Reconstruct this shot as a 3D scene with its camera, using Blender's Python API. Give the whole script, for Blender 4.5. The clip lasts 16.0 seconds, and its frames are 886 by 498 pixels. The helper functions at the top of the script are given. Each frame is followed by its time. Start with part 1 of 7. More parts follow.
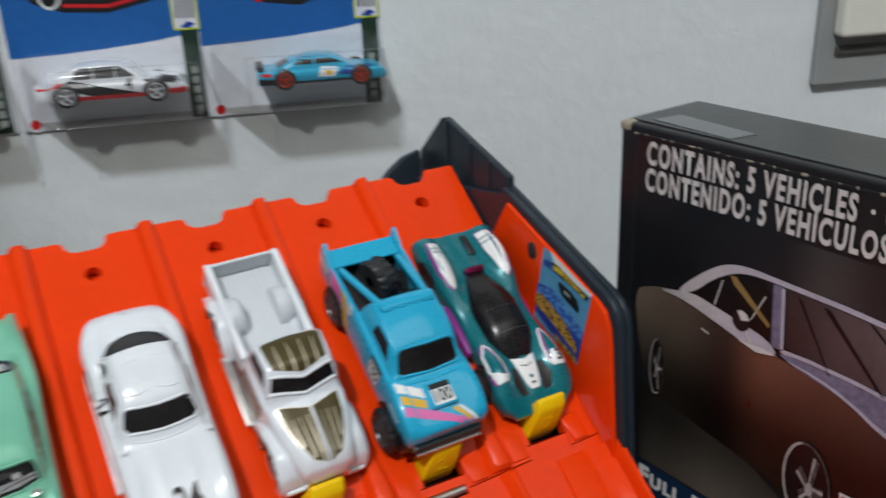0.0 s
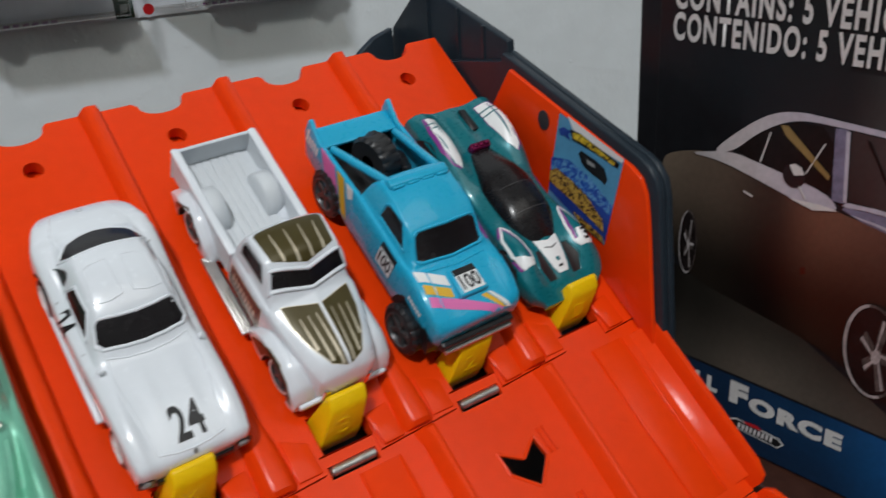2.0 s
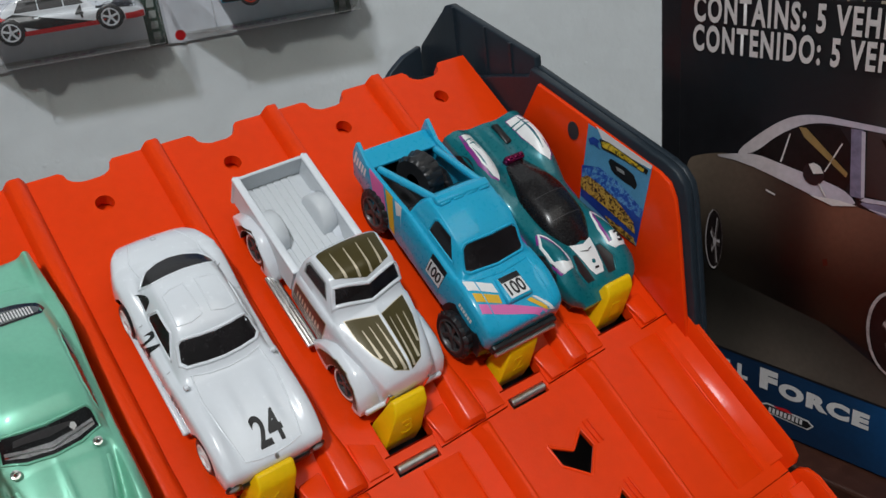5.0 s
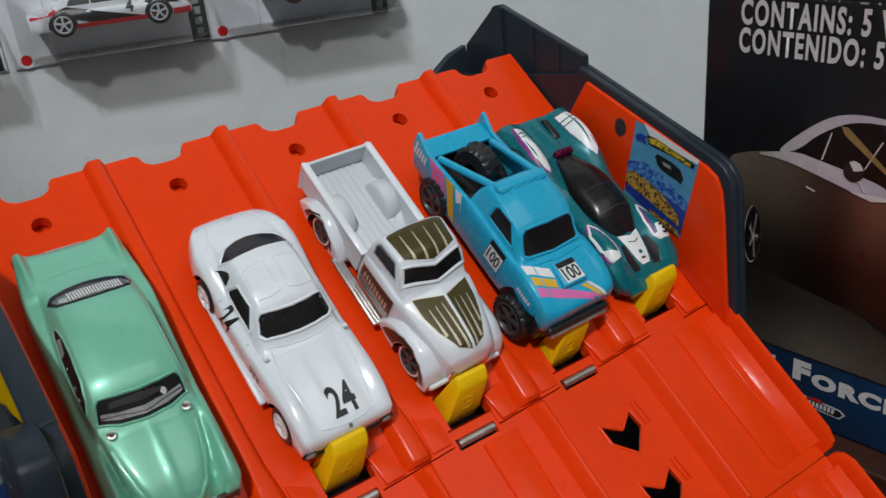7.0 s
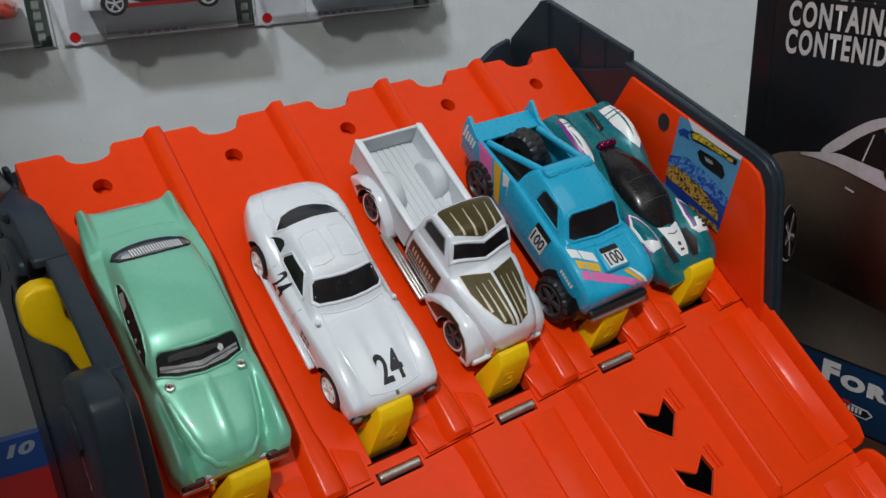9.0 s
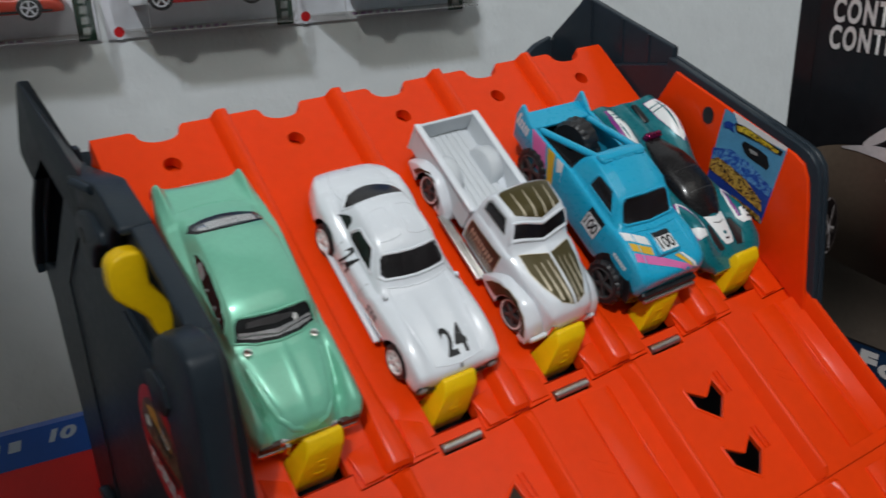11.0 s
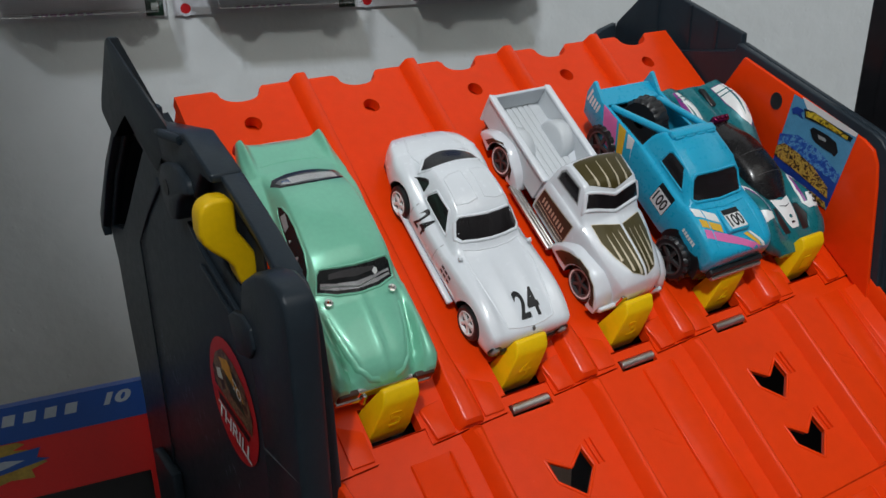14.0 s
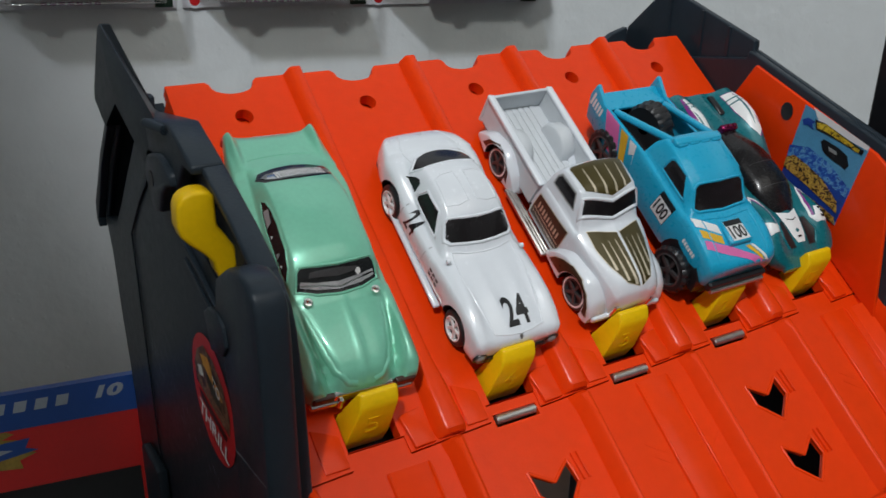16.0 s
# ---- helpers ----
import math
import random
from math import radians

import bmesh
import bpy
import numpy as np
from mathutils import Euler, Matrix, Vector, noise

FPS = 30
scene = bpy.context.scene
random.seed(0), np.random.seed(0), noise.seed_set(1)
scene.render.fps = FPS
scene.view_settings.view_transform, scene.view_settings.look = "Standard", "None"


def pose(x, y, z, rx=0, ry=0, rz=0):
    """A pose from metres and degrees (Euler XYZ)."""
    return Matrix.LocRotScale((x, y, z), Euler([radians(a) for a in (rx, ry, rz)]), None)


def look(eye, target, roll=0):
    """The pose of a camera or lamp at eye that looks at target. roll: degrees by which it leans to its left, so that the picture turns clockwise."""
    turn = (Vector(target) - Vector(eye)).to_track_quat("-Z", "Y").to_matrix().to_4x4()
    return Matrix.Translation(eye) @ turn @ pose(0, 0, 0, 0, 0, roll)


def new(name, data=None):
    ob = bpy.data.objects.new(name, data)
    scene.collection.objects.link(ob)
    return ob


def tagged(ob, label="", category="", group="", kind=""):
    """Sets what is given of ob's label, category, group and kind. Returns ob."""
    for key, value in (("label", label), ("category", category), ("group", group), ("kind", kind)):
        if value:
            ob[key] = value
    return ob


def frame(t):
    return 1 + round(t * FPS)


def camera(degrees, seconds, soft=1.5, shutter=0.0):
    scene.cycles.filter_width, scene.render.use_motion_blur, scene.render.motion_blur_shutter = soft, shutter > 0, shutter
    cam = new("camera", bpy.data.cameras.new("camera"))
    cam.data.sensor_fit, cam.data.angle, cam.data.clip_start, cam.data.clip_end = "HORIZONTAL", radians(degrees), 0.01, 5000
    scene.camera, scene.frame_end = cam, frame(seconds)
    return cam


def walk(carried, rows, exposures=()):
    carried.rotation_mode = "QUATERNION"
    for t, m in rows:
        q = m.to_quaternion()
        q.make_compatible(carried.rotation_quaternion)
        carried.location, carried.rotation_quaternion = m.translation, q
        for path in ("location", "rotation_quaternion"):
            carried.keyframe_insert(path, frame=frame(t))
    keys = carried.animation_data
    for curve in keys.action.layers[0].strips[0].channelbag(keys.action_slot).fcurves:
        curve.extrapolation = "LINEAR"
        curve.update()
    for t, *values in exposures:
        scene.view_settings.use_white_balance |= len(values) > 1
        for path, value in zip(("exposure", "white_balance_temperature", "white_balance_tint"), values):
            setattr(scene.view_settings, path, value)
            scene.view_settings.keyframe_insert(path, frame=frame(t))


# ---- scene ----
cam = camera(51.6, 16.0, soft=1.5, shutter=0.5)
PATH = [
    (0, (-0.07082, -0.29278, 0.38464), (0.15040, 0.11410, 0.19619), -2.231),
    (0.5, (-0.03806, -0.26400, 0.36791), (0.20536, 0.12265, 0.16482), -3.119),
    (1, (-0.04076, -0.25737, 0.35354), (0.21253, 0.11902, 0.14336), -2.601),
    (1.5, (-0.05327, -0.25625, 0.35283), (0.20011, 0.11756, 0.13822), -3.128),
    (2, (-0.08114, -0.25180, 0.35071), (0.17157, 0.12092, 0.13341), -3.737),
    (2.5, (-0.09221, -0.24970, 0.35825), (0.15810, 0.12283, 0.13787), -4.552),
    (3, (-0.09008, -0.25430, 0.36152), (0.15803, 0.11827, 0.13874), -5.665),
    (3.5, (-0.09894, -0.25561, 0.36284), (0.14864, 0.11727, 0.14000), -6.086),
    (4, (-0.09878, -0.25608, 0.36477), (0.14846, 0.11754, 0.14277), -6.381),
    (4.2, (-0.09705, -0.25816, 0.36292), (0.14946, 0.11636, 0.14163), -6.563),
    (6.3, (-0.09654, -0.25698, 0.36362), (0.15216, 0.11808, 0.14572), -6.679),
    (6.5, (-0.10351, -0.25766, 0.35821), (0.14614, 0.11738, 0.14136), -6.271),
    (7, (-0.12022, -0.25766, 0.36437), (0.13112, 0.11689, 0.14864), -5.338),
    (7.5, (-0.12623, -0.25783, 0.36390), (0.12444, 0.11796, 0.14956), -4.683),
    (8, (-0.13199, -0.25634, 0.36038), (0.11798, 0.12073, 0.14746), -3.873),
    (8.5, (-0.13200, -0.25837, 0.35904), (0.11681, 0.12028, 0.14758), -3.325),
    (8.7, (-0.13330, -0.25850, 0.35979), (0.11566, 0.12024, 0.14867), -3.118),
    (10.8, (-0.14764, -0.26016, 0.35159), (0.10425, 0.12081, 0.14809), -2.115),
    (11, (-0.15652, -0.25771, 0.35389), (0.09573, 0.12342, 0.15112), -2.012),
    (11.5, (-0.17924, -0.25390, 0.35561), (0.07277, 0.12767, 0.15337), -1.897),
    (12, (-0.18475, -0.25327, 0.35140), (0.06627, 0.12982, 0.15082), -1.827),
    (12.5, (-0.18312, -0.25461, 0.34994), (0.06596, 0.13002, 0.14988), -1.747),
    (13, (-0.17835, -0.25704, 0.34859), (0.06848, 0.12940, 0.14925), -1.518),
    (13.5, (-0.17548, -0.25818, 0.34710), (0.06898, 0.13027, 0.14873), -0.988),
    (14, (-0.17311, -0.25684, 0.34425), (0.06923, 0.13287, 0.14577), -0.377),
    (14.5, (-0.16887, -0.25672, 0.34123), (0.07104, 0.13510, 0.14396), -0.129),
    (15, (-0.16047, -0.25722, 0.34704), (0.07610, 0.13645, 0.14940), 0.023),
    (15.5, (-0.15767, -0.25809, 0.34447), (0.07713, 0.13690, 0.14737), -0.018),
    (16, (-0.16244, -0.25538, 0.34083), (0.07140, 0.14052, 0.14440), 1.097),
]
walk(cam, [(t, look(eye, target, roll)) for t, eye, target, roll in PATH], exposures=[(0.0, 0.26), (1.0, 0.20), (2.2, 0.05), (3.5, 0.0), (16.0, 0.0)])
# ---- world and light ----
world = bpy.data.worlds.new("room_air")
scene.world = world
world.use_nodes = True
world.node_tree.nodes["Background"].inputs[0].default_value = (0.84, 0.83, 0.79, 1)
world.node_tree.nodes["Background"].inputs[1].default_value = 0.10


def lamp(name, kind, m, power, colour, **more):
    data = bpy.data.lights.new(name, kind)
    data.energy, data.color = power, colour
    for key, value in more.items():
        if key == "size":
            data.size = value
        if key == "radius":
            data.shadow_soft_size = value
        if key == "cone":
            data.spot_size, data.spot_blend = radians(value[0]), value[1]
    ob = new(name, data)
    ob.matrix_world = m
    return ob


WALL_A = radians(-16.8)
LAMP_AT = Vector((-1.08, -1.28, 2.25))
lamp("ceiling_spot", "SPOT", look(LAMP_AT, LAMP_AT + Vector((0.748, 0.415, -0.519))), 154, (0.955, 0.985, 1.0), radius=0.070, cone=(54.1, 0.025))
# Added soft fill in place of room bounce; no such lamp is known here.
lamp("bounce_fill", "AREA", look((0.25, -1.10, 2.28), (0.1, -0.1, 0.2)), 15, (1.0, 0.98, 0.92), size=2.0)
# ---- materials ----
def mat(name, colour, rough=0.5, metal=0.0, coat=0.0, vary=0.06, scale=60.0, bump=0.0, bump_scale=400.0, flake=0.0, clear=0.0, sss=0.0, spec=0.5):
    """A procedural surface: base colour with two scales of variation, uneven gloss and fine relief."""
    m = bpy.data.materials.new(name)
    m.use_nodes = True
    nt = m.node_tree
    b = nt.nodes["Principled BSDF"]
    link = nt.links.new
    co = nt.nodes.new("ShaderNodeTexCoord")
    n1, n2 = nt.nodes.new("ShaderNodeTexNoise"), nt.nodes.new("ShaderNodeTexNoise")
    n1.inputs["Scale"].default_value, n1.inputs["Detail"].default_value = scale, 3
    n2.inputs["Scale"].default_value, n2.inputs["Detail"].default_value = scale * 9, 4
    link(co.outputs["Object"], n1.inputs["Vector"])
    link(co.outputs["Object"], n2.inputs["Vector"])
    add = nt.nodes.new("ShaderNodeMath")
    add.operation = "ADD"
    link(n1.outputs["Fac"], add.inputs[0])
    link(n2.outputs["Fac"], add.inputs[1])
    ramp = nt.nodes.new("ShaderNodeMapRange")
    ramp.inputs["From Min"].default_value, ramp.inputs["From Max"].default_value = 0.6, 1.4
    ramp.inputs["To Min"].default_value, ramp.inputs["To Max"].default_value = 1 - vary, 1 + vary
    link(add.outputs[0], ramp.inputs["Value"])
    mul = nt.nodes.new("ShaderNodeVectorMath")
    mul.operation = "SCALE"
    mul.inputs[0].default_value = colour[:3]
    link(ramp.outputs[0], mul.inputs["Scale"])
    link(mul.outputs[0], b.inputs["Base Color"])
    rr = nt.nodes.new("ShaderNodeMapRange")
    rr.inputs["To Min"].default_value, rr.inputs["To Max"].default_value = max(0.02, rough * 0.8), min(1, rough * 1.25)
    link(n2.outputs["Fac"], rr.inputs["Value"])
    link(rr.outputs[0], b.inputs["Roughness"])
    b.inputs["Metallic"].default_value = metal
    b.inputs["Specular IOR Level"].default_value = spec
    b.inputs["Coat Weight"].default_value = coat
    b.inputs["Coat Roughness"].default_value = 0.045
    if sss:
        b.inputs["Subsurface Weight"].default_value = sss
        b.inputs["Subsurface Radius"].default_value = (0.004, 0.002, 0.001)
        b.inputs["Subsurface Scale"].default_value = 0.5
    if clear:
        b.inputs["Transmission Weight"].default_value = clear
        b.inputs["IOR"].default_value = 1.45
    if bump:
        n3 = nt.nodes.new("ShaderNodeTexNoise")
        n3.inputs["Scale"].default_value, n3.inputs["Detail"].default_value = bump_scale, 5
        link(co.outputs["Object"], n3.inputs["Vector"])
        bp = nt.nodes.new("ShaderNodeBump")
        bp.inputs["Strength"].default_value, bp.inputs["Distance"].default_value = bump, 0.001
        link(n3.outputs["Fac"], bp.inputs["Height"])
        link(bp.outputs[0], b.inputs["Normal"])
    if flake:
        v = nt.nodes.new("ShaderNodeTexVoronoi")
        v.inputs["Scale"].default_value = 2600
        link(co.outputs["Object"], v.inputs["Vector"])
        mr = nt.nodes.new("ShaderNodeMapRange")
        mr.inputs["To Min"].default_value, mr.inputs["To Max"].default_value = metal, metal + flake
        link(v.outputs["Color"], mr.inputs["Value"])
        link(mr.outputs[0], b.inputs["Metallic"])
    return m


ORANGE = mat("orange_plastic", (0.81, 0.048, 0.003), 0.24, vary=0.05, scale=30, bump=0.05, bump_scale=900, spec=0.24)
SLATE = mat("slate_plastic", (0.018, 0.027, 0.037), 0.36, vary=0.12, scale=40, bump=0.08, bump_scale=1200, spec=0.3)
# Slate made darker and duller, to hold the shade of the tower's recesses.
SHADESLATE = mat("shaded_slate_plastic", (0.016, 0.022, 0.028), 0.6, vary=0.12, scale=40, bump=0.08, bump_scale=1200, spec=0.15)
YELLOW = mat("yellow_plastic", (0.86, 0.54, 0.004), 0.32, vary=0.06, scale=80, bump=0.05, bump_scale=700, spec=0.3)
STEEL = mat("steel_pin", (0.62, 0.60, 0.58), 0.42, 1.0, vary=0.2, scale=300)
CHROME = mat("bright_chrome", (0.78, 0.77, 0.74), 0.14, 1.0, vary=0.1, scale=400)
WALLPAINT = mat("white_wall_paint", (0.71, 0.75, 0.77), 0.55, vary=0.04, scale=7, bump=0.9, bump_scale=75)


def plaster_specks(m):
    """Adds scattered small pimples to the wall's relief."""
    nt = m.node_tree
    link = nt.links.new
    co = next(n for n in nt.nodes if n.type == "TEX_COORD")
    bump = next(n for n in nt.nodes if n.type == "BUMP")
    shader = nt.nodes["Principled BSDF"]
    v, dot, keep, mul = nt.nodes.new("ShaderNodeTexVoronoi"), nt.nodes.new("ShaderNodeMapRange"), nt.nodes.new("ShaderNodeMapRange"), nt.nodes.new("ShaderNodeMath")
    v.inputs["Scale"].default_value = 150
    link(co.outputs["Object"], v.inputs["Vector"])
    dot.interpolation_type = "SMOOTHSTEP"
    dot.inputs["From Min"].default_value, dot.inputs["From Max"].default_value = 0.22, 0.05
    link(v.outputs["Distance"], dot.inputs["Value"])
    keep.inputs["From Min"].default_value, keep.inputs["From Max"].default_value = 0.55, 0.95
    link(v.outputs["Color"], keep.inputs["Value"])
    mul.operation = "MULTIPLY"
    link(dot.outputs[0], mul.inputs[0])
    link(keep.outputs[0], mul.inputs[1])
    more = nt.nodes.new("ShaderNodeBump")
    more.inputs["Strength"].default_value, more.inputs["Distance"].default_value = 0.35, 0.0004
    link(mul.outputs[0], more.inputs["Height"])
    link(bump.outputs[0], more.inputs["Normal"])
    link(more.outputs[0], shader.inputs["Normal"])


plaster_specks(WALLPAINT)
WHITE = mat("white_enamel", (0.75, 0.785, 0.835), 0.25, coat=0.9, vary=0.015, scale=60)
MINT = mat("mint_pearl_enamel", (0.195, 0.56, 0.395), 0.36, 0.12, coat=0.7, vary=0.06, scale=90, flake=0.14)
SKY = mat("sky_blue_enamel", (0.012, 0.37, 0.60), 0.28, coat=0.6, spec=0.3, vary=0.03, scale=80)
TEAL = mat("teal_metallic_enamel", (0.002, 0.14, 0.17), 0.28, 0.08, coat=0.6, spec=0.3, vary=0.05, scale=90, flake=0.08)
CANOPY = mat("dark_canopy_plastic", (0.009, 0.008, 0.009), 0.26, coat=0.1, spec=0.35, vary=0.3, scale=200)
GLASS = mat("smoked_window_plastic", (0.012, 0.010, 0.011), 0.22, coat=0.25, vary=0.6, scale=260, spec=0.35)
DARKGLASS = mat("dark_window_plastic", (0.014, 0.015, 0.016), 0.25, coat=0.2, vary=0.5, scale=260, spec=0.3)
CLEARWIN = mat("clear_tinted_window", (0.13, 0.14, 0.14), 0.25, 0.0, coat=0.15, vary=0.35, scale=70)
DASHGREY = mat("grey_dash_plastic", (0.34, 0.34, 0.35), 0.35, 0.0, coat=0.3, vary=0.5, scale=240)
BROWNPANEL = mat("brown_print", (0.050, 0.026, 0.014), 0.3, coat=0.2, vary=0.15, scale=120)
DARKRED = mat("plum_chrome", (0.20, 0.012, 0.07), 0.2, 0.8, vary=0.4, scale=400)
OLIVE = mat("olive_gold_print", (0.064, 0.049, 0.012), 0.3, 0.2, vary=0.1, scale=120)
GOLD = mat("pale_gold_line", (0.62, 0.55, 0.42), 0.3, 0.3, vary=0.05)
BLACKINK = mat("black_ink", (0.010, 0.010, 0.012), 0.35, vary=0.1)
WHITEINK = mat("white_ink", (0.78, 0.78, 0.78), 0.35, vary=0.04)
PINK = mat("pink_ink", (0.72, 0.16, 0.42), 0.35, vary=0.04)
AMBER = mat("amber_ink", (0.72, 0.42, 0.03), 0.35, vary=0.04)
PURPLE = mat("purple_ink", (0.22, 0.02, 0.22), 0.35, vary=0.05)
RUBBER = mat("black_tyre_plastic", (0.016, 0.016, 0.018), 0.38, vary=0.15, scale=200)
DARKHUB = mat("dark_hub", (0.085, 0.082, 0.085), 0.35, 0.4, vary=0.2, scale=200)
GREYBED = mat("grey_white_plastic_bed", (0.60, 0.63, 0.66), 0.4, vary=0.03, bump=0.05)
BOXBLACK = mat("glossy_black_card", (0.010, 0.010, 0.012), 0.32, vary=0.3, scale=30, spec=0.36)
BOXEDGE = mat("worn_box_edge", (0.30, 0.27, 0.21), 0.7, vary=0.4, scale=300)
BOXTOP = mat("scuffed_dark_box_top", (0.030, 0.034, 0.036), 0.33, vary=0.5, scale=40, bump=0.1)
BROWNWOOD = mat("dark_brown_wood", (0.045, 0.016, 0.010), 0.4, vary=0.3, scale=30, bump=0.1)
TABLEWOOD = mat("table_laminate", (0.10, 0.05, 0.03), 0.4, vary=0.25, scale=12, bump=0.1)
BLUECARD = mat("blue_card", (0.010, 0.075, 0.36), 0.35, vary=0.05)
REDCARD = mat("red_card", (0.78, 0.018, 0.016), 0.35, vary=0.05)
GREYPLATE = mat("grey_plate", (0.28, 0.29, 0.29), 0.5, vary=0.05)
CREAM = mat("cream_plastic", (0.72, 0.71, 0.64), 0.35, vary=0.03)
CARDWHITE = mat("card_white", (0.62, 0.64, 0.68), 0.4, vary=0.06, scale=30)
CARDGREEN = mat("card_dark_green", (0.008, 0.03, 0.018), 0.4, vary=0.1)
REDINK = mat("red_ink", (0.55, 0.015, 0.02), 0.35, vary=0.06)
LIME = mat("lime_ink", (0.45, 0.55, 0.05), 0.4, vary=0.06)
FLOORMAT = mat("dull_floor", (0.25, 0.22, 0.19), 0.6, vary=0.2, scale=6)
CEILMAT = mat("white_ceiling", (0.75, 0.75, 0.73), 0.8, vary=0.03, scale=4)


def clear_film(name, tint, gloss=0.5, haze=0.14):
    """Thin clear plastic: lets most light straight through and mirrors a little at a glance."""
    m = bpy.data.materials.new(name)
    m.use_nodes = True
    nt = m.node_tree
    nt.nodes.clear()
    out, mix = nt.nodes.new("ShaderNodeOutputMaterial"), nt.nodes.new("ShaderNodeMixShader")
    see, shine = nt.nodes.new("ShaderNodeBsdfTransparent"), nt.nodes.new("ShaderNodeBsdfGlossy")
    see.inputs[0].default_value, shine.inputs["Roughness"].default_value = (*tint, 1), 0.12
    lw, scale = nt.nodes.new("ShaderNodeFresnel"), nt.nodes.new("ShaderNodeMath")
    lw.inputs[0].default_value, scale.operation, scale.inputs[1].default_value = 1.45, "MULTIPLY", gloss
    nt.links.new(lw.outputs[0], scale.inputs[0])
    nt.links.new(scale.outputs[0], mix.inputs[0])
    nt.links.new(see.outputs[0], mix.inputs[1])
    nt.links.new(shine.outputs[0], mix.inputs[2])
    fog, veil = nt.nodes.new("ShaderNodeBsdfDiffuse"), nt.nodes.new("ShaderNodeMixShader")
    fog.inputs[0].default_value, veil.inputs[0].default_value = (0.9, 0.9, 0.9, 1), haze
    nt.links.new(mix.outputs[0], veil.inputs[1])
    nt.links.new(fog.outputs[0], veil.inputs[2])
    nt.links.new(veil.outputs[0], out.inputs[0])
    return m


def printed(name, stops, lo, hi, fade=None, rough=0.3):
    """Printed card: inks that run from stop to stop along the face, and from weak to full with height (fade)."""
    m = mat(name, (1, 1, 1), rough + 0.06, vary=0.16, scale=60, spec=0.36)
    nt = m.node_tree
    link = nt.links.new
    co = next(n for n in nt.nodes if n.type == "TEX_COORD")
    mul = next(n for n in nt.nodes if n.type == "VECT_MATH")
    sep = nt.nodes.new("ShaderNodeSeparateXYZ")
    link(co.outputs["Object"], sep.inputs[0])
    run, ramp = nt.nodes.new("ShaderNodeMapRange"), nt.nodes.new("ShaderNodeValToRGB")
    run.inputs["From Min"].default_value, run.inputs["From Max"].default_value = -lo, -hi
    link(sep.outputs["Y"], run.inputs["Value"])
    link(run.outputs[0], ramp.inputs[0])
    ramp.color_ramp.interpolation = "EASE"
    while len(ramp.color_ramp.elements) < len(stops):
        ramp.color_ramp.elements.new(0.5)
    for el, (at, colour) in zip(ramp.color_ramp.elements, stops):
        el.position, el.color = at, (*colour, 1)
    last = ramp.outputs[0]
    if fade:
        up, dim = nt.nodes.new("ShaderNodeMapRange"), nt.nodes.new("ShaderNodeVectorMath")
        up.interpolation_type = "SMOOTHSTEP"
        up.inputs["From Min"].default_value, up.inputs["From Max"].default_value = fade[0], fade[1]
        up.inputs["To Min"].default_value, up.inputs["To Max"].default_value = fade[2], fade[3]
        link(sep.outputs["Z"], up.inputs["Value"])
        dim.operation = "SCALE"
        link(last, dim.inputs[0])
        link(up.outputs[0], dim.inputs["Scale"])
        last = dim.outputs[0]
    link(last, mul.inputs[0])
    return m


BLISTER = clear_film("clear_blister", (0.99, 0.99, 0.985), 0.35, 0.025)
SHADOWFILM = clear_film("tinted_shadow_film", (0.68, 0.665, 0.61), 0.4, 0.04)
BLISTEREDGE = clear_film("clear_blister_edge", (0.99, 0.99, 0.99), 0.8, 0.06)


# ---- building helpers ----
from mathutils.bvhtree import BVHTree


def thing(name, label, category, m=None, group="", kind=""):
    ob = new(name)
    ob.empty_display_size = 0.01
    ob.matrix_world = m or Matrix()
    return tagged(ob, label, category, group, kind)


def part(name, bm, material, parent=None, label="", smooth=None, m=None):
    """Links a bmesh as one mesh object under a thing or a part; its coordinates are the parent's own."""
    me = bpy.data.meshes.new(name)
    bm.normal_update()
    bm.to_mesh(me)
    bm.free()
    for one in material if isinstance(material, (list, tuple)) else (material,):
        me.materials.append(one)
    if smooth is not None:
        for p in me.polygons:
            p.use_smooth = True
        if smooth < 179:
            me.set_sharp_from_angle(angle=radians(smooth))
    ob = new(name, me)
    if parent is not None:
        ob.parent = parent
    if m is not None:
        ob.matrix_basis = m
    if label:
        ob["label"] = label
    return ob


def bevelled(bm, width, segments=2):
    if width:
        bmesh.ops.bevel(bm, geom=bm.edges[:], offset=width, segments=segments, affect="EDGES", profile=0.5, clamp_overlap=True)
    return bm


def box(x0, x1, y0, y1, z0, z1, bevel=0.0, segments=2, m=None):
    bm = bmesh.new()
    bmesh.ops.create_cube(bm, size=1)
    bmesh.ops.transform(bm, matrix=Matrix.Translation(((x0 + x1) / 2, (y0 + y1) / 2, (z0 + z1) / 2)) @ Matrix.Diagonal((x1 - x0, y1 - y0, z1 - z0, 1)), verts=bm.verts)
    bevelled(bm, bevel, segments)
    if m is not None:
        bm.transform(m)
    return bm


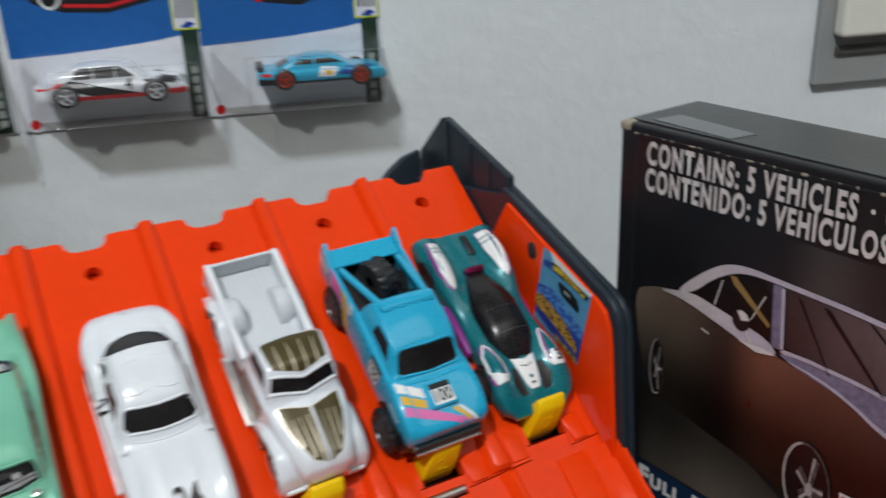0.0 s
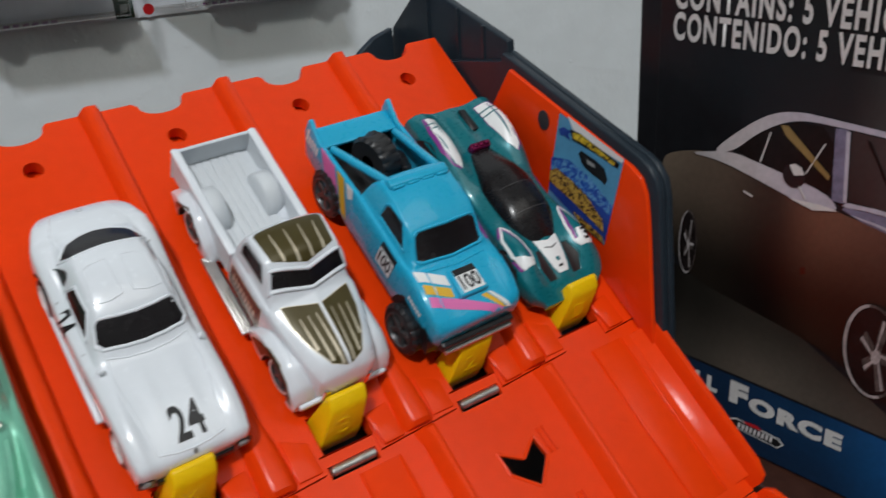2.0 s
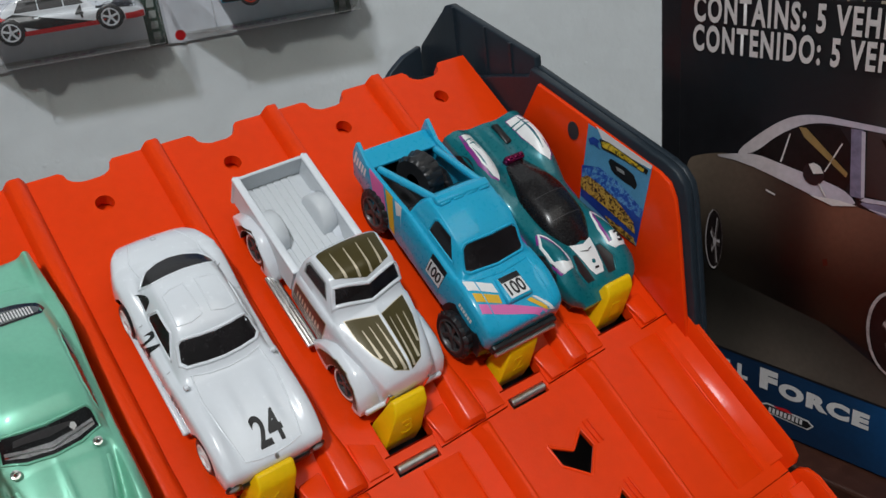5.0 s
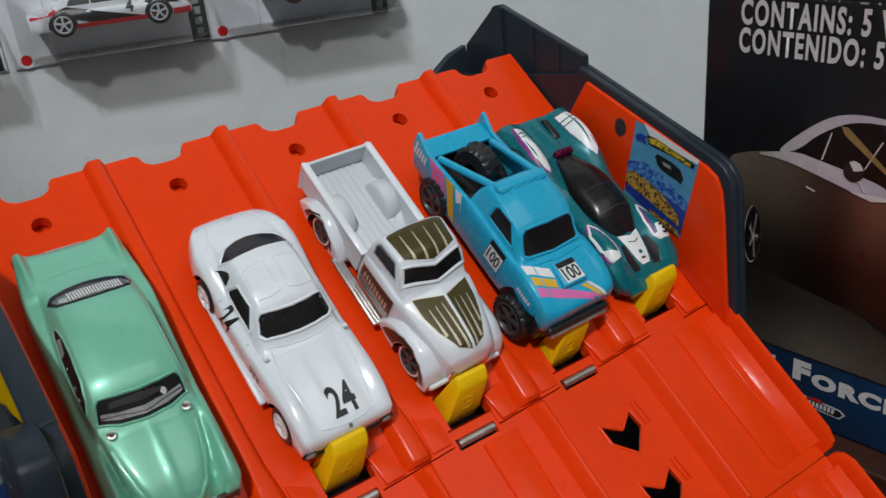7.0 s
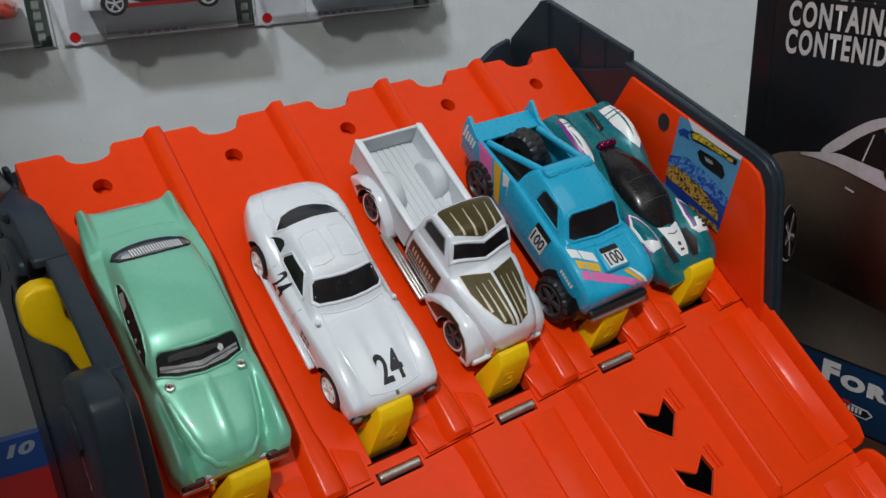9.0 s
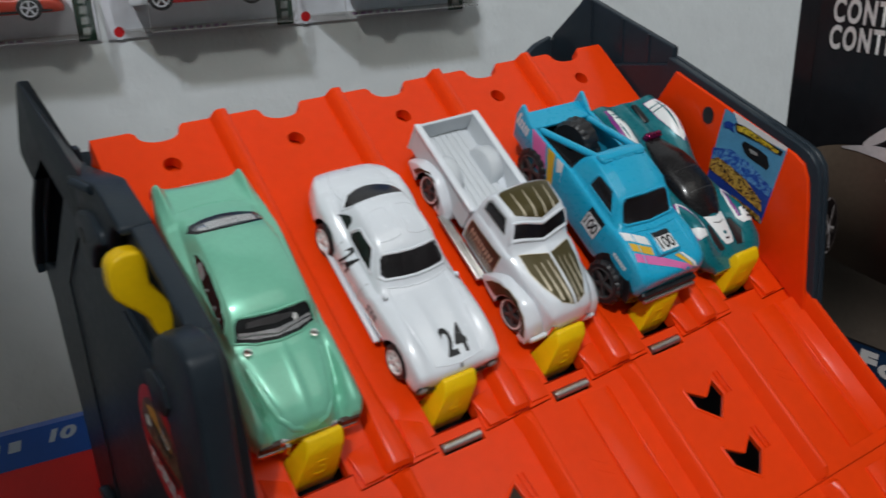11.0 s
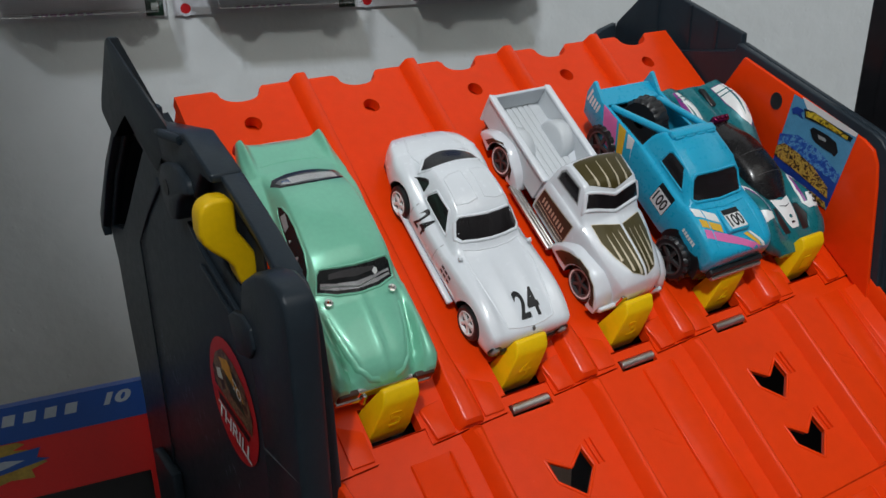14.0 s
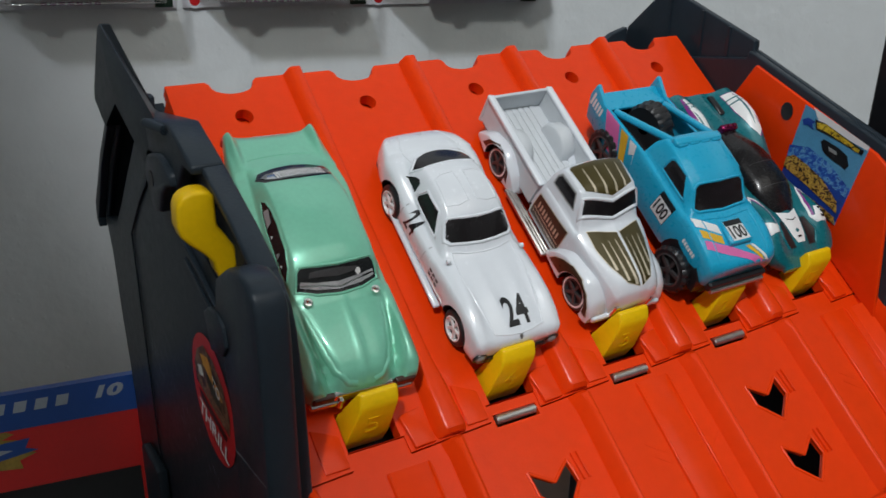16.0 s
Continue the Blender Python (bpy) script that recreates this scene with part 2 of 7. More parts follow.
def prism(outline, lo, hi, axis="z", bevel=0.0, segments=2, holes=()):
    """A plate: the outline (two coordinates, the third axis left out in order) pushed from lo to hi. holes: inner outlines."""
    bm = bmesh.new()

    def put(a, b, c):
        return {"z": (a, b, c), "x": (c, a, b), "y": (a, c, b)}[axis]

    loops = [outline, *holes]
    edges = []
    for loop in loops:
        vs = [bm.verts.new(put(a, b, lo)) for a, b in loop]
        edges += [bm.edges.new((vs[i], vs[(i + 1) % len(vs)])) for i in range(len(vs))]
    if holes:
        bmesh.ops.triangle_fill(bm, edges=edges, use_beauty=True)
    else:
        bm.faces.new(bm.verts[:])
    bmesh.ops.recalc_face_normals(bm, faces=bm.faces)
    made = bmesh.ops.extrude_face_region(bm, geom=bm.faces[:])
    shift = Vector(put(0, 0, hi - lo))
    bmesh.ops.translate(bm, vec=shift, verts=[v for v in made["geom"] if isinstance(v, bmesh.types.BMVert)])
    bmesh.ops.recalc_face_normals(bm, faces=bm.faces)
    if bevel:
        flat = [e for e in bm.edges if len(e.link_faces) == 2 and e.calc_face_angle(0) > 0.5]
        bmesh.ops.bevel(bm, geom=flat, offset=bevel, segments=segments, affect="EDGES", profile=0.5, clamp_overlap=True)
    return bm


def rod(a, b, radius, sides=14, radius2=None, bevel=0.0):
    bm = bmesh.new()
    a, b = Vector(a), Vector(b)
    bmesh.ops.create_cone(bm, cap_ends=True, segments=sides, radius1=radius, radius2=radius if radius2 is None else radius2, depth=(b - a).length)
    if bevel:
        ends = [e for e in bm.edges if any(len(f.verts) > 4 for f in e.link_faces)]
        bmesh.ops.bevel(bm, geom=ends, offset=bevel, segments=2, affect="EDGES", clamp_overlap=True)
    bm.transform(Matrix.Translation((a + b) / 2) @ (b - a).to_track_quat("Z", "Y").to_matrix().to_4x4())
    return bm


def merge(*bms):
    out = bmesh.new()
    for one in bms:
        me = bpy.data.meshes.new("scrap")
        one.to_mesh(me)
        one.free()
        out.from_mesh(me)
        bpy.data.meshes.remove(me)
    return out


def ngon(cx, cy, r, n=20, ry=None, a0=0.0):
    return [(cx + r * math.cos(a0 + 2 * math.pi * i / n), cy + (ry or r) * math.sin(a0 + 2 * math.pi * i / n)) for i in range(n)]


def curve(*keys):
    """A smooth curve through (place, value) keys, flat beyond its ends."""
    xs, ys = np.array([k[0] for k in keys], float), np.array([k[1] for k in keys], float)
    d = np.diff(ys) / np.diff(xs)
    m = np.concatenate([[d[0]], [0 if a * b <= 0 else 2 * a * b / (a + b) for a, b in zip(d[:-1], d[1:])], [d[-1]]])

    def at(x):
        x = min(max(x, xs[0]), xs[-1])
        i = int(min(max(np.searchsorted(xs, x) - 1, 0), len(xs) - 2))
        h = xs[i + 1] - xs[i]
        t = (x - xs[i]) / h
        return float((2 * t**3 - 3 * t**2 + 1) * ys[i] + (t**3 - 2 * t**2 + t) * h * m[i] + (3 * t**2 - 2 * t**3) * ys[i + 1] + (t**3 - t**2) * h * m[i + 1])

    return at


def bvh_of(bm):
    bm.normal_update()
    return BVHTree.FromBMesh(bm)


def flat(outline):
    bm = bmesh.new()
    bm.faces.new([bm.verts.new((a, b, 0)) for a, b in outline])
    return bm


def lettering(text, size, width=None, bold=0.0, shear=0.0, spacing=1.0):
    """Flat letters, centred, cap height = size; width squeezes them to a given length."""
    data = bpy.data.curves.new("letters", "FONT")
    data.body, data.size, data.align_x, data.align_y, data.offset, data.shear, data.space_character = text, 1.0, "CENTER", "CENTER", bold, shear, spacing
    data.resolution_u = 4
    ob = bpy.data.objects.new("letters", data)
    me = ob.to_mesh()
    bm = bmesh.new()
    bm.from_mesh(me)
    ob.to_mesh_clear()
    bpy.data.objects.remove(ob)
    bpy.data.curves.remove(data)
    xs, ys = [v.co.x for v in bm.verts], [v.co.y for v in bm.verts]
    cap = size / 0.72
    across = width / (max(xs) - min(xs)) if width else cap
    mid = (max(xs) + min(xs)) / 2
    bmesh.ops.transform(bm, matrix=Matrix.Diagonal((across, cap, 1, 1)) @ Matrix.Translation((-mid, 0, 0)), verts=bm.verts)
    return bm


def decal(name, bm, tree, material, parent, axis="z", side=1, step=0.0012, off=0.00012, label=""):
    """Lays flat print on a surface: the print (in x, y for the top; in y, z for a side) is cut fine and dropped onto the shell."""
    lo = Vector([min(v.co[i] for v in bm.verts) for i in range(3)])
    hi = Vector([max(v.co[i] for v in bm.verts) for i in range(3)])
    for i, n in ((0, Vector((1, 0, 0))), (1, Vector((0, 1, 0)))):
        c = lo[i] + step
        while c < hi[i]:
            bmesh.ops.bisect_plane(bm, geom=bm.verts[:] + bm.edges[:] + bm.faces[:], plane_co=n * c, plane_no=n, dist=1e-6)
            c += step
    bmesh.ops.triangulate(bm, faces=bm.faces[:])
    gone = []
    for v in bm.verts:
        if axis == "z":
            src, way = Vector((v.co.x, v.co.y, 0.1)), Vector((0, 0, -1))
        else:
            src, way = Vector((0.1 * side, v.co.x, v.co.y)), Vector((-side, 0, 0))
        hit, normal, _, _ = tree.ray_cast(src, way)
        if hit is None:
            gone.append(v)
        else:
            v.co = hit + (normal if normal.dot(way) < 0 else -normal) * off
    bmesh.ops.delete(bm, geom=gone, context="VERTS")
    bmesh.ops.recalc_face_normals(bm, faces=bm.faces)
    for f in bm.faces:
        f.normal_update()
        out = Vector((0, 0, 1)) if axis == "z" else Vector((side, 0, 0))
        if f.normal.dot(out) < 0:
            f.normal_flip()
    return part(name, bm, material, parent, label, smooth=179)


def ridge(name, path, tree, material, parent, width=0.0004, height=0.0003, axis="z", side=1, closed=False, step=0.0010):
    """A moulded line: a low rounded bead laid along a path on the shell."""
    pts = [Vector((*p, 0)) for p in path]
    if closed:
        pts.append(pts[0])
    fine = []
    for a, b in zip(pts[:-1], pts[1:]):
        n = max(1, int((b - a).length / step))
        fine += [a.lerp(b, i / n) for i in range(n)]
    if not closed:
        fine.append(pts[-1])
    n = len(fine)
    bm = bmesh.new()
    rows = []
    for i, p in enumerate(fine):
        q, r = (fine[(i + 1) % n], fine[i - 1]) if closed else (fine[min(i + 1, n - 1)], fine[max(i - 1, 0)])
        d = (q - r).normalized()
        across = Vector((-d.y, d.x, 0))
        row = []
        for k, up in ((-1, -0.3), (-0.55, 0.55), (0, 1), (0.55, 0.55), (1, -0.3)):
            c = p + across * (k * width)
            if axis == "z":
                src, way = Vector((c.x, c.y, 0.1)), Vector((0, 0, -1))
            else:
                src, way = Vector((0.1 * side, c.x, c.y)), Vector((-side, 0, 0))
            hit, normal, _, _ = tree.ray_cast(src, way)
            if hit is None:
                break
            row.append(hit + (normal if normal.dot(way) < 0 else -normal) * (up * height))
        rows.append([bm.verts.new(c) for c in row] if len(row) == 5 else None)
    pairs = list(zip(rows[:-1], rows[1:])) + ([(rows[-1], rows[0])] if closed else [])
    for a, b in pairs:
        if a and b:
            for j in range(4):
                bm.faces.new((a[j], a[j + 1], b[j + 1], b[j]))
    bmesh.ops.recalc_face_normals(bm, faces=bm.faces)
    return part(name, bm, material, parent, smooth=179)


def speckled(name, scale, stops, rough=0.35):
    """A busy little picture: inks that change from spot to spot."""
    m = mat(name, (1, 1, 1), rough, vary=0.1)
    nt = m.node_tree
    co = next(n for n in nt.nodes if n.type == "TEX_COORD")
    mul = next(n for n in nt.nodes if n.type == "VECT_MATH")
    no, ramp = nt.nodes.new("ShaderNodeTexNoise"), nt.nodes.new("ShaderNodeValToRGB")
    no.inputs["Scale"].default_value, no.inputs["Detail"].default_value, no.inputs["Distortion"].default_value = scale, 2.5, 0.6
    nt.links.new(co.outputs["Object"], no.inputs["Vector"])
    nt.links.new(no.outputs["Fac"], ramp.inputs[0])
    while len(ramp.color_ramp.elements) < len(stops):
        ramp.color_ramp.elements.new(0.5)
    for el, (at, colour) in zip(ramp.color_ramp.elements, stops):
        el.position, el.color = at, (*colour, 1)
    nt.links.new(ramp.outputs[0], mul.inputs[0])
    return m


def mirrored(outline):
    return [(-a, b) for a, b in reversed(outline)]


def moved(bm, dx, dy, turn=0.0, sx=1.0):
    bm.transform(Matrix.Translation((dx, dy, 0)) @ Matrix.Rotation(radians(turn), 4, "Z") @ Matrix.Diagonal((sx, 1, 1, 1)))
    return bm


def lathe(profile, sides=28, axis="x"):
    """Turns (along, radius) pairs round an axis."""
    bm = bmesh.new()
    rings = []
    for i in range(sides):
        a = 2 * math.pi * i / sides
        rings.append([bm.verts.new((p, r * math.cos(a), r * math.sin(a))) for p, r in profile])
    for i in range(sides):
        a, b = rings[i], rings[(i + 1) % sides]
        for j in range(len(profile) - 1):
            bm.faces.new((a[j], a[j + 1], b[j + 1], b[j]))
    bmesh.ops.remove_doubles(bm, verts=bm.verts, dist=1e-7)
    bmesh.ops.recalc_face_normals(bm, faces=bm.faces)
    return bm


def wheel(parent, x, y, r, w, rim_mat, side, whitewall=False, spokes=5, knobbly=False, hub=None):
    """A toy wheel: tyre, dished rim with spokes, and a hub cap."""
    h = w / 2
    tyre = lathe([(-h, r * 0.3), (-h, r * 0.86), (-h * 0.7, r), (0, r), (h * 0.7, r), (h, r * 0.86), (h, r * 0.70), (h * 0.5, r * 0.64), (h * 0.4, 0.0001)], 64 if knobbly else 30)
    if knobbly:
        for v in tyre.verts:  # moulded tread blocks, staggered from one half to the other
            q = math.hypot(v.co.y, v.co.z)
            if q > r * 0.95:
                k = round(math.atan2(v.co.z, v.co.y) / (2 * math.pi) * 64)
                deep = (k + (2 if v.co.x > 0 else 0)) % 4 < 1 or abs(v.co.x) < 1e-6
                v.co.y, v.co.z = (c * (0.90 if deep else 1.0) for c in (v.co.y, v.co.z))
    m = Matrix.Translation((x, y, r)) @ (Matrix() if side > 0 else Matrix.Rotation(math.pi, 4, "Z"))
    wh = part("wheel", tyre, RUBBER, parent, smooth=40, m=m)
    ring = lathe([(h * 0.45, r * 0.59), (h * 0.98, r * 0.61), (h * 1.06, r * 0.64), (h * 1.0, r * 0.71)], 28)
    arms = [ring]
    for i in range(spokes):
        arm = prism([(-r * 0.07, r * 0.08), (r * 0.07, r * 0.08), (r * 0.085, r * 0.61), (-r * 0.085, r * 0.61)], h * 0.62, h * 0.92, axis="x")
        arm.transform(Matrix.Rotation(2 * math.pi * i / spokes, 4, "X"))
        arms.append(arm)
    arms.append(lathe([(h * 0.6, r * 0.17), (h * 0.98, r * 0.16), (h * 1.02, 0.0001)], 14))
    part("rim", merge(*arms), rim_mat, wh, smooth=40)
    part("rim_dish", lathe([(h * 0.56, r * 0.62), (h * 0.56, 0.0001)], 24), BLACKINK, wh)
    if whitewall:
        part("whitewall", lathe([(h * 1.0, r * 0.72), (h * 1.04, r * 0.76), (h * 1.0, r * 0.82)], 28), WHITEINK, wh, smooth=60)
    return wh
# ---- the room ----
TABLE_Z, RAMP_Z = 0.0, 0.27
WALL_C = 0.2060  # distance of the wall along its own normal


def wall_point(along, z, out=0.0):
    """A place on the display wall: metres along it, height, and metres out from it."""
    base = Vector((0.289, 0.957, 0)) * (WALL_C - out)
    return base + Vector((0.957, -0.289, 0)) * along + Vector((0, 0, z))


WALL_M = Matrix.Translation(wall_point(0, 0)) @ Matrix.Rotation(WALL_A, 4, "Z")  # x along the wall, y into it, z up
tagged(part("wall_north", box(-1.6, 1.9, 0, 0.1, -0.75, 2.35), WALLPAINT, m=WALL_M), "white painted plaster wall with fine bumps", "wall", kind="structure")
tagged(part("wall_south", box(-1.7, 2.0, -2.9, -2.8, -0.75, 2.35), WALLPAINT, m=WALL_M), "plain white wall", "wall", kind="structure")
tagged(part("wall_west", box(-1.7, -1.6, -2.8, 0.1, -0.75, 2.35), WALLPAINT, m=WALL_M), "plain white wall", "wall", kind="structure")
tagged(part("wall_east", box(1.9, 2.0, -2.8, 0.1, -0.75, 2.35), WALLPAINT, m=WALL_M), "plain white wall", "wall", kind="structure")
tagged(part("floor", box(-1.7, 2.0, -2.9, 0.1, -0.8, -0.75), FLOORMAT, m=WALL_M), "dull brown floor", "floor", kind="structure")
tagged(part("ceiling", box(-1.7, 2.0, -2.9, 0.1, 2.35, 2.4), CEILMAT, m=WALL_M), "white ceiling", "ceiling", kind="structure")

table = thing("table", "dark brown laminate table against the wall", "table", WALL_M)
part("tabletop", box(-0.75, 0.9, -0.75, -0.004, -0.03, 0.0, 0.004), TABLEWOOD, table)
for sx in (-0.7, 0.85):
    for sy in (-0.7, -0.06):
        part("leg", box(sx - 0.025, sx + 0.025, sy - 0.025, sy + 0.025, -0.75, -0.03, 0.003), TABLEWOOD, table)

# ---- the starting ramp ----
RAMP = Matrix.Translation((0, 0, RAMP_Z)) @ Matrix.Rotation(radians(36.0), 4, "X")  # x across, y up the slope, z off the deck
HALF, PITCH = 0.0995, 0.040
LANES = [(2 - i) * PITCH for i in range(5)]
ramp = thing("toy_race_ramp", "orange five lane toy race ramp with slate side towers", "toy track", RAMP)


SKEW = 0.028  # the seam between the two decks runs slightly askew


def down(x, s):
    """Distance down the slope of something at s on lane three, at x across."""
    return s - SKEW * x


TAB, SEAM, TABLEN = 0.0079, 0.1082, 0.0046


def seam_line(gap):
    """The stepped joint of the decks, from left to right: a tab under every gate."""
    pts = [(-HALF, -down(-HALF, SEAM) + gap)]
    for x in reversed(LANES):
        a, b, top, foot = x - TAB + gap * 0.7, x + TAB - gap * 0.7, -down(x, SEAM - TABLEN) + gap, -down(x, SEAM) + gap
        pts += [(a, foot), (a, top), (b, top), (b, foot)]
    return pts + [(HALF, -down(HALF, SEAM) + gap)]


def deck_outline():
    """The upper deck's plan with its bitten rear edge and stepped front edge."""
    pts = seam_line(0.0002) + [(HALF, 0.0143)]
    for x in LANES:
        r = 0.0067
        pts.append((x + r + 0.0012, 0.0143))
        pts += [(x + r * math.cos(a), 0.0138 - 0.0048 * math.sin(a) ** 0.7) for a in np.linspace(0.05, math.pi - 0.05, 11)]
        pts.append((x - r - 0.0012, 0.0143))
    pts.append((-HALF, 0.0143))
    return pts


slots = [[(x - 0.0063, -down(x, 0.1034)), (x + 0.0080, -down(x, 0.1034)), (x + 0.0080, -down(x, 0.0930)), (x - 0.0063, -down(x, 0.0930))] for x in (a - (0.0013 if a < -0.07 else 0.0) for a in LANES)]
part("upper_deck", prism(deck_outline(), -0.004, 0, bevel=0.0, holes=[ngon(x, 0, 0.0027, 18) for x in LANES] + slots), ORANGE, ramp)
part("rear_lip", box(-HALF, HALF, 0.0085, 0.0125, -0.016, -0.0041, 0.0006), ORANGE, ramp)
part("under_deck", box(-HALF + 0.001, HALF - 0.001, -0.087, 0.0060, -0.0062, -0.0052), ORANGE, ramp)
# Added plate: its dark colour supplies the shade down in the slots.
part("slot_shade", box(-HALF + 0.001, HALF - 0.001, -0.112, -0.088, -0.0120, -0.0110), SLATE, ramp, "dark plate added to shade the gate slots")


def rib_profile(w, h):
    return [(-w, 0), (-w * 0.80, h * 0.45), (-w * 0.56, h * 0.88), (-w * 0.36, h), (w * 0.36, h), (w * 0.56, h * 0.88), (w * 0.80, h * 0.45), (w, 0)]


def rail_profile(w, h):
    """A steep wall on one side, a narrow crest and a steep back."""
    return [(-w, 0), (-w * 0.82, h * 0.16), (-w * 0.24, h * 0.86), (0, h * 0.97), (w * 0.30, h), (w * 0.62, h * 0.90), (w * 1.05, h * 0.16), (w * 1.2, 0)]


def long_rib(x, keys, z0=-0.0005, lean=0.0, profile=rib_profile):
    """A rib lofted down the slope through (s, half width, height) keys, with rounded ends."""
    bm = bmesh.new()
    rows = [[bm.verts.new((x + a + lean * s, -s, b + z0)) for a, b in profile(w, h)] for s, w, h in keys]
    for a, b in zip(rows[:-1], rows[1:]):
        for j in range(7):
            bm.faces.new((a[j], a[j + 1], b[j + 1], b[j]))
    for row in (rows[0], rows[-1]):
        bm.faces.new(row)
    bmesh.ops.recalc_face_normals(bm, faces=bm.faces)
    return bm


for x in (-0.06, -0.02, 0.02, 0.06):
    e = down(x, SEAM - 0.0006)
    part("rib", long_rib(x, [(-0.0143, 0.0034, 0.0040), (0.080, 0.0034, 0.0040), (0.090, 0.0037, 0.0041), (0.096, 0.0046, 0.0042), (e - 0.003, 0.0050, 0.0043), (e - 0.001, 0.0049, 0.0040), (e, 0.0044, 0.0028)]), ORANGE, ramp, smooth=38)
for x in LANES:
    o = -down(x, 0)
    part("guide_step", prism([(x + 0.0078, o - 0.0992), (x + 0.0084, o - 0.0984), (x + 0.0146, o - 0.0976), (x + 0.0150, o - 0.1074), (x + 0.0090, o - 0.1076), (x + 0.0086, o - 0.1036)], -0.001, 0.0013, bevel=0.0004), ORANGE, ramp, smooth=40)
    part("guide_step", prism([(x - 0.0150, o - 0.1072), (x - 0.0086, o - 0.1072), (x - 0.0086, o - 0.0990), (x - 0.0150, o - 0.0955)], -0.001, 0.0007, bevel=0.0003), ORANGE, ramp, smooth=40)


def gate(x):
    """A start gate: a leaning wedge, thick at the foot, slightly wider at the head."""
    side = [(-0.1009, -0.0060), (-0.1008, 0.0), (-0.0977, 0.0090), (-0.0969, 0.0103), (-0.0944, 0.0119), (-0.0932, 0.0113), (-0.0934, 0.0), (-0.0937, -0.0060)]
    bm = prism(side, x - 0.0058, x + 0.0058, axis="x")
    for v in bm.verts:
        k = max(0.0, v.co.z) / 0.0125
        v.co.x = x + (v.co.x - x) * (1 + 0.10 * k) + (0.0040 * k if v.co.x < x else 0.0011 * k)
        v.co.z += 0.0004 * k * (v.co.x - x) / 0.0058
        v.co.y += SKEW * x
    bmesh.ops.bevel(bm, geom=[e for e in bm.edges if e.calc_face_angle(0) > 0.45], offset=0.0010, segments=3, affect="EDGES", profile=0.5, clamp_overlap=True)
    return bm


def gate_digit(x, digit):
    """The lane number, faintly moulded on the gate's face."""
    flat_digit = lettering(digit, 0.0052, 0.0036, 0.0)
    made = bmesh.ops.extrude_face_region(flat_digit, geom=flat_digit.faces[:])
    bmesh.ops.translate(flat_digit, vec=(0, 0, 0.00012), verts=[v for v in made["geom"] if isinstance(v, bmesh.types.BMVert)])
    flat_digit.transform(Matrix.Translation((x + 0.0006, -0.09958 + SKEW * x, 0.0040)) @ Matrix.Rotation(radians(90 - 20), 4, "X"))
    return flat_digit


GATES = [x - (0.0013 if x < -0.07 else 0.0) for x in LANES]  # the fifth gate sits nearer the tower
for x in GATES:
    g = part("start_gate", gate(x), YELLOW, ramp, "yellow plastic start gate, raised", smooth=50)
    part("lane_number", gate_digit(x, str(1 + GATES.index(x))), YELLOW, g)
for x in LANES[1:4]:
    y = -down(x, 0.1078)
    part("hinge_pin", rod((x - 0.0062, y, -0.0009), (x + 0.0062, y, -0.0009), 0.0013, 14, bevel=0.0003), STEEL, ramp, "bare steel pin", smooth=50)


def chevron(cx, s):
    return [(cx - 0.0066, -s), (cx - 0.0002, -(s + 0.0044)), (cx + 0.0058, -s), (cx + 0.0067, -(s + 0.0063)), (cx + 0.0003, -(s + 0.0130)), (cx - 0.0062, -(s + 0.0066))]


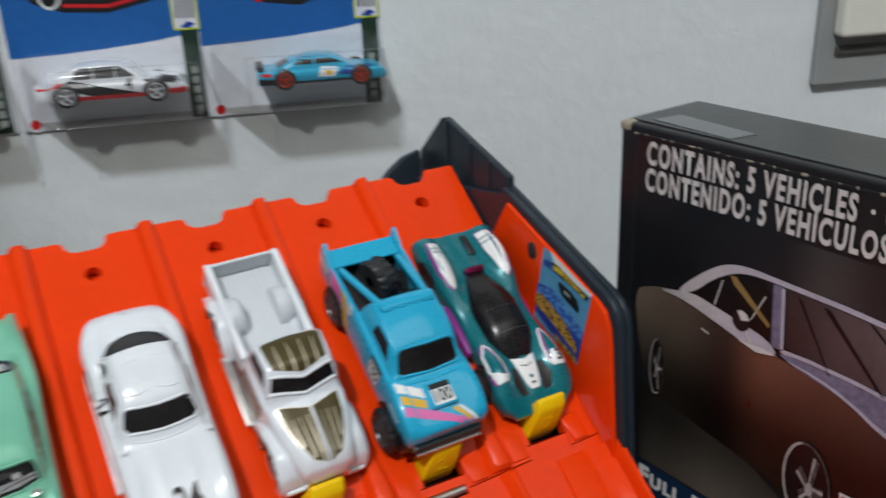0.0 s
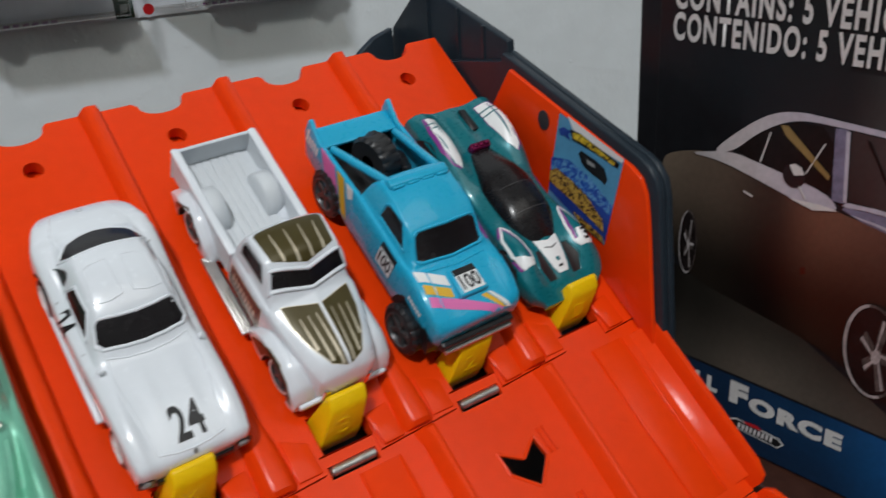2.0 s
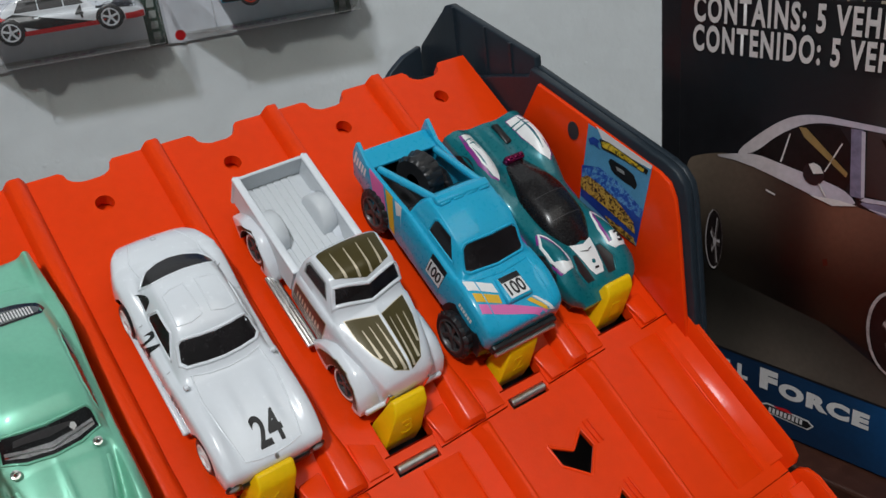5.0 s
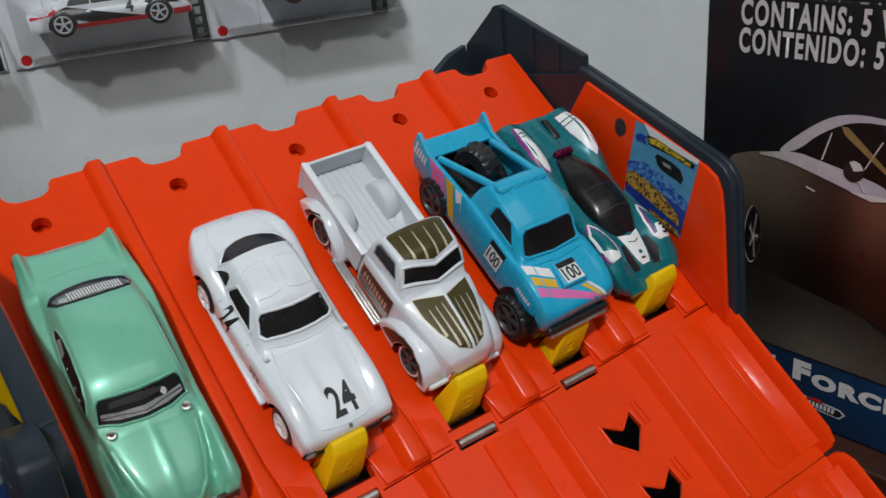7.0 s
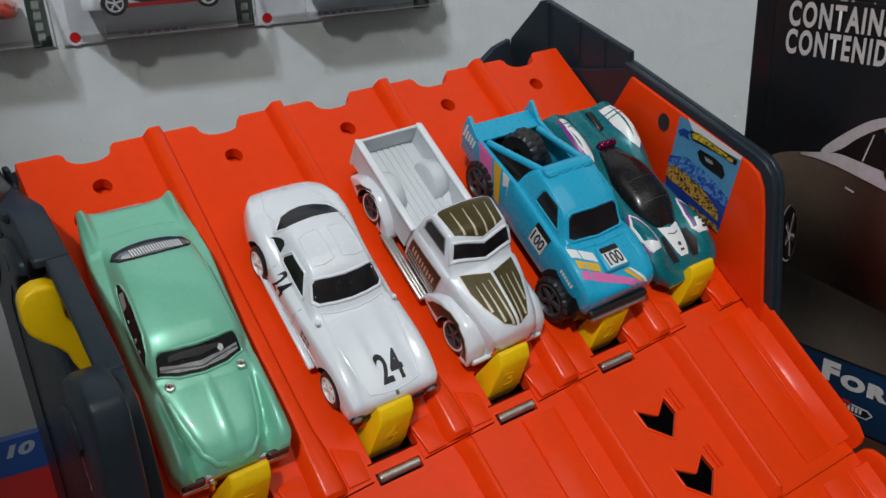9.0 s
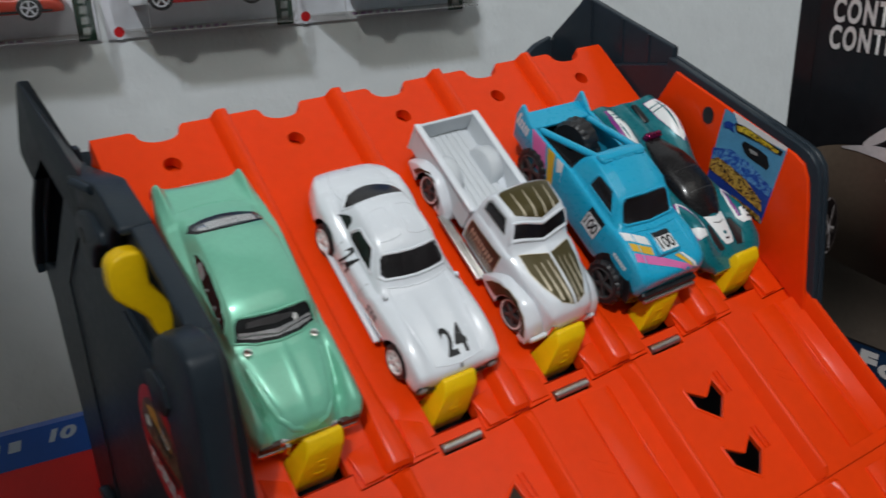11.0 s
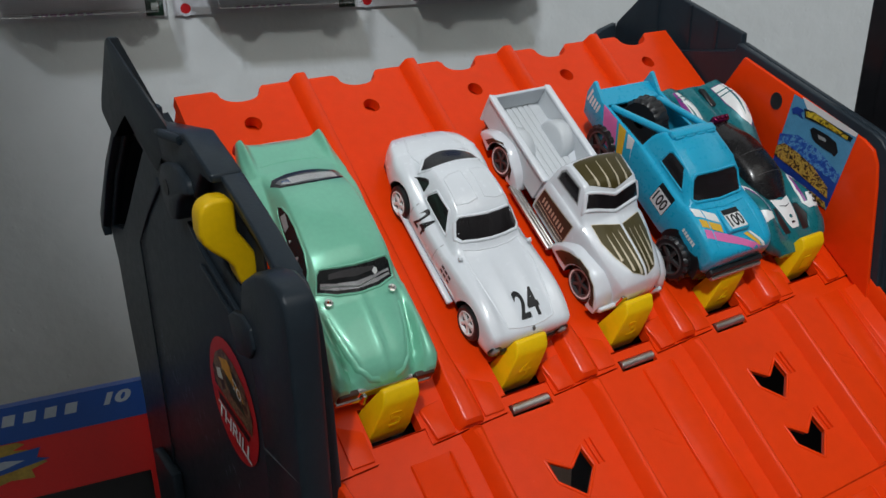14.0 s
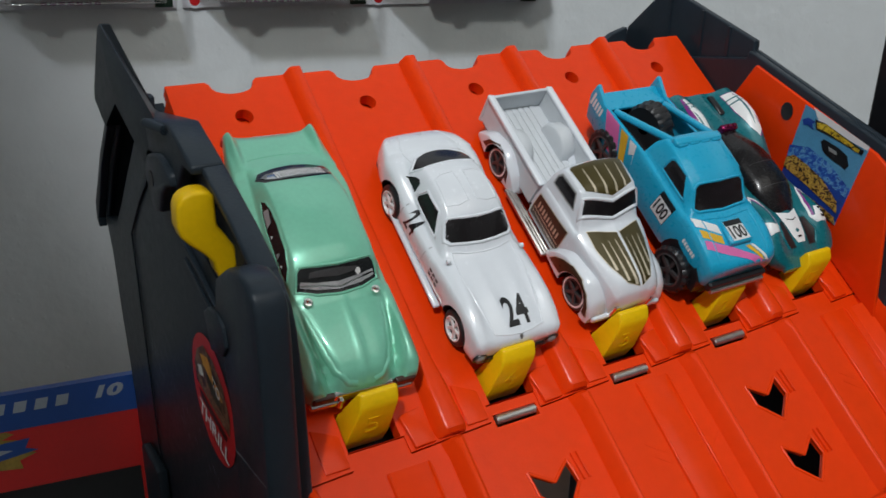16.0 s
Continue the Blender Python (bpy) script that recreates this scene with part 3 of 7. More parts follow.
def lower_deck(s0, s1, arrows, first):
    holes = []
    for x in arrows:
        for s in (s0 + 0.0153, s0 + 0.0350):
            arrow = chevron(x + 0.0020, down(x, s))
            holes.append(arrow)
            for p, q in zip(arrow, arrow[1:] + arrow[:1]):
                part("arrow_lip", rod((p[0], p[1], -0.0007), (q[0], q[1], -0.0007), 0.0005, 8), ORANGE, ramp, smooth=60)
            for k in (0, 1):
                a = x + 0.0094 + k * 0.0017
                y = -down(x, s)
                part("tick", prism([(a, y + 0.0012), (a + 0.0007, y + 0.0012), (a + 0.0012, y - 0.0064), (a + 0.0005, y - 0.0064)], -0.0009, 0.0002, bevel=0.0002), ORANGE, ramp, smooth=40)
    pins = [[(x - 0.0068, -down(x, s0 + 0.0016)), (x + 0.0068, -down(x, s0 + 0.0016)), (x + 0.0068, -down(x, s0 - 0.0018)), (x - 0.0068, -down(x, s0 - 0.0018))] for x in LANES[1:4]]
    top = seam_line(-0.0001) if first else [(-HALF, -s0), (HALF, -s0)]
    part("lower_deck", prism(list(reversed(top)) + [(-HALF, -s1), (HALF, -s1)], -0.0024, -0.0006, holes=holes + (pins if first else [])), ORANGE, ramp)
    for x in (-0.06, -0.02, 0.02, 0.06):
        a = down(x, s0) + 0.0004 if first else s0 + 0.0006
        part("lane_rail", long_rib(x * 1.018 + 0.0004, [(a, 0.0034, 0.0030), (a + 0.0010, 0.0033, 0.0044), (a + 0.0040, 0.0026, 0.0050), (s1 - 0.0030, 0.0026, 0.0050), (s1 - 0.0006, 0.0024, 0.0030)], -0.0010, profile=rail_profile), ORANGE, ramp, smooth=26)
    for x in (-HALF - 0.0010, HALF + 0.0016):
        a = down(x, s0) + 0.0004 if first else s0 + 0.0006
        part("edge_rail", long_rib(x, [(a, 0.0016, 0.0030), (a + 0.0015, 0.0020, 0.0056), (a + 0.005, 0.0022, 0.0072), (s1 - 0.006, 0.0022, 0.0072), (s1 - 0.0018, 0.0020, 0.0056), (s1 - 0.0006, 0.0016, 0.0034)], -0.0010), ORANGE, ramp, smooth=38)
    bank = prism([(0.0945, -0.0008), (0.1004, -0.0008), (0.1004, 0.0022)], -s1 + 0.004, -(down(HALF, s0) if first else s0) - 0.004, axis="y", bevel=0.0003)
    part("edge_bank", bank, ORANGE, ramp, smooth=40)
    for x in LANES:
        if x not in arrows:
            c = x + 0.0058
            a = (down(x, s0) if first else s0) + 0.0030
            part("lane_band", prism([(c - 0.0057, -s1 + 0.004), (c + 0.0057, -s1 + 0.004), (c + 0.0057, -a), (c - 0.0057, -a)], -0.0010, -0.0004, bevel=0.00015), ORANGE, ramp, smooth=40)
            for u in (c - 0.0057, c + 0.0057):
                part("band_edge", long_rib(u, [(a, 0.0004, 0.0004), (a + 0.001, 0.0005, 0.0009), (s1 - 0.005, 0.0005, 0.0009), (s1 - 0.004, 0.0004, 0.0004)], -0.0006), ORANGE, ramp, smooth=60)
            for side in (-1, 1):
                for k in (0, 1):
                    u, y = c + side * 0.0078, -(s0 + s1) / 2 + 0.004 - k * 0.0032
                    part("slash_mark", prism([(u, y), (u + side * 0.0055, y + 0.0042), (u + side * 0.0055, y + 0.0046), (u, y + 0.0004)], -0.0008, -0.00045), ORANGE, ramp)


lower_deck(SEAM, 0.1645, (0.040, -0.040), True)
lower_deck(0.1648, 0.2235, (), False)
part("deck_joiner", box(-HALF + 0.002, HALF - 0.002, -0.1700, -0.1595, -0.0052, -0.0026), ORANGE, ramp)


# the towers, in world heights: y toward the wall, z up
TOWER = RAMP.inverted() @ Matrix.Translation((0, 0, RAMP_Z))


def tower_part(name, bm, material, label="", smooth=None):
    bm.transform(TOWER)
    return part(name, bm, material, ramp, label, smooth)


def slab(name, outline, a, b, material=SLATE, bevel=0.0006, label="", smooth=50, holes=()):
    return tower_part(name, prism(outline, *sorted((a, b)), axis="x", bevel=bevel, segments=2, holes=holes), material, label, smooth)


FRONT = [(-0.0985, -0.21), (-0.0965, -0.0640), (-0.0925, -0.0215), (-0.0912, -0.0165), (-0.0880, -0.0128), (-0.0840, -0.0108)]
BACK = [(0.0480, -0.0060), (0.0470, -0.0150), (0.0440, -0.0200), (0.0440, -0.21)]
WING = [(-0.0235, 0.0118), (0.0225, 0.0248), (0.0262, 0.0240), (0.0285, 0.0215), (0.0450, 0.0066)]
SLOPE = [(-0.0245, 0.0088)]

# right tower
slab("side_panel", FRONT + SLOPE + [(-0.0235, 0.0060)] + BACK, 0.1005, 0.1035, label="slate grey plastic side panel")
slab("wing", [(-0.0240, -0.012), *WING, *BACK[:2], (0.040, -0.012)], 0.1037, 0.1068, label="slate tail wing")
slab("top_rim", [(-0.0840, -0.0108), (-0.0245, 0.0088), (-0.0245, 0.0052), (-0.0822, -0.0142), (-0.0868, -0.0182), (-0.0884, -0.0230), (-0.0925, -0.0640), (-0.0945, -0.21), (-0.0985, -0.21), *FRONT[1:5]], 0.1037, 0.1062)
for y in (-0.012, 0.002, 0.020):
    slab("wing_rib", [(y, -0.008), (y + 0.0012, -0.008), (y + 0.0012, 0.0128 + (y + 0.02) * 0.28), (y, 0.0128 + (y + 0.02) * 0.28)], 0.1037, 0.1028, bevel=0)
tower_part("back_flange", prism([(0.0800, -0.0090), (0.0884, -0.0004), (0.0950, 0.0040), (0.1034, 0.0064), (0.1034, -0.21), (0.0800, -0.21)], 0.0445, 0.0475, axis="y", bevel=0.0006), SLATE, smooth=50)
slab("guard_plate", [(-0.0945, -0.0680), (-0.0905, -0.0280), (-0.0892, -0.0205), (-0.0870, -0.0160), (-0.0830, -0.0135), (-0.0300, 0.0048), (-0.0180, -0.0131)], 0.0986, 0.1003, ORANGE, 0.0005, "orange guard plate", holes=())
tower_part("bolt_hole", prism(ngon(-0.0468, -0.0080, 0.0025, 20, 0.0031), 0.0982, 0.0984, axis="x"), BLACKINK)

# left tower: a flared tail wing, a deep hollow panel, a thick sloping rim and the release lever
TOP = [(0.0200, -0.0006), (-0.0255, 0.0071), (-0.0450, 0.0012), (-0.0665, -0.0066), (-0.0830, -0.0140), (-0.0872, -0.0178), (-0.0895, -0.0225), (-0.0925, -0.0360), (-0.0965, -0.0900), (-0.0985, -0.21)]
REAR = [(0.0980, -0.21), (0.1005, -0.1400), (0.1060, -0.1050), (0.1080, -0.0800), (0.1140, -0.0660), (0.1120, -0.0600), (0.0870, -0.0330), (0.0650, -0.0120), (0.0578, -0.0052), (0.0460, -0.0048)]
POCKET_HOLE = [(0.0560, -0.0075), (0.0395, -0.0140), (0.0590, -0.0315), (0.0770, -0.0485), (0.0905, -0.0600), (0.1095, -0.0648), (0.0860, -0.0370), (0.0640, -0.0165)]
LEVER_SLOT = [(-0.0360, -0.0065), (-0.0480, -0.0075), (-0.0620, -0.0115), (-0.0710, -0.0170), (-0.0700, -0.0300), (-0.0560, -0.0335), (-0.0340, -0.0270)]
slab("side_panel", TOP + REAR, -0.1005, -0.1042, label="slate grey plastic side panel", holes=[POCKET_HOLE, LEVER_SLOT])


def flared_wing():
    """The tail wing: a plate that leans outward as it rises to its peak."""
    bm = bmesh.new()
    inner = [(-0.1008, 0.0200, -0.0006), (-0.1090, 0.0305, 0.0242), (-0.1088, 0.0345, 0.0232), (-0.1078, 0.0545, 0.0010), (-0.1070, 0.0560, -0.0040), (-0.1050, 0.0460, -0.0105)]
    outer = [(-0.1075, -0.0080, 0.0040), (-0.1120, 0.0310, 0.0243), (-0.1120, 0.0350, 0.0228), (-0.1120, 0.0530, 0.0014), (-0.1120, 0.0556, -0.0036), (-0.1115, 0.0455, -0.0105), (-0.1110, 0.0270, 0.0015), (-0.1090, 0.0040, -0.0110)]
    a, b = [bm.verts.new(p) for p in inner], [bm.verts.new(p) for p in outer]
    c, d = bm.verts.new((-0.1043, 0.0556, -0.0073)), bm.verts.new((-0.1043, 0.0300, -0.0170))
    for k in range(5):
        bm.faces.new((a[k], a[k + 1], b[k + 1], b[k]))
    bm.faces.new((b[0], b[1], b[6], b[7]))
    bm.faces.new((b[1], b[2], b[3], b[4], b[5], b[6]))
    bm.faces.new((a[0], a[5], a[4], a[3], a[2], a[1]))
    bm.faces.new((a[0], b[0], b[7], d))
    bm.faces.new((a[5], a[0], d, c))
    bm.faces.new((b[5], a[5], c, b[6]))
    bm.faces.new((b[7], b[6], c, d))
    bmesh.ops.recalc_face_normals(bm, faces=bm.faces)
    bmesh.ops.bevel(bm, geom=[e for e in bm.edges if e.calc_face_angle(0) > 0.6], offset=0.0005, segments=2, affect="EDGES", profile=0.5, clamp_overlap=True)
    return bm


tower_part("wing", flared_wing(), SLATE, "slate tail wing", 40)
for y0, z0 in ((0.0300, 0.0014), (0.0240, -0.0024)):
    tower_part("wing_rib", box(-0.1004, -0.0985, y0, y0 + 0.0050, z0 - 0.0120, z0, 0.0004), SLATE, smooth=50)
# the rim that runs down the slope, with a slot for the lever
slab("top_rim", [(0.0150, -0.0004), (-0.0255, 0.0067), (-0.0440, 0.0011), (-0.0440, -0.0010), (-0.0360, -0.0010), (-0.0330, -0.0040), (-0.0280, -0.0100), (-0.0060, -0.0060), (0.0120, -0.0090)], -0.1044, -0.1084, bevel=0.0012)
slab("rim_cap", [(0.0140, 0.0006), (-0.0255, 0.0076), (-0.0450, 0.0018), (-0.0450, -0.0006), (-0.0255, 0.0052), (0.0140, -0.0014)], -0.1003, -0.1086, bevel=0.0007)
slab("rim_cap", [(-0.0452, 0.0016), (-0.0665, -0.0061), (-0.0800, -0.0122), (-0.0800, -0.0146), (-0.0665, -0.0084), (-0.0452, -0.0006)], -0.1003, -0.1062, bevel=0.0007)
slab("front_rim", [(-0.0695, -0.0165), (-0.0780, -0.0110), (-0.0860, -0.0086), (-0.0915, -0.0090), (-0.0948, -0.0105), (-0.0966, -0.0140), (-0.0972, -0.0190), (-0.0985, -0.0640), (-0.1005, -0.21), (-0.0780, -0.21), (-0.0745, -0.0700), (-0.0735, -0.0480), (-0.0705, -0.0360), (-0.0655, -0.0300)], -0.1044, -0.1120, bevel=0.0012)


def pocket_liner():
    """The hollow behind the panel's opening: its side walls and its bottom."""
    bm = bmesh.new()
    near, deep = ([bm.verts.new((x, y, z)) for y, z in POCKET_HOLE] for x in (-0.1032, -0.0900))
    for i in range(len(near)):
        k = (i + 1) % len(near)
        bm.faces.new((near[i], near[k], deep[k], deep[i]))
    bm.faces.new(deep)
    bmesh.ops.recalc_face_normals(bm, faces=bm.faces)
    return bm


# Liner added in the shaded slate so the opening stays dark.
tower_part("pocket_liner", pocket_liner(), SHADESLATE)
slab("back_rim", [(0.0470, -0.0072), (0.0580, -0.0060), (0.0860, -0.0300), (0.1130, -0.0590), (0.1150, -0.0665), (0.1108, -0.0690), (0.1112, -0.0650), (0.0872, -0.0358), (0.0640, -0.0145), (0.0560, -0.0080)], -0.1044, -0.1075, bevel=0.0003)
slab("frame_bar", [(0.0240, -0.0190), (0.0210, -0.0210), (0.0415, -0.0370), (0.0600, -0.0540), (0.0560, -0.2000), (0.0572, -0.2000), (0.0612, -0.0540), (0.0430, -0.0362)], -0.1044, -0.1050, bevel=0.0002)
slab("rear_step", [(0.0480, -0.1480), (0.0760, -0.1520), (0.0760, -0.2100), (0.0480, -0.2100)], -0.1044, -0.1085, bevel=0.0010)
slab("groove_rib", [(-0.0083, -0.0230), (-0.0200, -0.0290), (-0.0480, -0.0372), (-0.0480, -0.0386), (-0.0200, -0.0304), (-0.0083, -0.0246)], -0.1044, -0.1058, bevel=0.0003)
slab("groove_rib", [(-0.0150, -0.0340), (-0.0540, -0.0440), (-0.0540, -0.0452), (-0.0150, -0.0354)], -0.1044, -0.1054, bevel=0.0003)
slab("boss", [(0.0010, -0.0115), (-0.0040, -0.0060), (-0.0150, -0.0030), (-0.0200, -0.0030), (-0.0275, -0.0050), (-0.0288, -0.0085), (-0.0225, -0.0102), (-0.0170, -0.0140), (-0.0130, -0.0205), (-0.0060, -0.0225), (-0.0015, -0.0185)], -0.1044, -0.1100, bevel=0.0010)
tower_part("boss_hole", rod((-0.1098, -0.0072, -0.0122), (-0.1102, -0.0072, -0.0122), 0.0024, 16), BLACKINK)
tower_part("top_bar", rod((-0.1108, -0.0112, 0.0046), (-0.1084, -0.0225, 0.0050), 0.0013, 14, bevel=0.0004), SLATE, smooth=60)
# Plate added behind the lever slot; its darkness is painted shade.
slab("slot_shade", [(-0.0340, -0.0060), (-0.0470, -0.0060), (-0.0560, -0.0110), (-0.0580, -0.0340), (-0.0330, -0.0280)], -0.1004, -0.1010, SHADESLATE, 0)
slab("clip", [(-0.0600, -0.0290), (-0.0640, -0.0262), (-0.0700, -0.0248), (-0.0750, -0.0262), (-0.0765, -0.0310), (-0.0730, -0.0352), (-0.0640, -0.0376)], -0.1110, -0.1128, bevel=0.0005)
slab("inner_guard", [(-0.0860, -0.0680), (-0.0830, -0.0300), (-0.0800, -0.0210), (-0.0300, 0.0000), (-0.0180, -0.0131)], -0.0990, -0.1003, ORANGE, 0.0004, "orange guard plate")
LEVER = [(-0.1048, -0.0045), (-0.1066, -0.0028), (-0.1100, -0.0026), (-0.1128, -0.0036), (-0.1142, -0.0058), (-0.1144, -0.0112), (-0.1137, -0.0140), (-0.1118, -0.0163), (-0.1086, -0.0192), (-0.1066, -0.0216), (-0.1058, -0.0246), (-0.1038, -0.0292), (-0.1012, -0.0280), (-0.1003, -0.0225), (-0.1008, -0.0186), (-0.1026, -0.0155), (-0.1048, -0.0122)]
tower_part("release_lever", prism(LEVER, -0.0505, -0.0440, axis="y", bevel=0.0017, segments=4), YELLOW, "yellow plastic release lever", 70)


def on_panel(bm, y, z, x, turn=0.0, side=-1):
    """Flat print set on a tower's outer (-1) or inner (1, seen from the lanes) face: u runs along the view's right."""
    if side < 0:
        m = Matrix(((0, 0, -1, x), (-1, 0, 0, y), (0, 1, 0, z), (0, 0, 0, 1)))
    else:
        m = Matrix(((0, 0, -1, x), (-1, 0, 0, y), (0, 1, 0, z), (0, 0, 0, 1)))
    bm.transform(m @ Matrix.Rotation(radians(turn), 4, "Z"))
    return bm


def sticker(name, outline, x, y, z, material, turn=0.0, label=""):
    return tower_part(name, on_panel(flat(outline), y, z, x, turn), material, label)


# round sticker on the left tower's outer face
FLAME = mat("flame_yellow_print", (0.62, 0.28, 0.03), 0.35, vary=0.4, scale=400)
SY, SZ, SX = -0.0295, -0.0732, -0.1046
sticker("round_sticker", ngon(0, 0, 0.0198, 40), SX, SY, SZ, REDINK, label="round red sticker with lettering")
STICKERDARK = speckled("dark_sticker_art", 330, [(0.34, (0.012, 0.010, 0.010)), (0.46, (0.11, 0.04, 0.025)), (0.54, (0.26, 0.17, 0.09)), (0.62, (0.05, 0.03, 0.02)), (0.72, (0.35, 0.25, 0.12))])
sticker("sticker_art", [(-0.0160, 0.0045), (-0.0120, 0.0110), (-0.0050, 0.0155), (0.0040, 0.0150), (0.0120, 0.0105), (0.0165, 0.0030), (0.0150, -0.0040), (0.0060, -0.0030), (-0.0060, -0.0020), (-0.0150, -0.0010)], SX - 0.0002, SY, SZ, STICKERDARK)
sticker("sticker_art", [(-0.0090, 0.0110), (-0.0010, 0.0135), (0.0070, 0.0095), (0.0110, 0.0045), (0.0030, 0.0065), (-0.0060, 0.0085)], SX - 0.0003, SY, SZ, FLAME)
sticker("sticker_art", [(-0.0040, 0.0080), (0.0060, 0.0050), (0.0120, 0.0010), (0.0040, 0.0015), (-0.0030, 0.0045)], SX - 0.0004, SY, SZ, CARDGREEN)
sticker("sticker_art", [(-0.0120, 0.0060), (-0.0080, 0.0075), (-0.0060, 0.0045), (-0.0110, 0.0030)], SX - 0.0004, SY, SZ, CREAM)
sticker("sticker_art", [(0.0010, 0.0120), (0.0060, 0.0110), (0.0090, 0.0080), (0.0040, 0.0090)], SX - 0.0004, SY, SZ, BLACKINK)
sticker("sticker_art", [(-0.0130, -0.0025), (0.0130, -0.0050), (0.0115, -0.0075), (-0.0120, -0.0052)], SX - 0.0003, SY, SZ, BLACKINK)
tower_part("sticker_word", on_panel(moved(lettering("TO", 0.0036, None, 0.02), 0.006, 0.0068, -20), SY, SZ, SX - 0.0005), WHITEINK)
tower_part("sticker_word", on_panel(moved(lettering("THRILL", 0.0058, 0.0270, 0.02, 0.15), 0, -0.0105, -8), SY, SZ, SX - 0.0005), WHITEINK, "white lettering")

# picture sticker on the right guard plate: u along -y from its upper rear corner, v up
PX, PY, PZ = 0.0983, -0.0541, -0.0040


def print_shape(name, outline, material, lift):
    return sticker(name, outline, PX - 0.0001 * lift, PY, PZ, material)


LIGHTBLUE = mat("light_blue_print", (0.09, 0.30, 0.50), 0.35, vary=0.15, scale=200)
DEEPBLUE = mat("deep_blue_print", (0.012, 0.05, 0.30), 0.35, vary=0.3, scale=300)
print_shape("picture_sticker", [(0, 0), (0.0268, -0.0078), (0.0196, -0.0372), (-0.0058, -0.0290)], LIGHTBLUE, 0)
print_shape("sticker_art", [(0.0035, -0.0002), (0.0268, -0.0078), (0.0262, -0.0092), (0.0120, -0.0062), (0.0060, -0.0040)], WHITEINK, 1)
print_shape("sticker_art", [(-0.0036, -0.0150), (0.0040, -0.0140), (0.0130, -0.0175), (0.0228, -0.0240), (0.0200, -0.0360), (0.0080, -0.0325), (-0.0050, -0.0262)], DEEPBLUE, 1)
CROWD = speckled("crowd_of_cars_print", 560, [(0.32, (0.010, 0.010, 0.015)), (0.42, (0.10, 0.05, 0.015)), (0.49, (0.46, 0.26, 0.04)), (0.56, (0.60, 0.38, 0.07)), (0.62, (0.16, 0.06, 0.02)), (0.72, (0.010, 0.012, 0.02))])
SPIRES = speckled("blue_city_print", 620, [(0.34, (0.012, 0.05, 0.32)), (0.50, (0.03, 0.12, 0.45)), (0.60, (0.14, 0.36, 0.60)), (0.70, (0.02, 0.06, 0.30))])
print_shape("sticker_art", [(-0.0034, -0.0160), (0.0040, -0.0138), (0.0130, -0.0170), (0.0230, -0.0236), (0.0222, -0.0268), (0.0110, -0.0228), (-0.0040, -0.0190)], SPIRES, 2)
print_shape("sticker_art", [(-0.0042, -0.0196), (-0.0010, -0.0180), (0.0050, -0.0200), (0.0120, -0.0232), (0.0190, -0.0290), (0.0196, -0.0330), (0.0130, -0.0300), (0.0040, -0.0262), (-0.0046, -0.0232)], CROWD, 3)
print_shape("sticker_art", [(0.0060, -0.0300), (0.0130, -0.0322), (0.0190, -0.0345), (0.0196, -0.0366), (0.0090, -0.0332)], CROWD, 3)
print_shape("sticker_art", [(0.0085, -0.0108), (0.0096, -0.0096), (0.0128, -0.0104), (0.0160, -0.0112), (0.0194, -0.0128), (0.0206, -0.0158), (0.0196, -0.0176), (0.0180, -0.0168), (0.0150, -0.0160), (0.0112, -0.0146), (0.0098, -0.0134)], BLACKINK, 2)
print_shape("sticker_art", [(0.0118, -0.0116), (0.0152, -0.0124), (0.0156, -0.0136), (0.0124, -0.0130)], GREYPLATE, 3)
print_shape("sticker_art", [(0.0048, -0.0040), (0.0090, -0.0044), (0.0252, -0.0096), (0.0246, -0.0112), (0.0150, -0.0088), (0.0058, -0.0072)], BLACKINK, 2)
SCRIPT = speckled("yellow_script_print", 650, [(0.36, (0.02, 0.015, 0.01)), (0.46, (0.55, 0.38, 0.02)), (0.60, (0.72, 0.52, 0.04)), (0.70, (0.10, 0.06, 0.01))])
print_shape("logo_shape", [(0.0058, -0.0048), (0.0094, -0.0046), (0.0150, -0.0066), (0.0236, -0.0096), (0.0232, -0.0108), (0.0150, -0.0084), (0.0096, -0.0070), (0.0062, -0.0066)], SCRIPT, 3)
print_shape("sticker_art", [(-0.0002, -0.0052), (0.0020, -0.0040), (0.0052, -0.0048), (0.0040, -0.0058), (0.0050, -0.0078), (0.0022, -0.0066), (0.0006, -0.0070)], DEEPBLUE, 2)

# legs of the ramp: a rear brace between the towers
for z0, z1 in ((-0.21, -0.17),):
    tower_part("cross_brace", box(-0.1000, 0.1000, 0.0440, 0.0470, z0, z1, 0.0006), SLATE)
for side in (-1, 1):
    tower_part("tower_foot", box(*sorted((side * 0.0985, side * 0.1135)), -0.1020, 0.0520, -0.27, -0.2098, 0.002), SLATE, smooth=50)

# scuffs, with reflections painted in among them, on the left tower's outer face
SCUFFSHEEN = mat("pale_scuff_sheen", (0.26, 0.30, 0.34), 0.6, vary=0.4, scale=400)
rs = random.Random(5)
for k in range(56):
    u = rs.random()
    y, z = 0.050 - 0.080 * u * u + rs.uniform(-0.003, 0.003), -0.090 - 0.012 * u + rs.uniform(-0.008, 0.006)
    a, l, w = rs.uniform(0.6, 1.4), rs.uniform(0.0008, 0.0034), rs.uniform(0.00015, 0.0004)
    cy, cz = -math.cos(a), -math.sin(a)
    tower_part("scuff_sheen", on_panel(flat([(0, -w), (l, -w * 0.4), (l, w * 0.4), (0, w)]), y, z, -0.10435, math.degrees(-a)), SCUFFSHEEN)
tower_part("scratch", on_panel(flat([(0, -0.00014), (0.0220, -0.00007), (0.0220, 0.00007), (0, 0.00014)]), -0.0750, -0.0590, -0.11215, 9), SCUFFSHEEN)
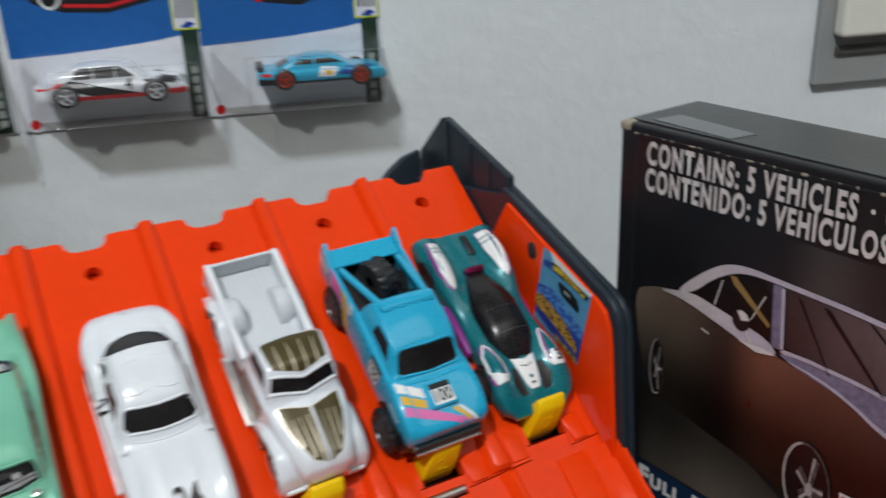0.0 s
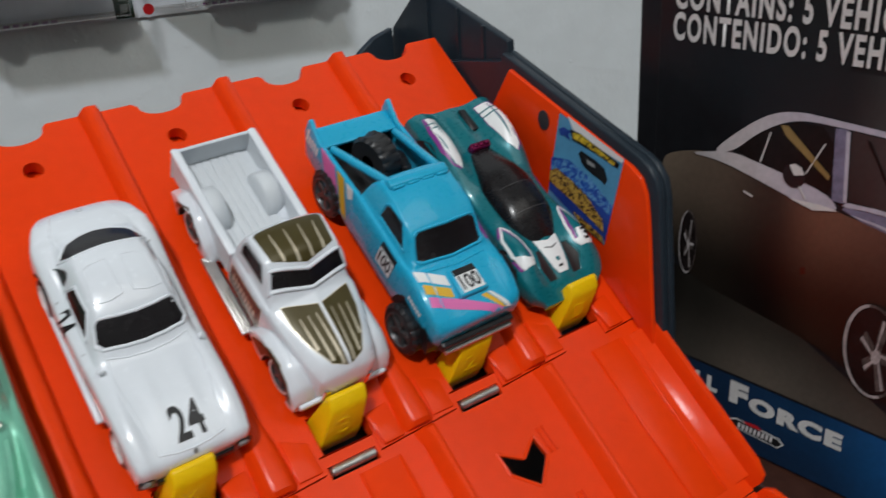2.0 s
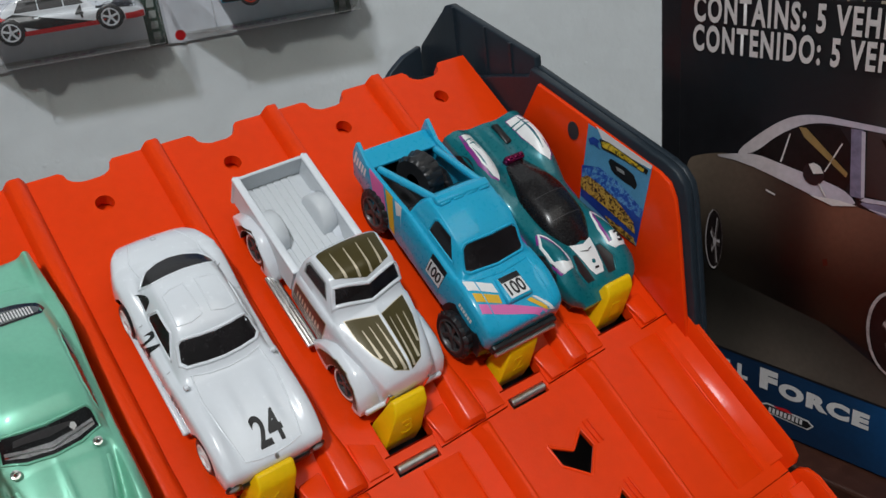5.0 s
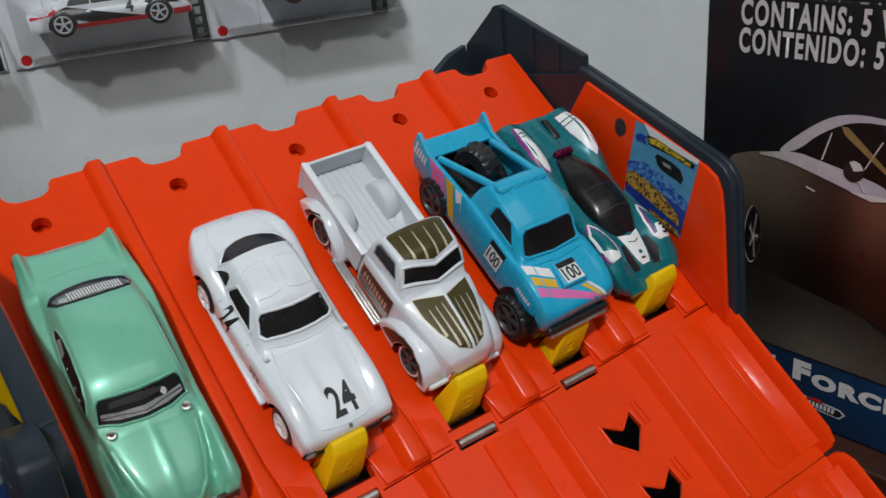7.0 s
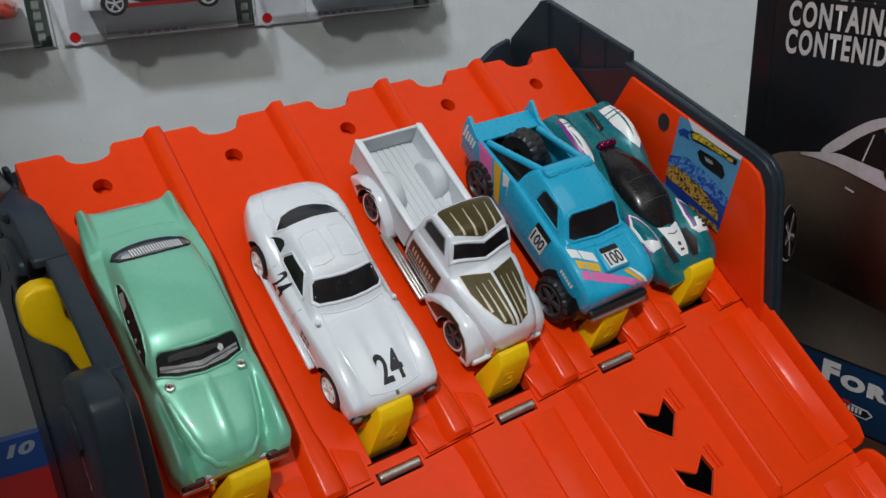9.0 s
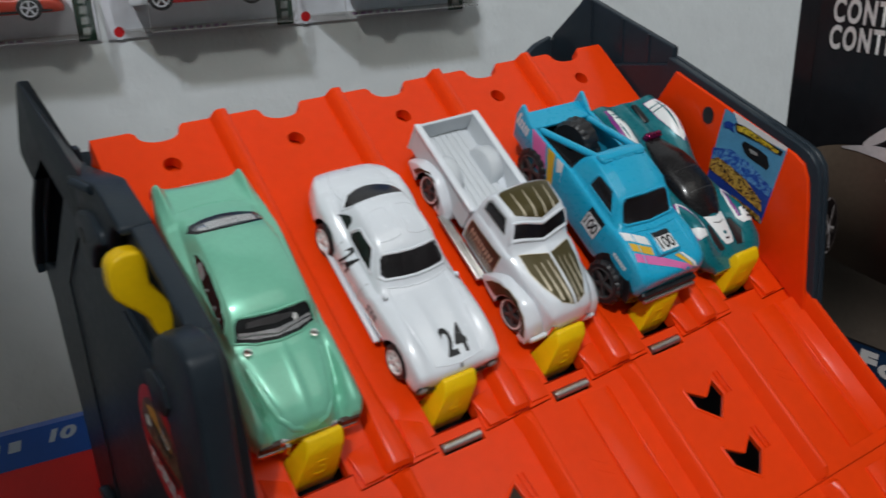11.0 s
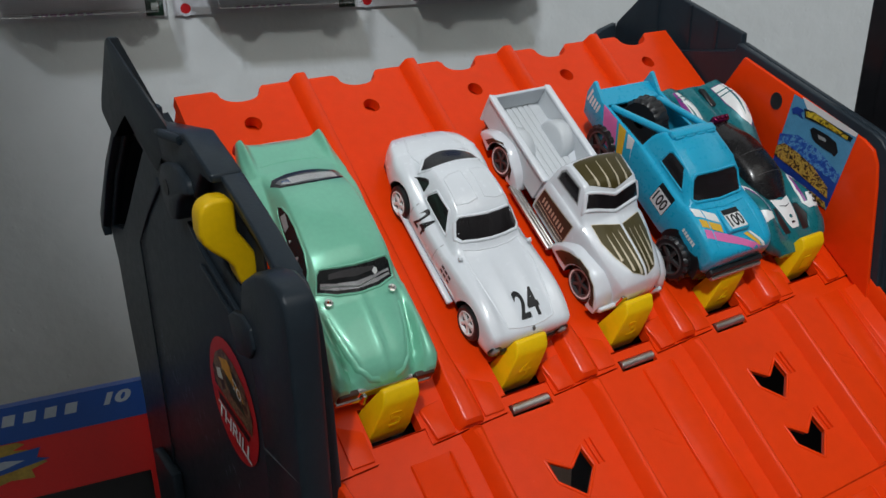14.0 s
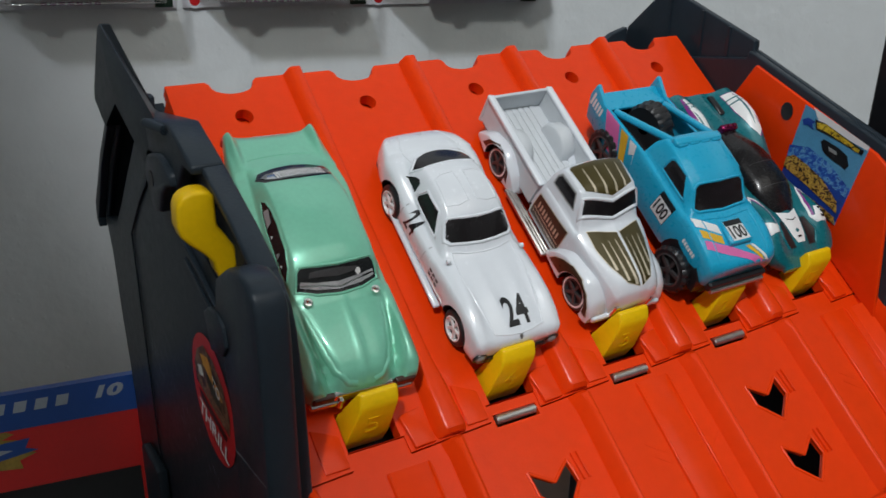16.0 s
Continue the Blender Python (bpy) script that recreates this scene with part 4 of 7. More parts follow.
# ---- the toy cars ----
def car_surface(L, W, zd, zs, zb, g, bw, rw, crown=0.0006, lumps=(), power=3.2, ny=72, tuck=0.94, shift=0.0):
    """Body shell: plan half-width W, deck height zd, shoulder zs, sill zb, greenhouse rise g, its half-widths bw (base) and rw (roof), all along y.
    lumps: swellings (x, y, reach in x, reach in y, height), mirrored."""
    def top(x, y):
        w = W(y)
        q = min(abs(x) / w, 1)
        z = zd(y) + (zs(y) - zd(y)) * q**power
        b, r = bw(y), rw(y)
        f = min(max((b - abs(x)) / max(b - r, 1e-5), 0), 1)
        rise = g(y)
        z += rise * (1 - (1 - f) ** 1.6) - (crown * (min(abs(x), r) / r) ** 2 if rise > 0.001 else 0)
        for cx, cy, rx, ry, amp in lumps:
            z += amp * math.exp(-(((abs(x) - cx) / rx) ** 2) - ((y - cy) / ry) ** 2)
        return z

    bm = bmesh.new()
    rings = []
    for i in range(ny + 1):
        t = i / ny
        y = shift - L / 2 + L * (0.5 - 0.5 * math.cos(math.pi * t)) * 0.35 + L * t * 0.65
        w = W(y)
        b, r = min(bw(y), w * 0.93), min(rw(y), w * 0.8, bw(y) * 0.97)
        xs = [r * k for k in (0, 0.06, 0.12, 0.2, 0.3, 0.4, 0.5, 0.6, 0.7, 0.8, 0.87, 0.93, 0.97, 1)] + [r + (b - r) * k for k in (0.12, 0.3, 0.5, 0.7, 0.86, 1)] + [b + (w * 0.955 - b) * k for k in (0.12, 0.28, 0.45, 0.62, 0.78, 0.9, 1)]
        half = [(x, top(x, y)) for x in xs]
        ze, zl = half[-1][1], zb(y)
        h = ze - zl
        half += [(w * 0.985, ze - 0.06 * h), (w, ze - 0.2 * h), (w * 1.005, ze - 0.42 * h), (w, ze - 0.66 * h), (w * (tuck + 1) / 2, ze - 0.88 * h), (w * tuck, zl)]
        pts = [(x, y, z) for x, z in reversed(half)] + [(-x, y, z) for x, z in half[1:]]
        rings.append([bm.verts.new(p) for p in pts])
    for a, b in zip(rings[:-1], rings[1:]):
        for j in range(len(a) - 1):
            bm.faces.new((a[j], a[j + 1], b[j + 1], b[j]))
        bm.faces.new((a[-1], a[0], b[0], b[-1]))
    for ring in (rings[0], rings[-1]):
        bm.faces.new(ring)
    bmesh.ops.recalc_face_normals(bm, faces=bm.faces)
    return bm


def car_at(x, s, label, name="toy_car", tilt=0.0):
    return thing(name, label, "toy car", RAMP @ Matrix.Translation((x, -s, 0.0)) @ Matrix.Rotation(radians(tilt), 4, "Z"), "toy cars on the ramp")


def shell(bm, material, parent, name="body", label=""):
    tree = bvh_of(bm)
    return part(name, bm, material, parent, label, smooth=60), tree


def cut_wells(body, inner, *spots):
    """Cuts round wheel wells, out of a shell, to within inner of its middle on both sides or right through: spots are (y, z, radius)."""
    cutters = []
    for y, z, r in spots:
        for side in (-1, 1) if inner else (1,):
            cutters.append(rod((side * inner if inner else -0.03, y, z), (side * 0.03, y, z), r, 40))
    me = bpy.data.meshes.new("well_cutter")
    both = merge(*cutters)
    both.to_mesh(me)
    both.free()
    # Black lining puts the shade of the wells into their colour.
    me.materials.append(RUBBER)
    tool = new("well_cutter", me)
    tool.matrix_world = body.matrix_world
    mod = body.modifiers.new("wells", "BOOLEAN")
    mod.object, mod.operation, mod.solver, mod.material_mode = tool, "DIFFERENCE", "EXACT", "TRANSFER"
    tool.parent, tool.matrix_basis = body, Matrix()
    bpy.context.view_layer.update()
    made = bpy.data.meshes.new_from_object(body.evaluated_get(bpy.context.evaluated_depsgraph_get()))
    body.modifiers.remove(mod)
    old, body.data = body.data, made
    bpy.data.objects.remove(tool)
    bpy.data.meshes.remove(me)
    bpy.data.meshes.remove(old)


def arches(tree, parent, r, *spots):
    # Black discs on the shell stand in for the shade of open wells.
    for y, z in spots:
        for side in (-1, 1):
            decal("wheel_arch", flat(ngon(y, z, r, 26)), tree, BLACKINK, parent, "x", side, off=0.00008)


K = curve
# Grey drawn as the shade of door grooves; the tail badge shares it.
PANELLINE = mat("groove_shade_grey", (0.42, 0.44, 0.47), 0.4, vary=0.05)


def coupe_24():
    ob = car_at(-0.0364, 0.0578, "glossy white fastback toy coupe with black number 24", tilt=0.5)
    body, tree = shell(car_surface(0.0745,
        K((-0.0365, 0.0122), (-0.0352, 0.0133), (-0.028, 0.0140), (-0.01, 0.0143), (0.012, 0.0147), (0.023, 0.0148), (0.031, 0.0128), (0.0360, 0.0094), (0.0380, 0.0060)),
        K((-0.0365, 0.0114), (-0.0354, 0.0130), (-0.028, 0.0145), (-0.008, 0.0154), (0.02, 0.0158), (0.029, 0.0148), (0.0345, 0.0122), (0.0380, 0.0076)),
        K((-0.0365, 0.0106), (-0.0350, 0.0122), (-0.024, 0.0136), (-0.008, 0.0124), (0.008, 0.0118), (0.022, 0.0132), (0.031, 0.0120), (0.0360, 0.0096), (0.0380, 0.0068)),
        K((-0.0380, 0.0042), (-0.03, 0.0028), (0.03, 0.0028), (0.0380, 0.0045)),
        K((-0.0095, 0), (-0.0045, 0.0032), (0.001, 0.0060), (0.006, 0.0068), (0.0125, 0.0062), (0.018, 0.0042), (0.0245, 0.0012), (0.030, 0.0)),
        K((-0.0095, 0.0122), (0.004, 0.0120), (0.016, 0.0112), (0.03, 0.0090)), K((-0.0095, 0.0108), (0.001, 0.0082), (0.012, 0.0080), (0.022, 0.0070), (0.03, 0.006)),
        lumps=((0.0114, -0.0250, 0.0026, 0.0120, 0.0015), (0.0125, 0.0215, 0.0030, 0.0090, 0.0013), (0.0040, -0.0215, 0.0014, 0.0075, 0.00045), (0.0088, -0.026, 0.0018, 0.012, -0.0004)), shift=0.00075, tuck=0.86), WHITE, ob)
    ws = [(-0.0101, -0.0046), (-0.0090, -0.0060), (-0.0045, -0.0069), (0, -0.0072), (0.0045, -0.0069), (0.0090, -0.0060), (0.0101, -0.0046), (0.0092, -0.0012), (0.0083, -0.0006), (0.004, -0.0015), (0, -0.0018), (-0.004, -0.0015), (-0.0083, -0.0006), (-0.0092, -0.0012)]
    decal("windshield", flat(ws), tree, GLASS, ob)
    ridge("windshield_frame", [(a * 1.045, b * 1.06 if b < -0.003 else b + 0.0003) for a, b in ws], tree, WHITE, ob, 0.0005, 0.0005, closed=True)
    rear = [(-0.0098, 0.0188), (-0.0080, 0.0174), (-0.0040, 0.0176), (0, 0.0178), (0.0040, 0.0176), (0.0080, 0.0174), (0.0098, 0.0188), (0.0070, 0.0222), (0.0036, 0.0236), (0, 0.0241), (-0.0036, 0.0236), (-0.0070, 0.0222)]
    decal("rear_window", flat(rear), tree, GLASS, ob)
    ridge("rear_frame", [(a * 1.06, 0.0203 + (b - 0.0203) * 1.1) for a, b in rear], tree, WHITE, ob, 0.0004, 0.0004, closed=True)
    for side in (-1, 1):
        pane = [(-0.0022, 0.0147), (0.0104, 0.0146), (0.0110, 0.0155), (0.0094, 0.0186), (0.0026, 0.0189)]
        decal("side_window", flat(pane), tree, GLASS, ob, "x", side)
        ridge("window_frame", [(a * 1.06, b + 0.0003 * (1 if b > 0.016 else -1)) for a, b in pane], tree, WHITE, ob, 0.0004, 0.0004, "x", side, True)
        decal("quarter_window", flat([(0.0128, 0.0149), (0.0184, 0.0149), (0.0160, 0.0172), (0.0146, 0.0180), (0.0134, 0.0176)]), tree, GLASS, ob, "x", side)
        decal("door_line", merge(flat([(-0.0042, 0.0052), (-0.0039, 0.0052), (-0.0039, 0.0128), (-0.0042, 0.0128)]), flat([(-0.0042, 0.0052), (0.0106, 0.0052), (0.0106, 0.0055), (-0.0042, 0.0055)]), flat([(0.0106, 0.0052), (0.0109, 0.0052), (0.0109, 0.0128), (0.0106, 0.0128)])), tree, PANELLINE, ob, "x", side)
        for k in range(3):
            for j in range(2):
                decal("side_vent", flat([(-0.0135 + k * 0.0018, 0.0078 + j * 0.0016), (-0.0122 + k * 0.0018, 0.0078 + j * 0.0016), (-0.0122 + k * 0.0018, 0.0087 + j * 0.0016), (-0.0135 + k * 0.0018, 0.0087 + j * 0.0016)]), tree, BLACKINK, ob, "x", side)
        part("sill", box(*sorted((side * 0.0132, side * 0.0152)), -0.0175, 0.0155, 0.0028, 0.0042, 0.0005), WHITE, ob, smooth=60)
        part("mirror_dome", merge(lathe([(-0.0007, 0.0001), (-0.0005, 0.0006), (0.0004, 0.0007), (0.0008, 0.0001)], 10)), WHITE, ob, smooth=60, m=Matrix.Translation((side * 0.0118, -0.0108, 0.0156)))
    decal("race_number", moved(lettering("24", 0.0082, 0.0072, 0.026), 0.0008, -0.0290, 0), tree, BLACKINK, ob, label="black number 24")
    num = lettering("24", 0.0058, 0.0052, 0.016)
    decal("race_number", moved(num, 0.0056, 0.0105, 0, -1), tree, BLACKINK, ob, "x", -1, label="black number 24")
    for x in (-0.0062, 0.0062):
        k = 1 if x > 0 else -1
        ridge("hood_crease", [(k * 0.0092, -0.0085), (k * 0.0099, -0.0155), (k * 0.0090, -0.0245), (k * 0.0076, -0.0335)], tree, WHITE, ob, 0.00028, 0.00022)
        ridge("roof_crease", [(k * 0.0012, 0.0030), (k * 0.0016, 0.0130), (k * 0.0055, 0.0128), (k * 0.0074, 0.0118), (k * 0.0078, 0.0028), (k * 0.0045, 0.0022)], tree, WHITE, ob, 0.00025, 0.0002, closed=True)
        ridge("trunk_crease", [(k * 0.0088, 0.0215), (k * 0.0092, 0.0275), (k * 0.0065, 0.0345)], tree, WHITE, ob, 0.00025, 0.00018)
    ridge("nose_crease", [(-0.0076, -0.0335), (-0.004, -0.0344), (0, -0.0347), (0.004, -0.0344), (0.0076, -0.0335)], tree, WHITE, ob, 0.00028, 0.00022)
    ridge("cowl_crease", [(-0.0095, -0.0082), (-0.005, -0.0096), (0, -0.0100), (0.005, -0.0096), (0.0095, -0.0082)], tree, WHITE, ob, 0.00025, 0.0002)
    decal("badge", flat(ngon(0, -0.0354, 0.00055, 10)), tree, STEEL, ob)
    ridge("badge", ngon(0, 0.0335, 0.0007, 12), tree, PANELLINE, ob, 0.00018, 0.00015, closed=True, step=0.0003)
    part("grille", box(-0.0095, 0.0095, -0.0372, -0.0358, 0.0046, 0.0076, 0.0006), BLACKINK, ob)
    for x in (-0.0100, 0.0100):
        part("headlight", lathe([(-0.0002, 0.0017), (0.0007, 0.0013), (0.0009, 0.0001)], 14, "x"), GREYPLATE, ob, smooth=60, m=Matrix.Translation((x * 1.15, -0.0364, 0.0078)) @ Matrix.Rotation(radians(-90), 4, "Z"))
        part("headlight_ring", lathe([(-0.0003, 0.0022), (0.0003, 0.0021), (0.0003, 0.0016)], 14, "x"), BLACKINK, ob, smooth=60, m=Matrix.Translation((x * 1.15, -0.0364, 0.0078)) @ Matrix.Rotation(radians(-90), 4, "Z"))
    part("chassis", box(-0.0115, 0.0115, -0.033, 0.033, 0.0016, 0.0046, 0.0008), BLACKINK, ob)
    cut_wells(body, 0.0086, (-0.0254, 0.0058, 0.0064), (0.0168, 0.0058, 0.0064))
    for side in (-1, 1):
        for y in (-0.0254, 0.0168):
            wheel(ob, side * (0.0116 if y < 0 else 0.0128), y, 0.0052, 0.0042, WHITEINK, side)
    return ob


def sedan_mint():
    ob = car_at(-0.0797, 0.0560, "mint green pearl fifties toy sedan with chrome bumper", tilt=-1.4)
    body, tree = shell(car_surface(0.0805,
        K((-0.0380, 0.0138), (-0.0345, 0.0152), (-0.01, 0.0148), (0.006, 0.0150), (0.020, 0.0154), (0.034, 0.0142), (0.0425, 0.0130)),
        K((-0.0380, 0.0095), (-0.0350, 0.0128), (-0.028, 0.0148), (-0.013, 0.0158), (0.017, 0.0150), (0.025, 0.0134), (0.0340, 0.0108), (0.0405, 0.0088), (0.0425, 0.0072)),
        K((-0.0380, 0.0105), (-0.035, 0.0118), (-0.024, 0.0122), (0.0, 0.0124), (0.018, 0.0124), (0.030, 0.0106), (0.0425, 0.0088)),
        K((-0.0380, 0.0040), (-0.03, 0.0022), (0.03, 0.0022), (0.0425, 0.0040)),
        K((-0.0160, 0), (-0.0130, 0.0010), (-0.0085, 0.0046), (-0.003, 0.0060), (0.006, 0.0062), (0.015, 0.0052), (0.021, 0.0032), (0.0275, 0.0008), (0.032, 0.0)),
        K((-0.0160, 0.0128), (0.004, 0.0130), (0.016, 0.0124), (0.028, 0.0112)), K((-0.0160, 0.0114), (-0.008, 0.0104), (0.004, 0.0100), (0.016, 0.0095), (0.028, 0.0088)),
        lumps=((0.0130, -0.0290, 0.0015, 0.0110, 0.0013), (0.0, -0.0270, 0.0009, 0.0120, 0.0006), (0.0114, -0.0205, 0.0010, 0.0036, -0.0010), (0.0108, -0.0250, 0.0011, 0.0036, -0.0018), (0.0099, -0.0300, 0.0013, 0.0038, -0.0025), (0.0087, -0.0350, 0.0016, 0.0040, -0.0029), (0.0070, -0.0385, 0.0022, 0.0030, -0.0016), (0.0118, 0.0400, 0.0012, 0.0085, 0.0024)), power=2.6, shift=0.00225), MINT, ob)
    decal("windshield", flat([(-0.0106, -0.0122), (-0.0060, -0.0140), (0, -0.0148), (0.0060, -0.0140), (0.0106, -0.0122), (0.0100, -0.0088), (0.0092, -0.0080), (0.005, -0.0088), (0, -0.0092), (-0.005, -0.0088), (-0.0092, -0.0080), (-0.0100, -0.0088)]), tree, DARKGLASS, ob, off=0.00008)
    dash = [(-0.0098, -0.0116), (-0.0058, -0.0132), (0, -0.0140), (0.0058, -0.0132), (0.0098, -0.0116), (0.0096, -0.0104), (0.0058, -0.0114), (0, -0.0122), (-0.0058, -0.0116), (-0.0096, -0.0106)]
    decal("dashboard", flat(dash), tree, DASHGREY, ob, step=0.0005, off=0.0002, label="pale dashboard behind the windshield")
    decal("dash_line", flat([(-0.0097, -0.0112), (0, -0.0133), (0.0095, -0.0109), (0.0095, -0.0112), (0, -0.0137), (-0.0097, -0.0115)]), tree, CHROME, ob, step=0.0005, off=0.00028)
    decal("seat_back", flat([(-0.0072, -0.0094), (0.0052, -0.0098), (0.0060, -0.0104), (0, -0.0112), (-0.0076, -0.0104)]), tree, DARKHUB, ob, step=0.0005, off=0.0002)
    decal("steering_wheel", flat([(0.0044, -0.0108), (0.0050, -0.0100), (0.0058, -0.0102), (0.0060, -0.0110), (0.0052, -0.0116)]), tree, WHITEINK, ob, step=0.0003, off=0.00034)
    ridge("windshield_frame", [(-0.0110, -0.0122), (-0.0060, -0.0144), (0, -0.0152), (0.0060, -0.0144), (0.0110, -0.0122), (0.0104, -0.0086), (0.0094, -0.0076), (0.005, -0.0084), (0, -0.0088), (-0.005, -0.0084), (-0.0094, -0.0076), (-0.0104, -0.0086)], tree, MINT, ob, 0.0004, 0.0004, closed=True)
    decal("rear_window", flat([(-0.0106, 0.0226), (-0.0092, 0.0200), (-0.005, 0.0192), (0, 0.0189), (0.005, 0.0192), (0.0092, 0.0200), (0.0106, 0.0226), (0.0092, 0.0250), (0.005, 0.0262), (0, 0.0266), (-0.005, 0.0262), (-0.0092, 0.0250)]), tree, GLASS, ob, off=0.00008)
    decal("rear_glass", flat([(-0.0094, 0.0224), (-0.0084, 0.0206), (-0.005, 0.0198), (0, 0.0195), (0.005, 0.0198), (0.0084, 0.0206), (0.0094, 0.0224), (0.0078, 0.0237), (0, 0.0248), (-0.0078, 0.0237)]), tree, CLEARWIN, ob, off=0.0002)
    for k in range(19):
        x = -0.0056 + k * 0.0007
        decal("seat_slat", flat([(x, 0.0202), (x + 0.00036, 0.0202), (x + 0.00034, 0.0236), (x - 0.00002, 0.0236)]), tree, WHITEINK, ob, step=0.0004, off=0.0003)
    decal("seat_end", flat([(-0.0082, 0.0210), (-0.0060, 0.0200), (-0.0058, 0.0226), (-0.0076, 0.0226)]), tree, CHROME, ob, step=0.0004, off=0.0003)
    for side in (-1, 1):
        pane = [(-0.0092, 0.0150), (-0.0080, 0.0145), (0.0040, 0.0146), (0.0130, 0.0150), (0.0152, 0.0158), (0.0140, 0.0172), (0.0104, 0.0186), (0.0060, 0.0192), (-0.0020, 0.0190), (-0.0064, 0.0176)]
        decal("side_window", flat(pane), tree, DARKGLASS, ob, "x", side, off=0.00008)
        ridge("window_trim", pane, tree, MINT, ob, 0.00028, 0.0003, "x", side, True)
        # White and grey marks paint the glints in the dark side windows.
        for y0, y1, z0, z1, mt in ((-0.0052, -0.0040, 0.0154, 0.0161, WHITEINK), (-0.0022, -0.0008, 0.0154, 0.0168, DASHGREY), (0.0034, 0.0044, 0.0158, 0.0166, WHITEINK), (0.0070, 0.0120, 0.0156, 0.0178, GREYPLATE)):
            decal("window_glint", flat([(y0, z0), (y1, z0 + 0.0002), (y1 - 0.0006, z1), (y0 + 0.0004, z1 - 0.0003)]), tree, mt, ob, "x", side, step=0.0006, off=0.0002)
        part("cowl_badge", lathe([(-0.0003, 0.0012), (0.0005, 0.0011), (0.0006, 0.0007), (0.0004, 0.0006), (0.0010, 0.0001)], 16), CHROME, ob, "round chrome cowl badge", smooth=50, m=Matrix.Translation((side * 0.0090, -0.0158, 0.0158)) @ Matrix.Rotation(radians(-90), 4, "Y"))
        part("bumper", box(*sorted((side * 0.0045, side * 0.0140)), -0.0390, -0.0368, 0.0036, 0.0058, 0.0009, 3), CHROME, ob, "chrome front bumper", smooth=50)
        part("headlight_recess", box(*sorted((side * 0.0080, side * 0.0136)), -0.0388, -0.0372, 0.0064, 0.0094, 0.0005), BROWNWOOD, ob)
        part("bumper_guard", rod((side * 0.0062, -0.0390, 0.0040), (side * 0.0062, -0.0388, 0.0072), 0.0009, 10, 0.0005), CHROME, ob, smooth=60)
        part("tail_light", box(*sorted((side * 0.0118, side * 0.0134)), 0.0415, 0.0430, 0.0050, 0.0084, 0.0004), REDINK, ob)
    ridge("hood_edge", [(-0.0103, -0.0190), (-0.0096, -0.0240), (-0.0086, -0.0290), (-0.0072, -0.0335), (-0.0046, -0.0366), (0, -0.0376), (0.0046, -0.0366), (0.0072, -0.0335), (0.0086, -0.0290), (0.0096, -0.0240), (0.0103, -0.0190)], tree, MINT, ob, 0.0007, 0.0004)
    ridge("trunk_line", [(-0.0098, 0.0318), (-0.005, 0.0324), (0, 0.0326), (0.005, 0.0324), (0.0098, 0.0318)], tree, MINT, ob, 0.00025, 0.0002)
    part("rear_rail", box(-0.0050, 0.0050, 0.0418, 0.0430, 0.0058, 0.0070, 0.0003), CHROME, ob)
    part("grille", box(-0.0080, 0.0080, -0.0384, -0.0366, 0.0048, 0.0086, 0.0006), CHROME, ob)
    part("chassis", box(-0.0120, 0.0120, -0.0345, 0.0385, 0.0014, 0.0044, 0.0008), CHROME, ob)
    for side in (-1, 1):
        for y in (-0.0235, 0.0215):
            wheel(ob, side * 0.0124, y, 0.0052, 0.0040, CHROME, side)
    return ob


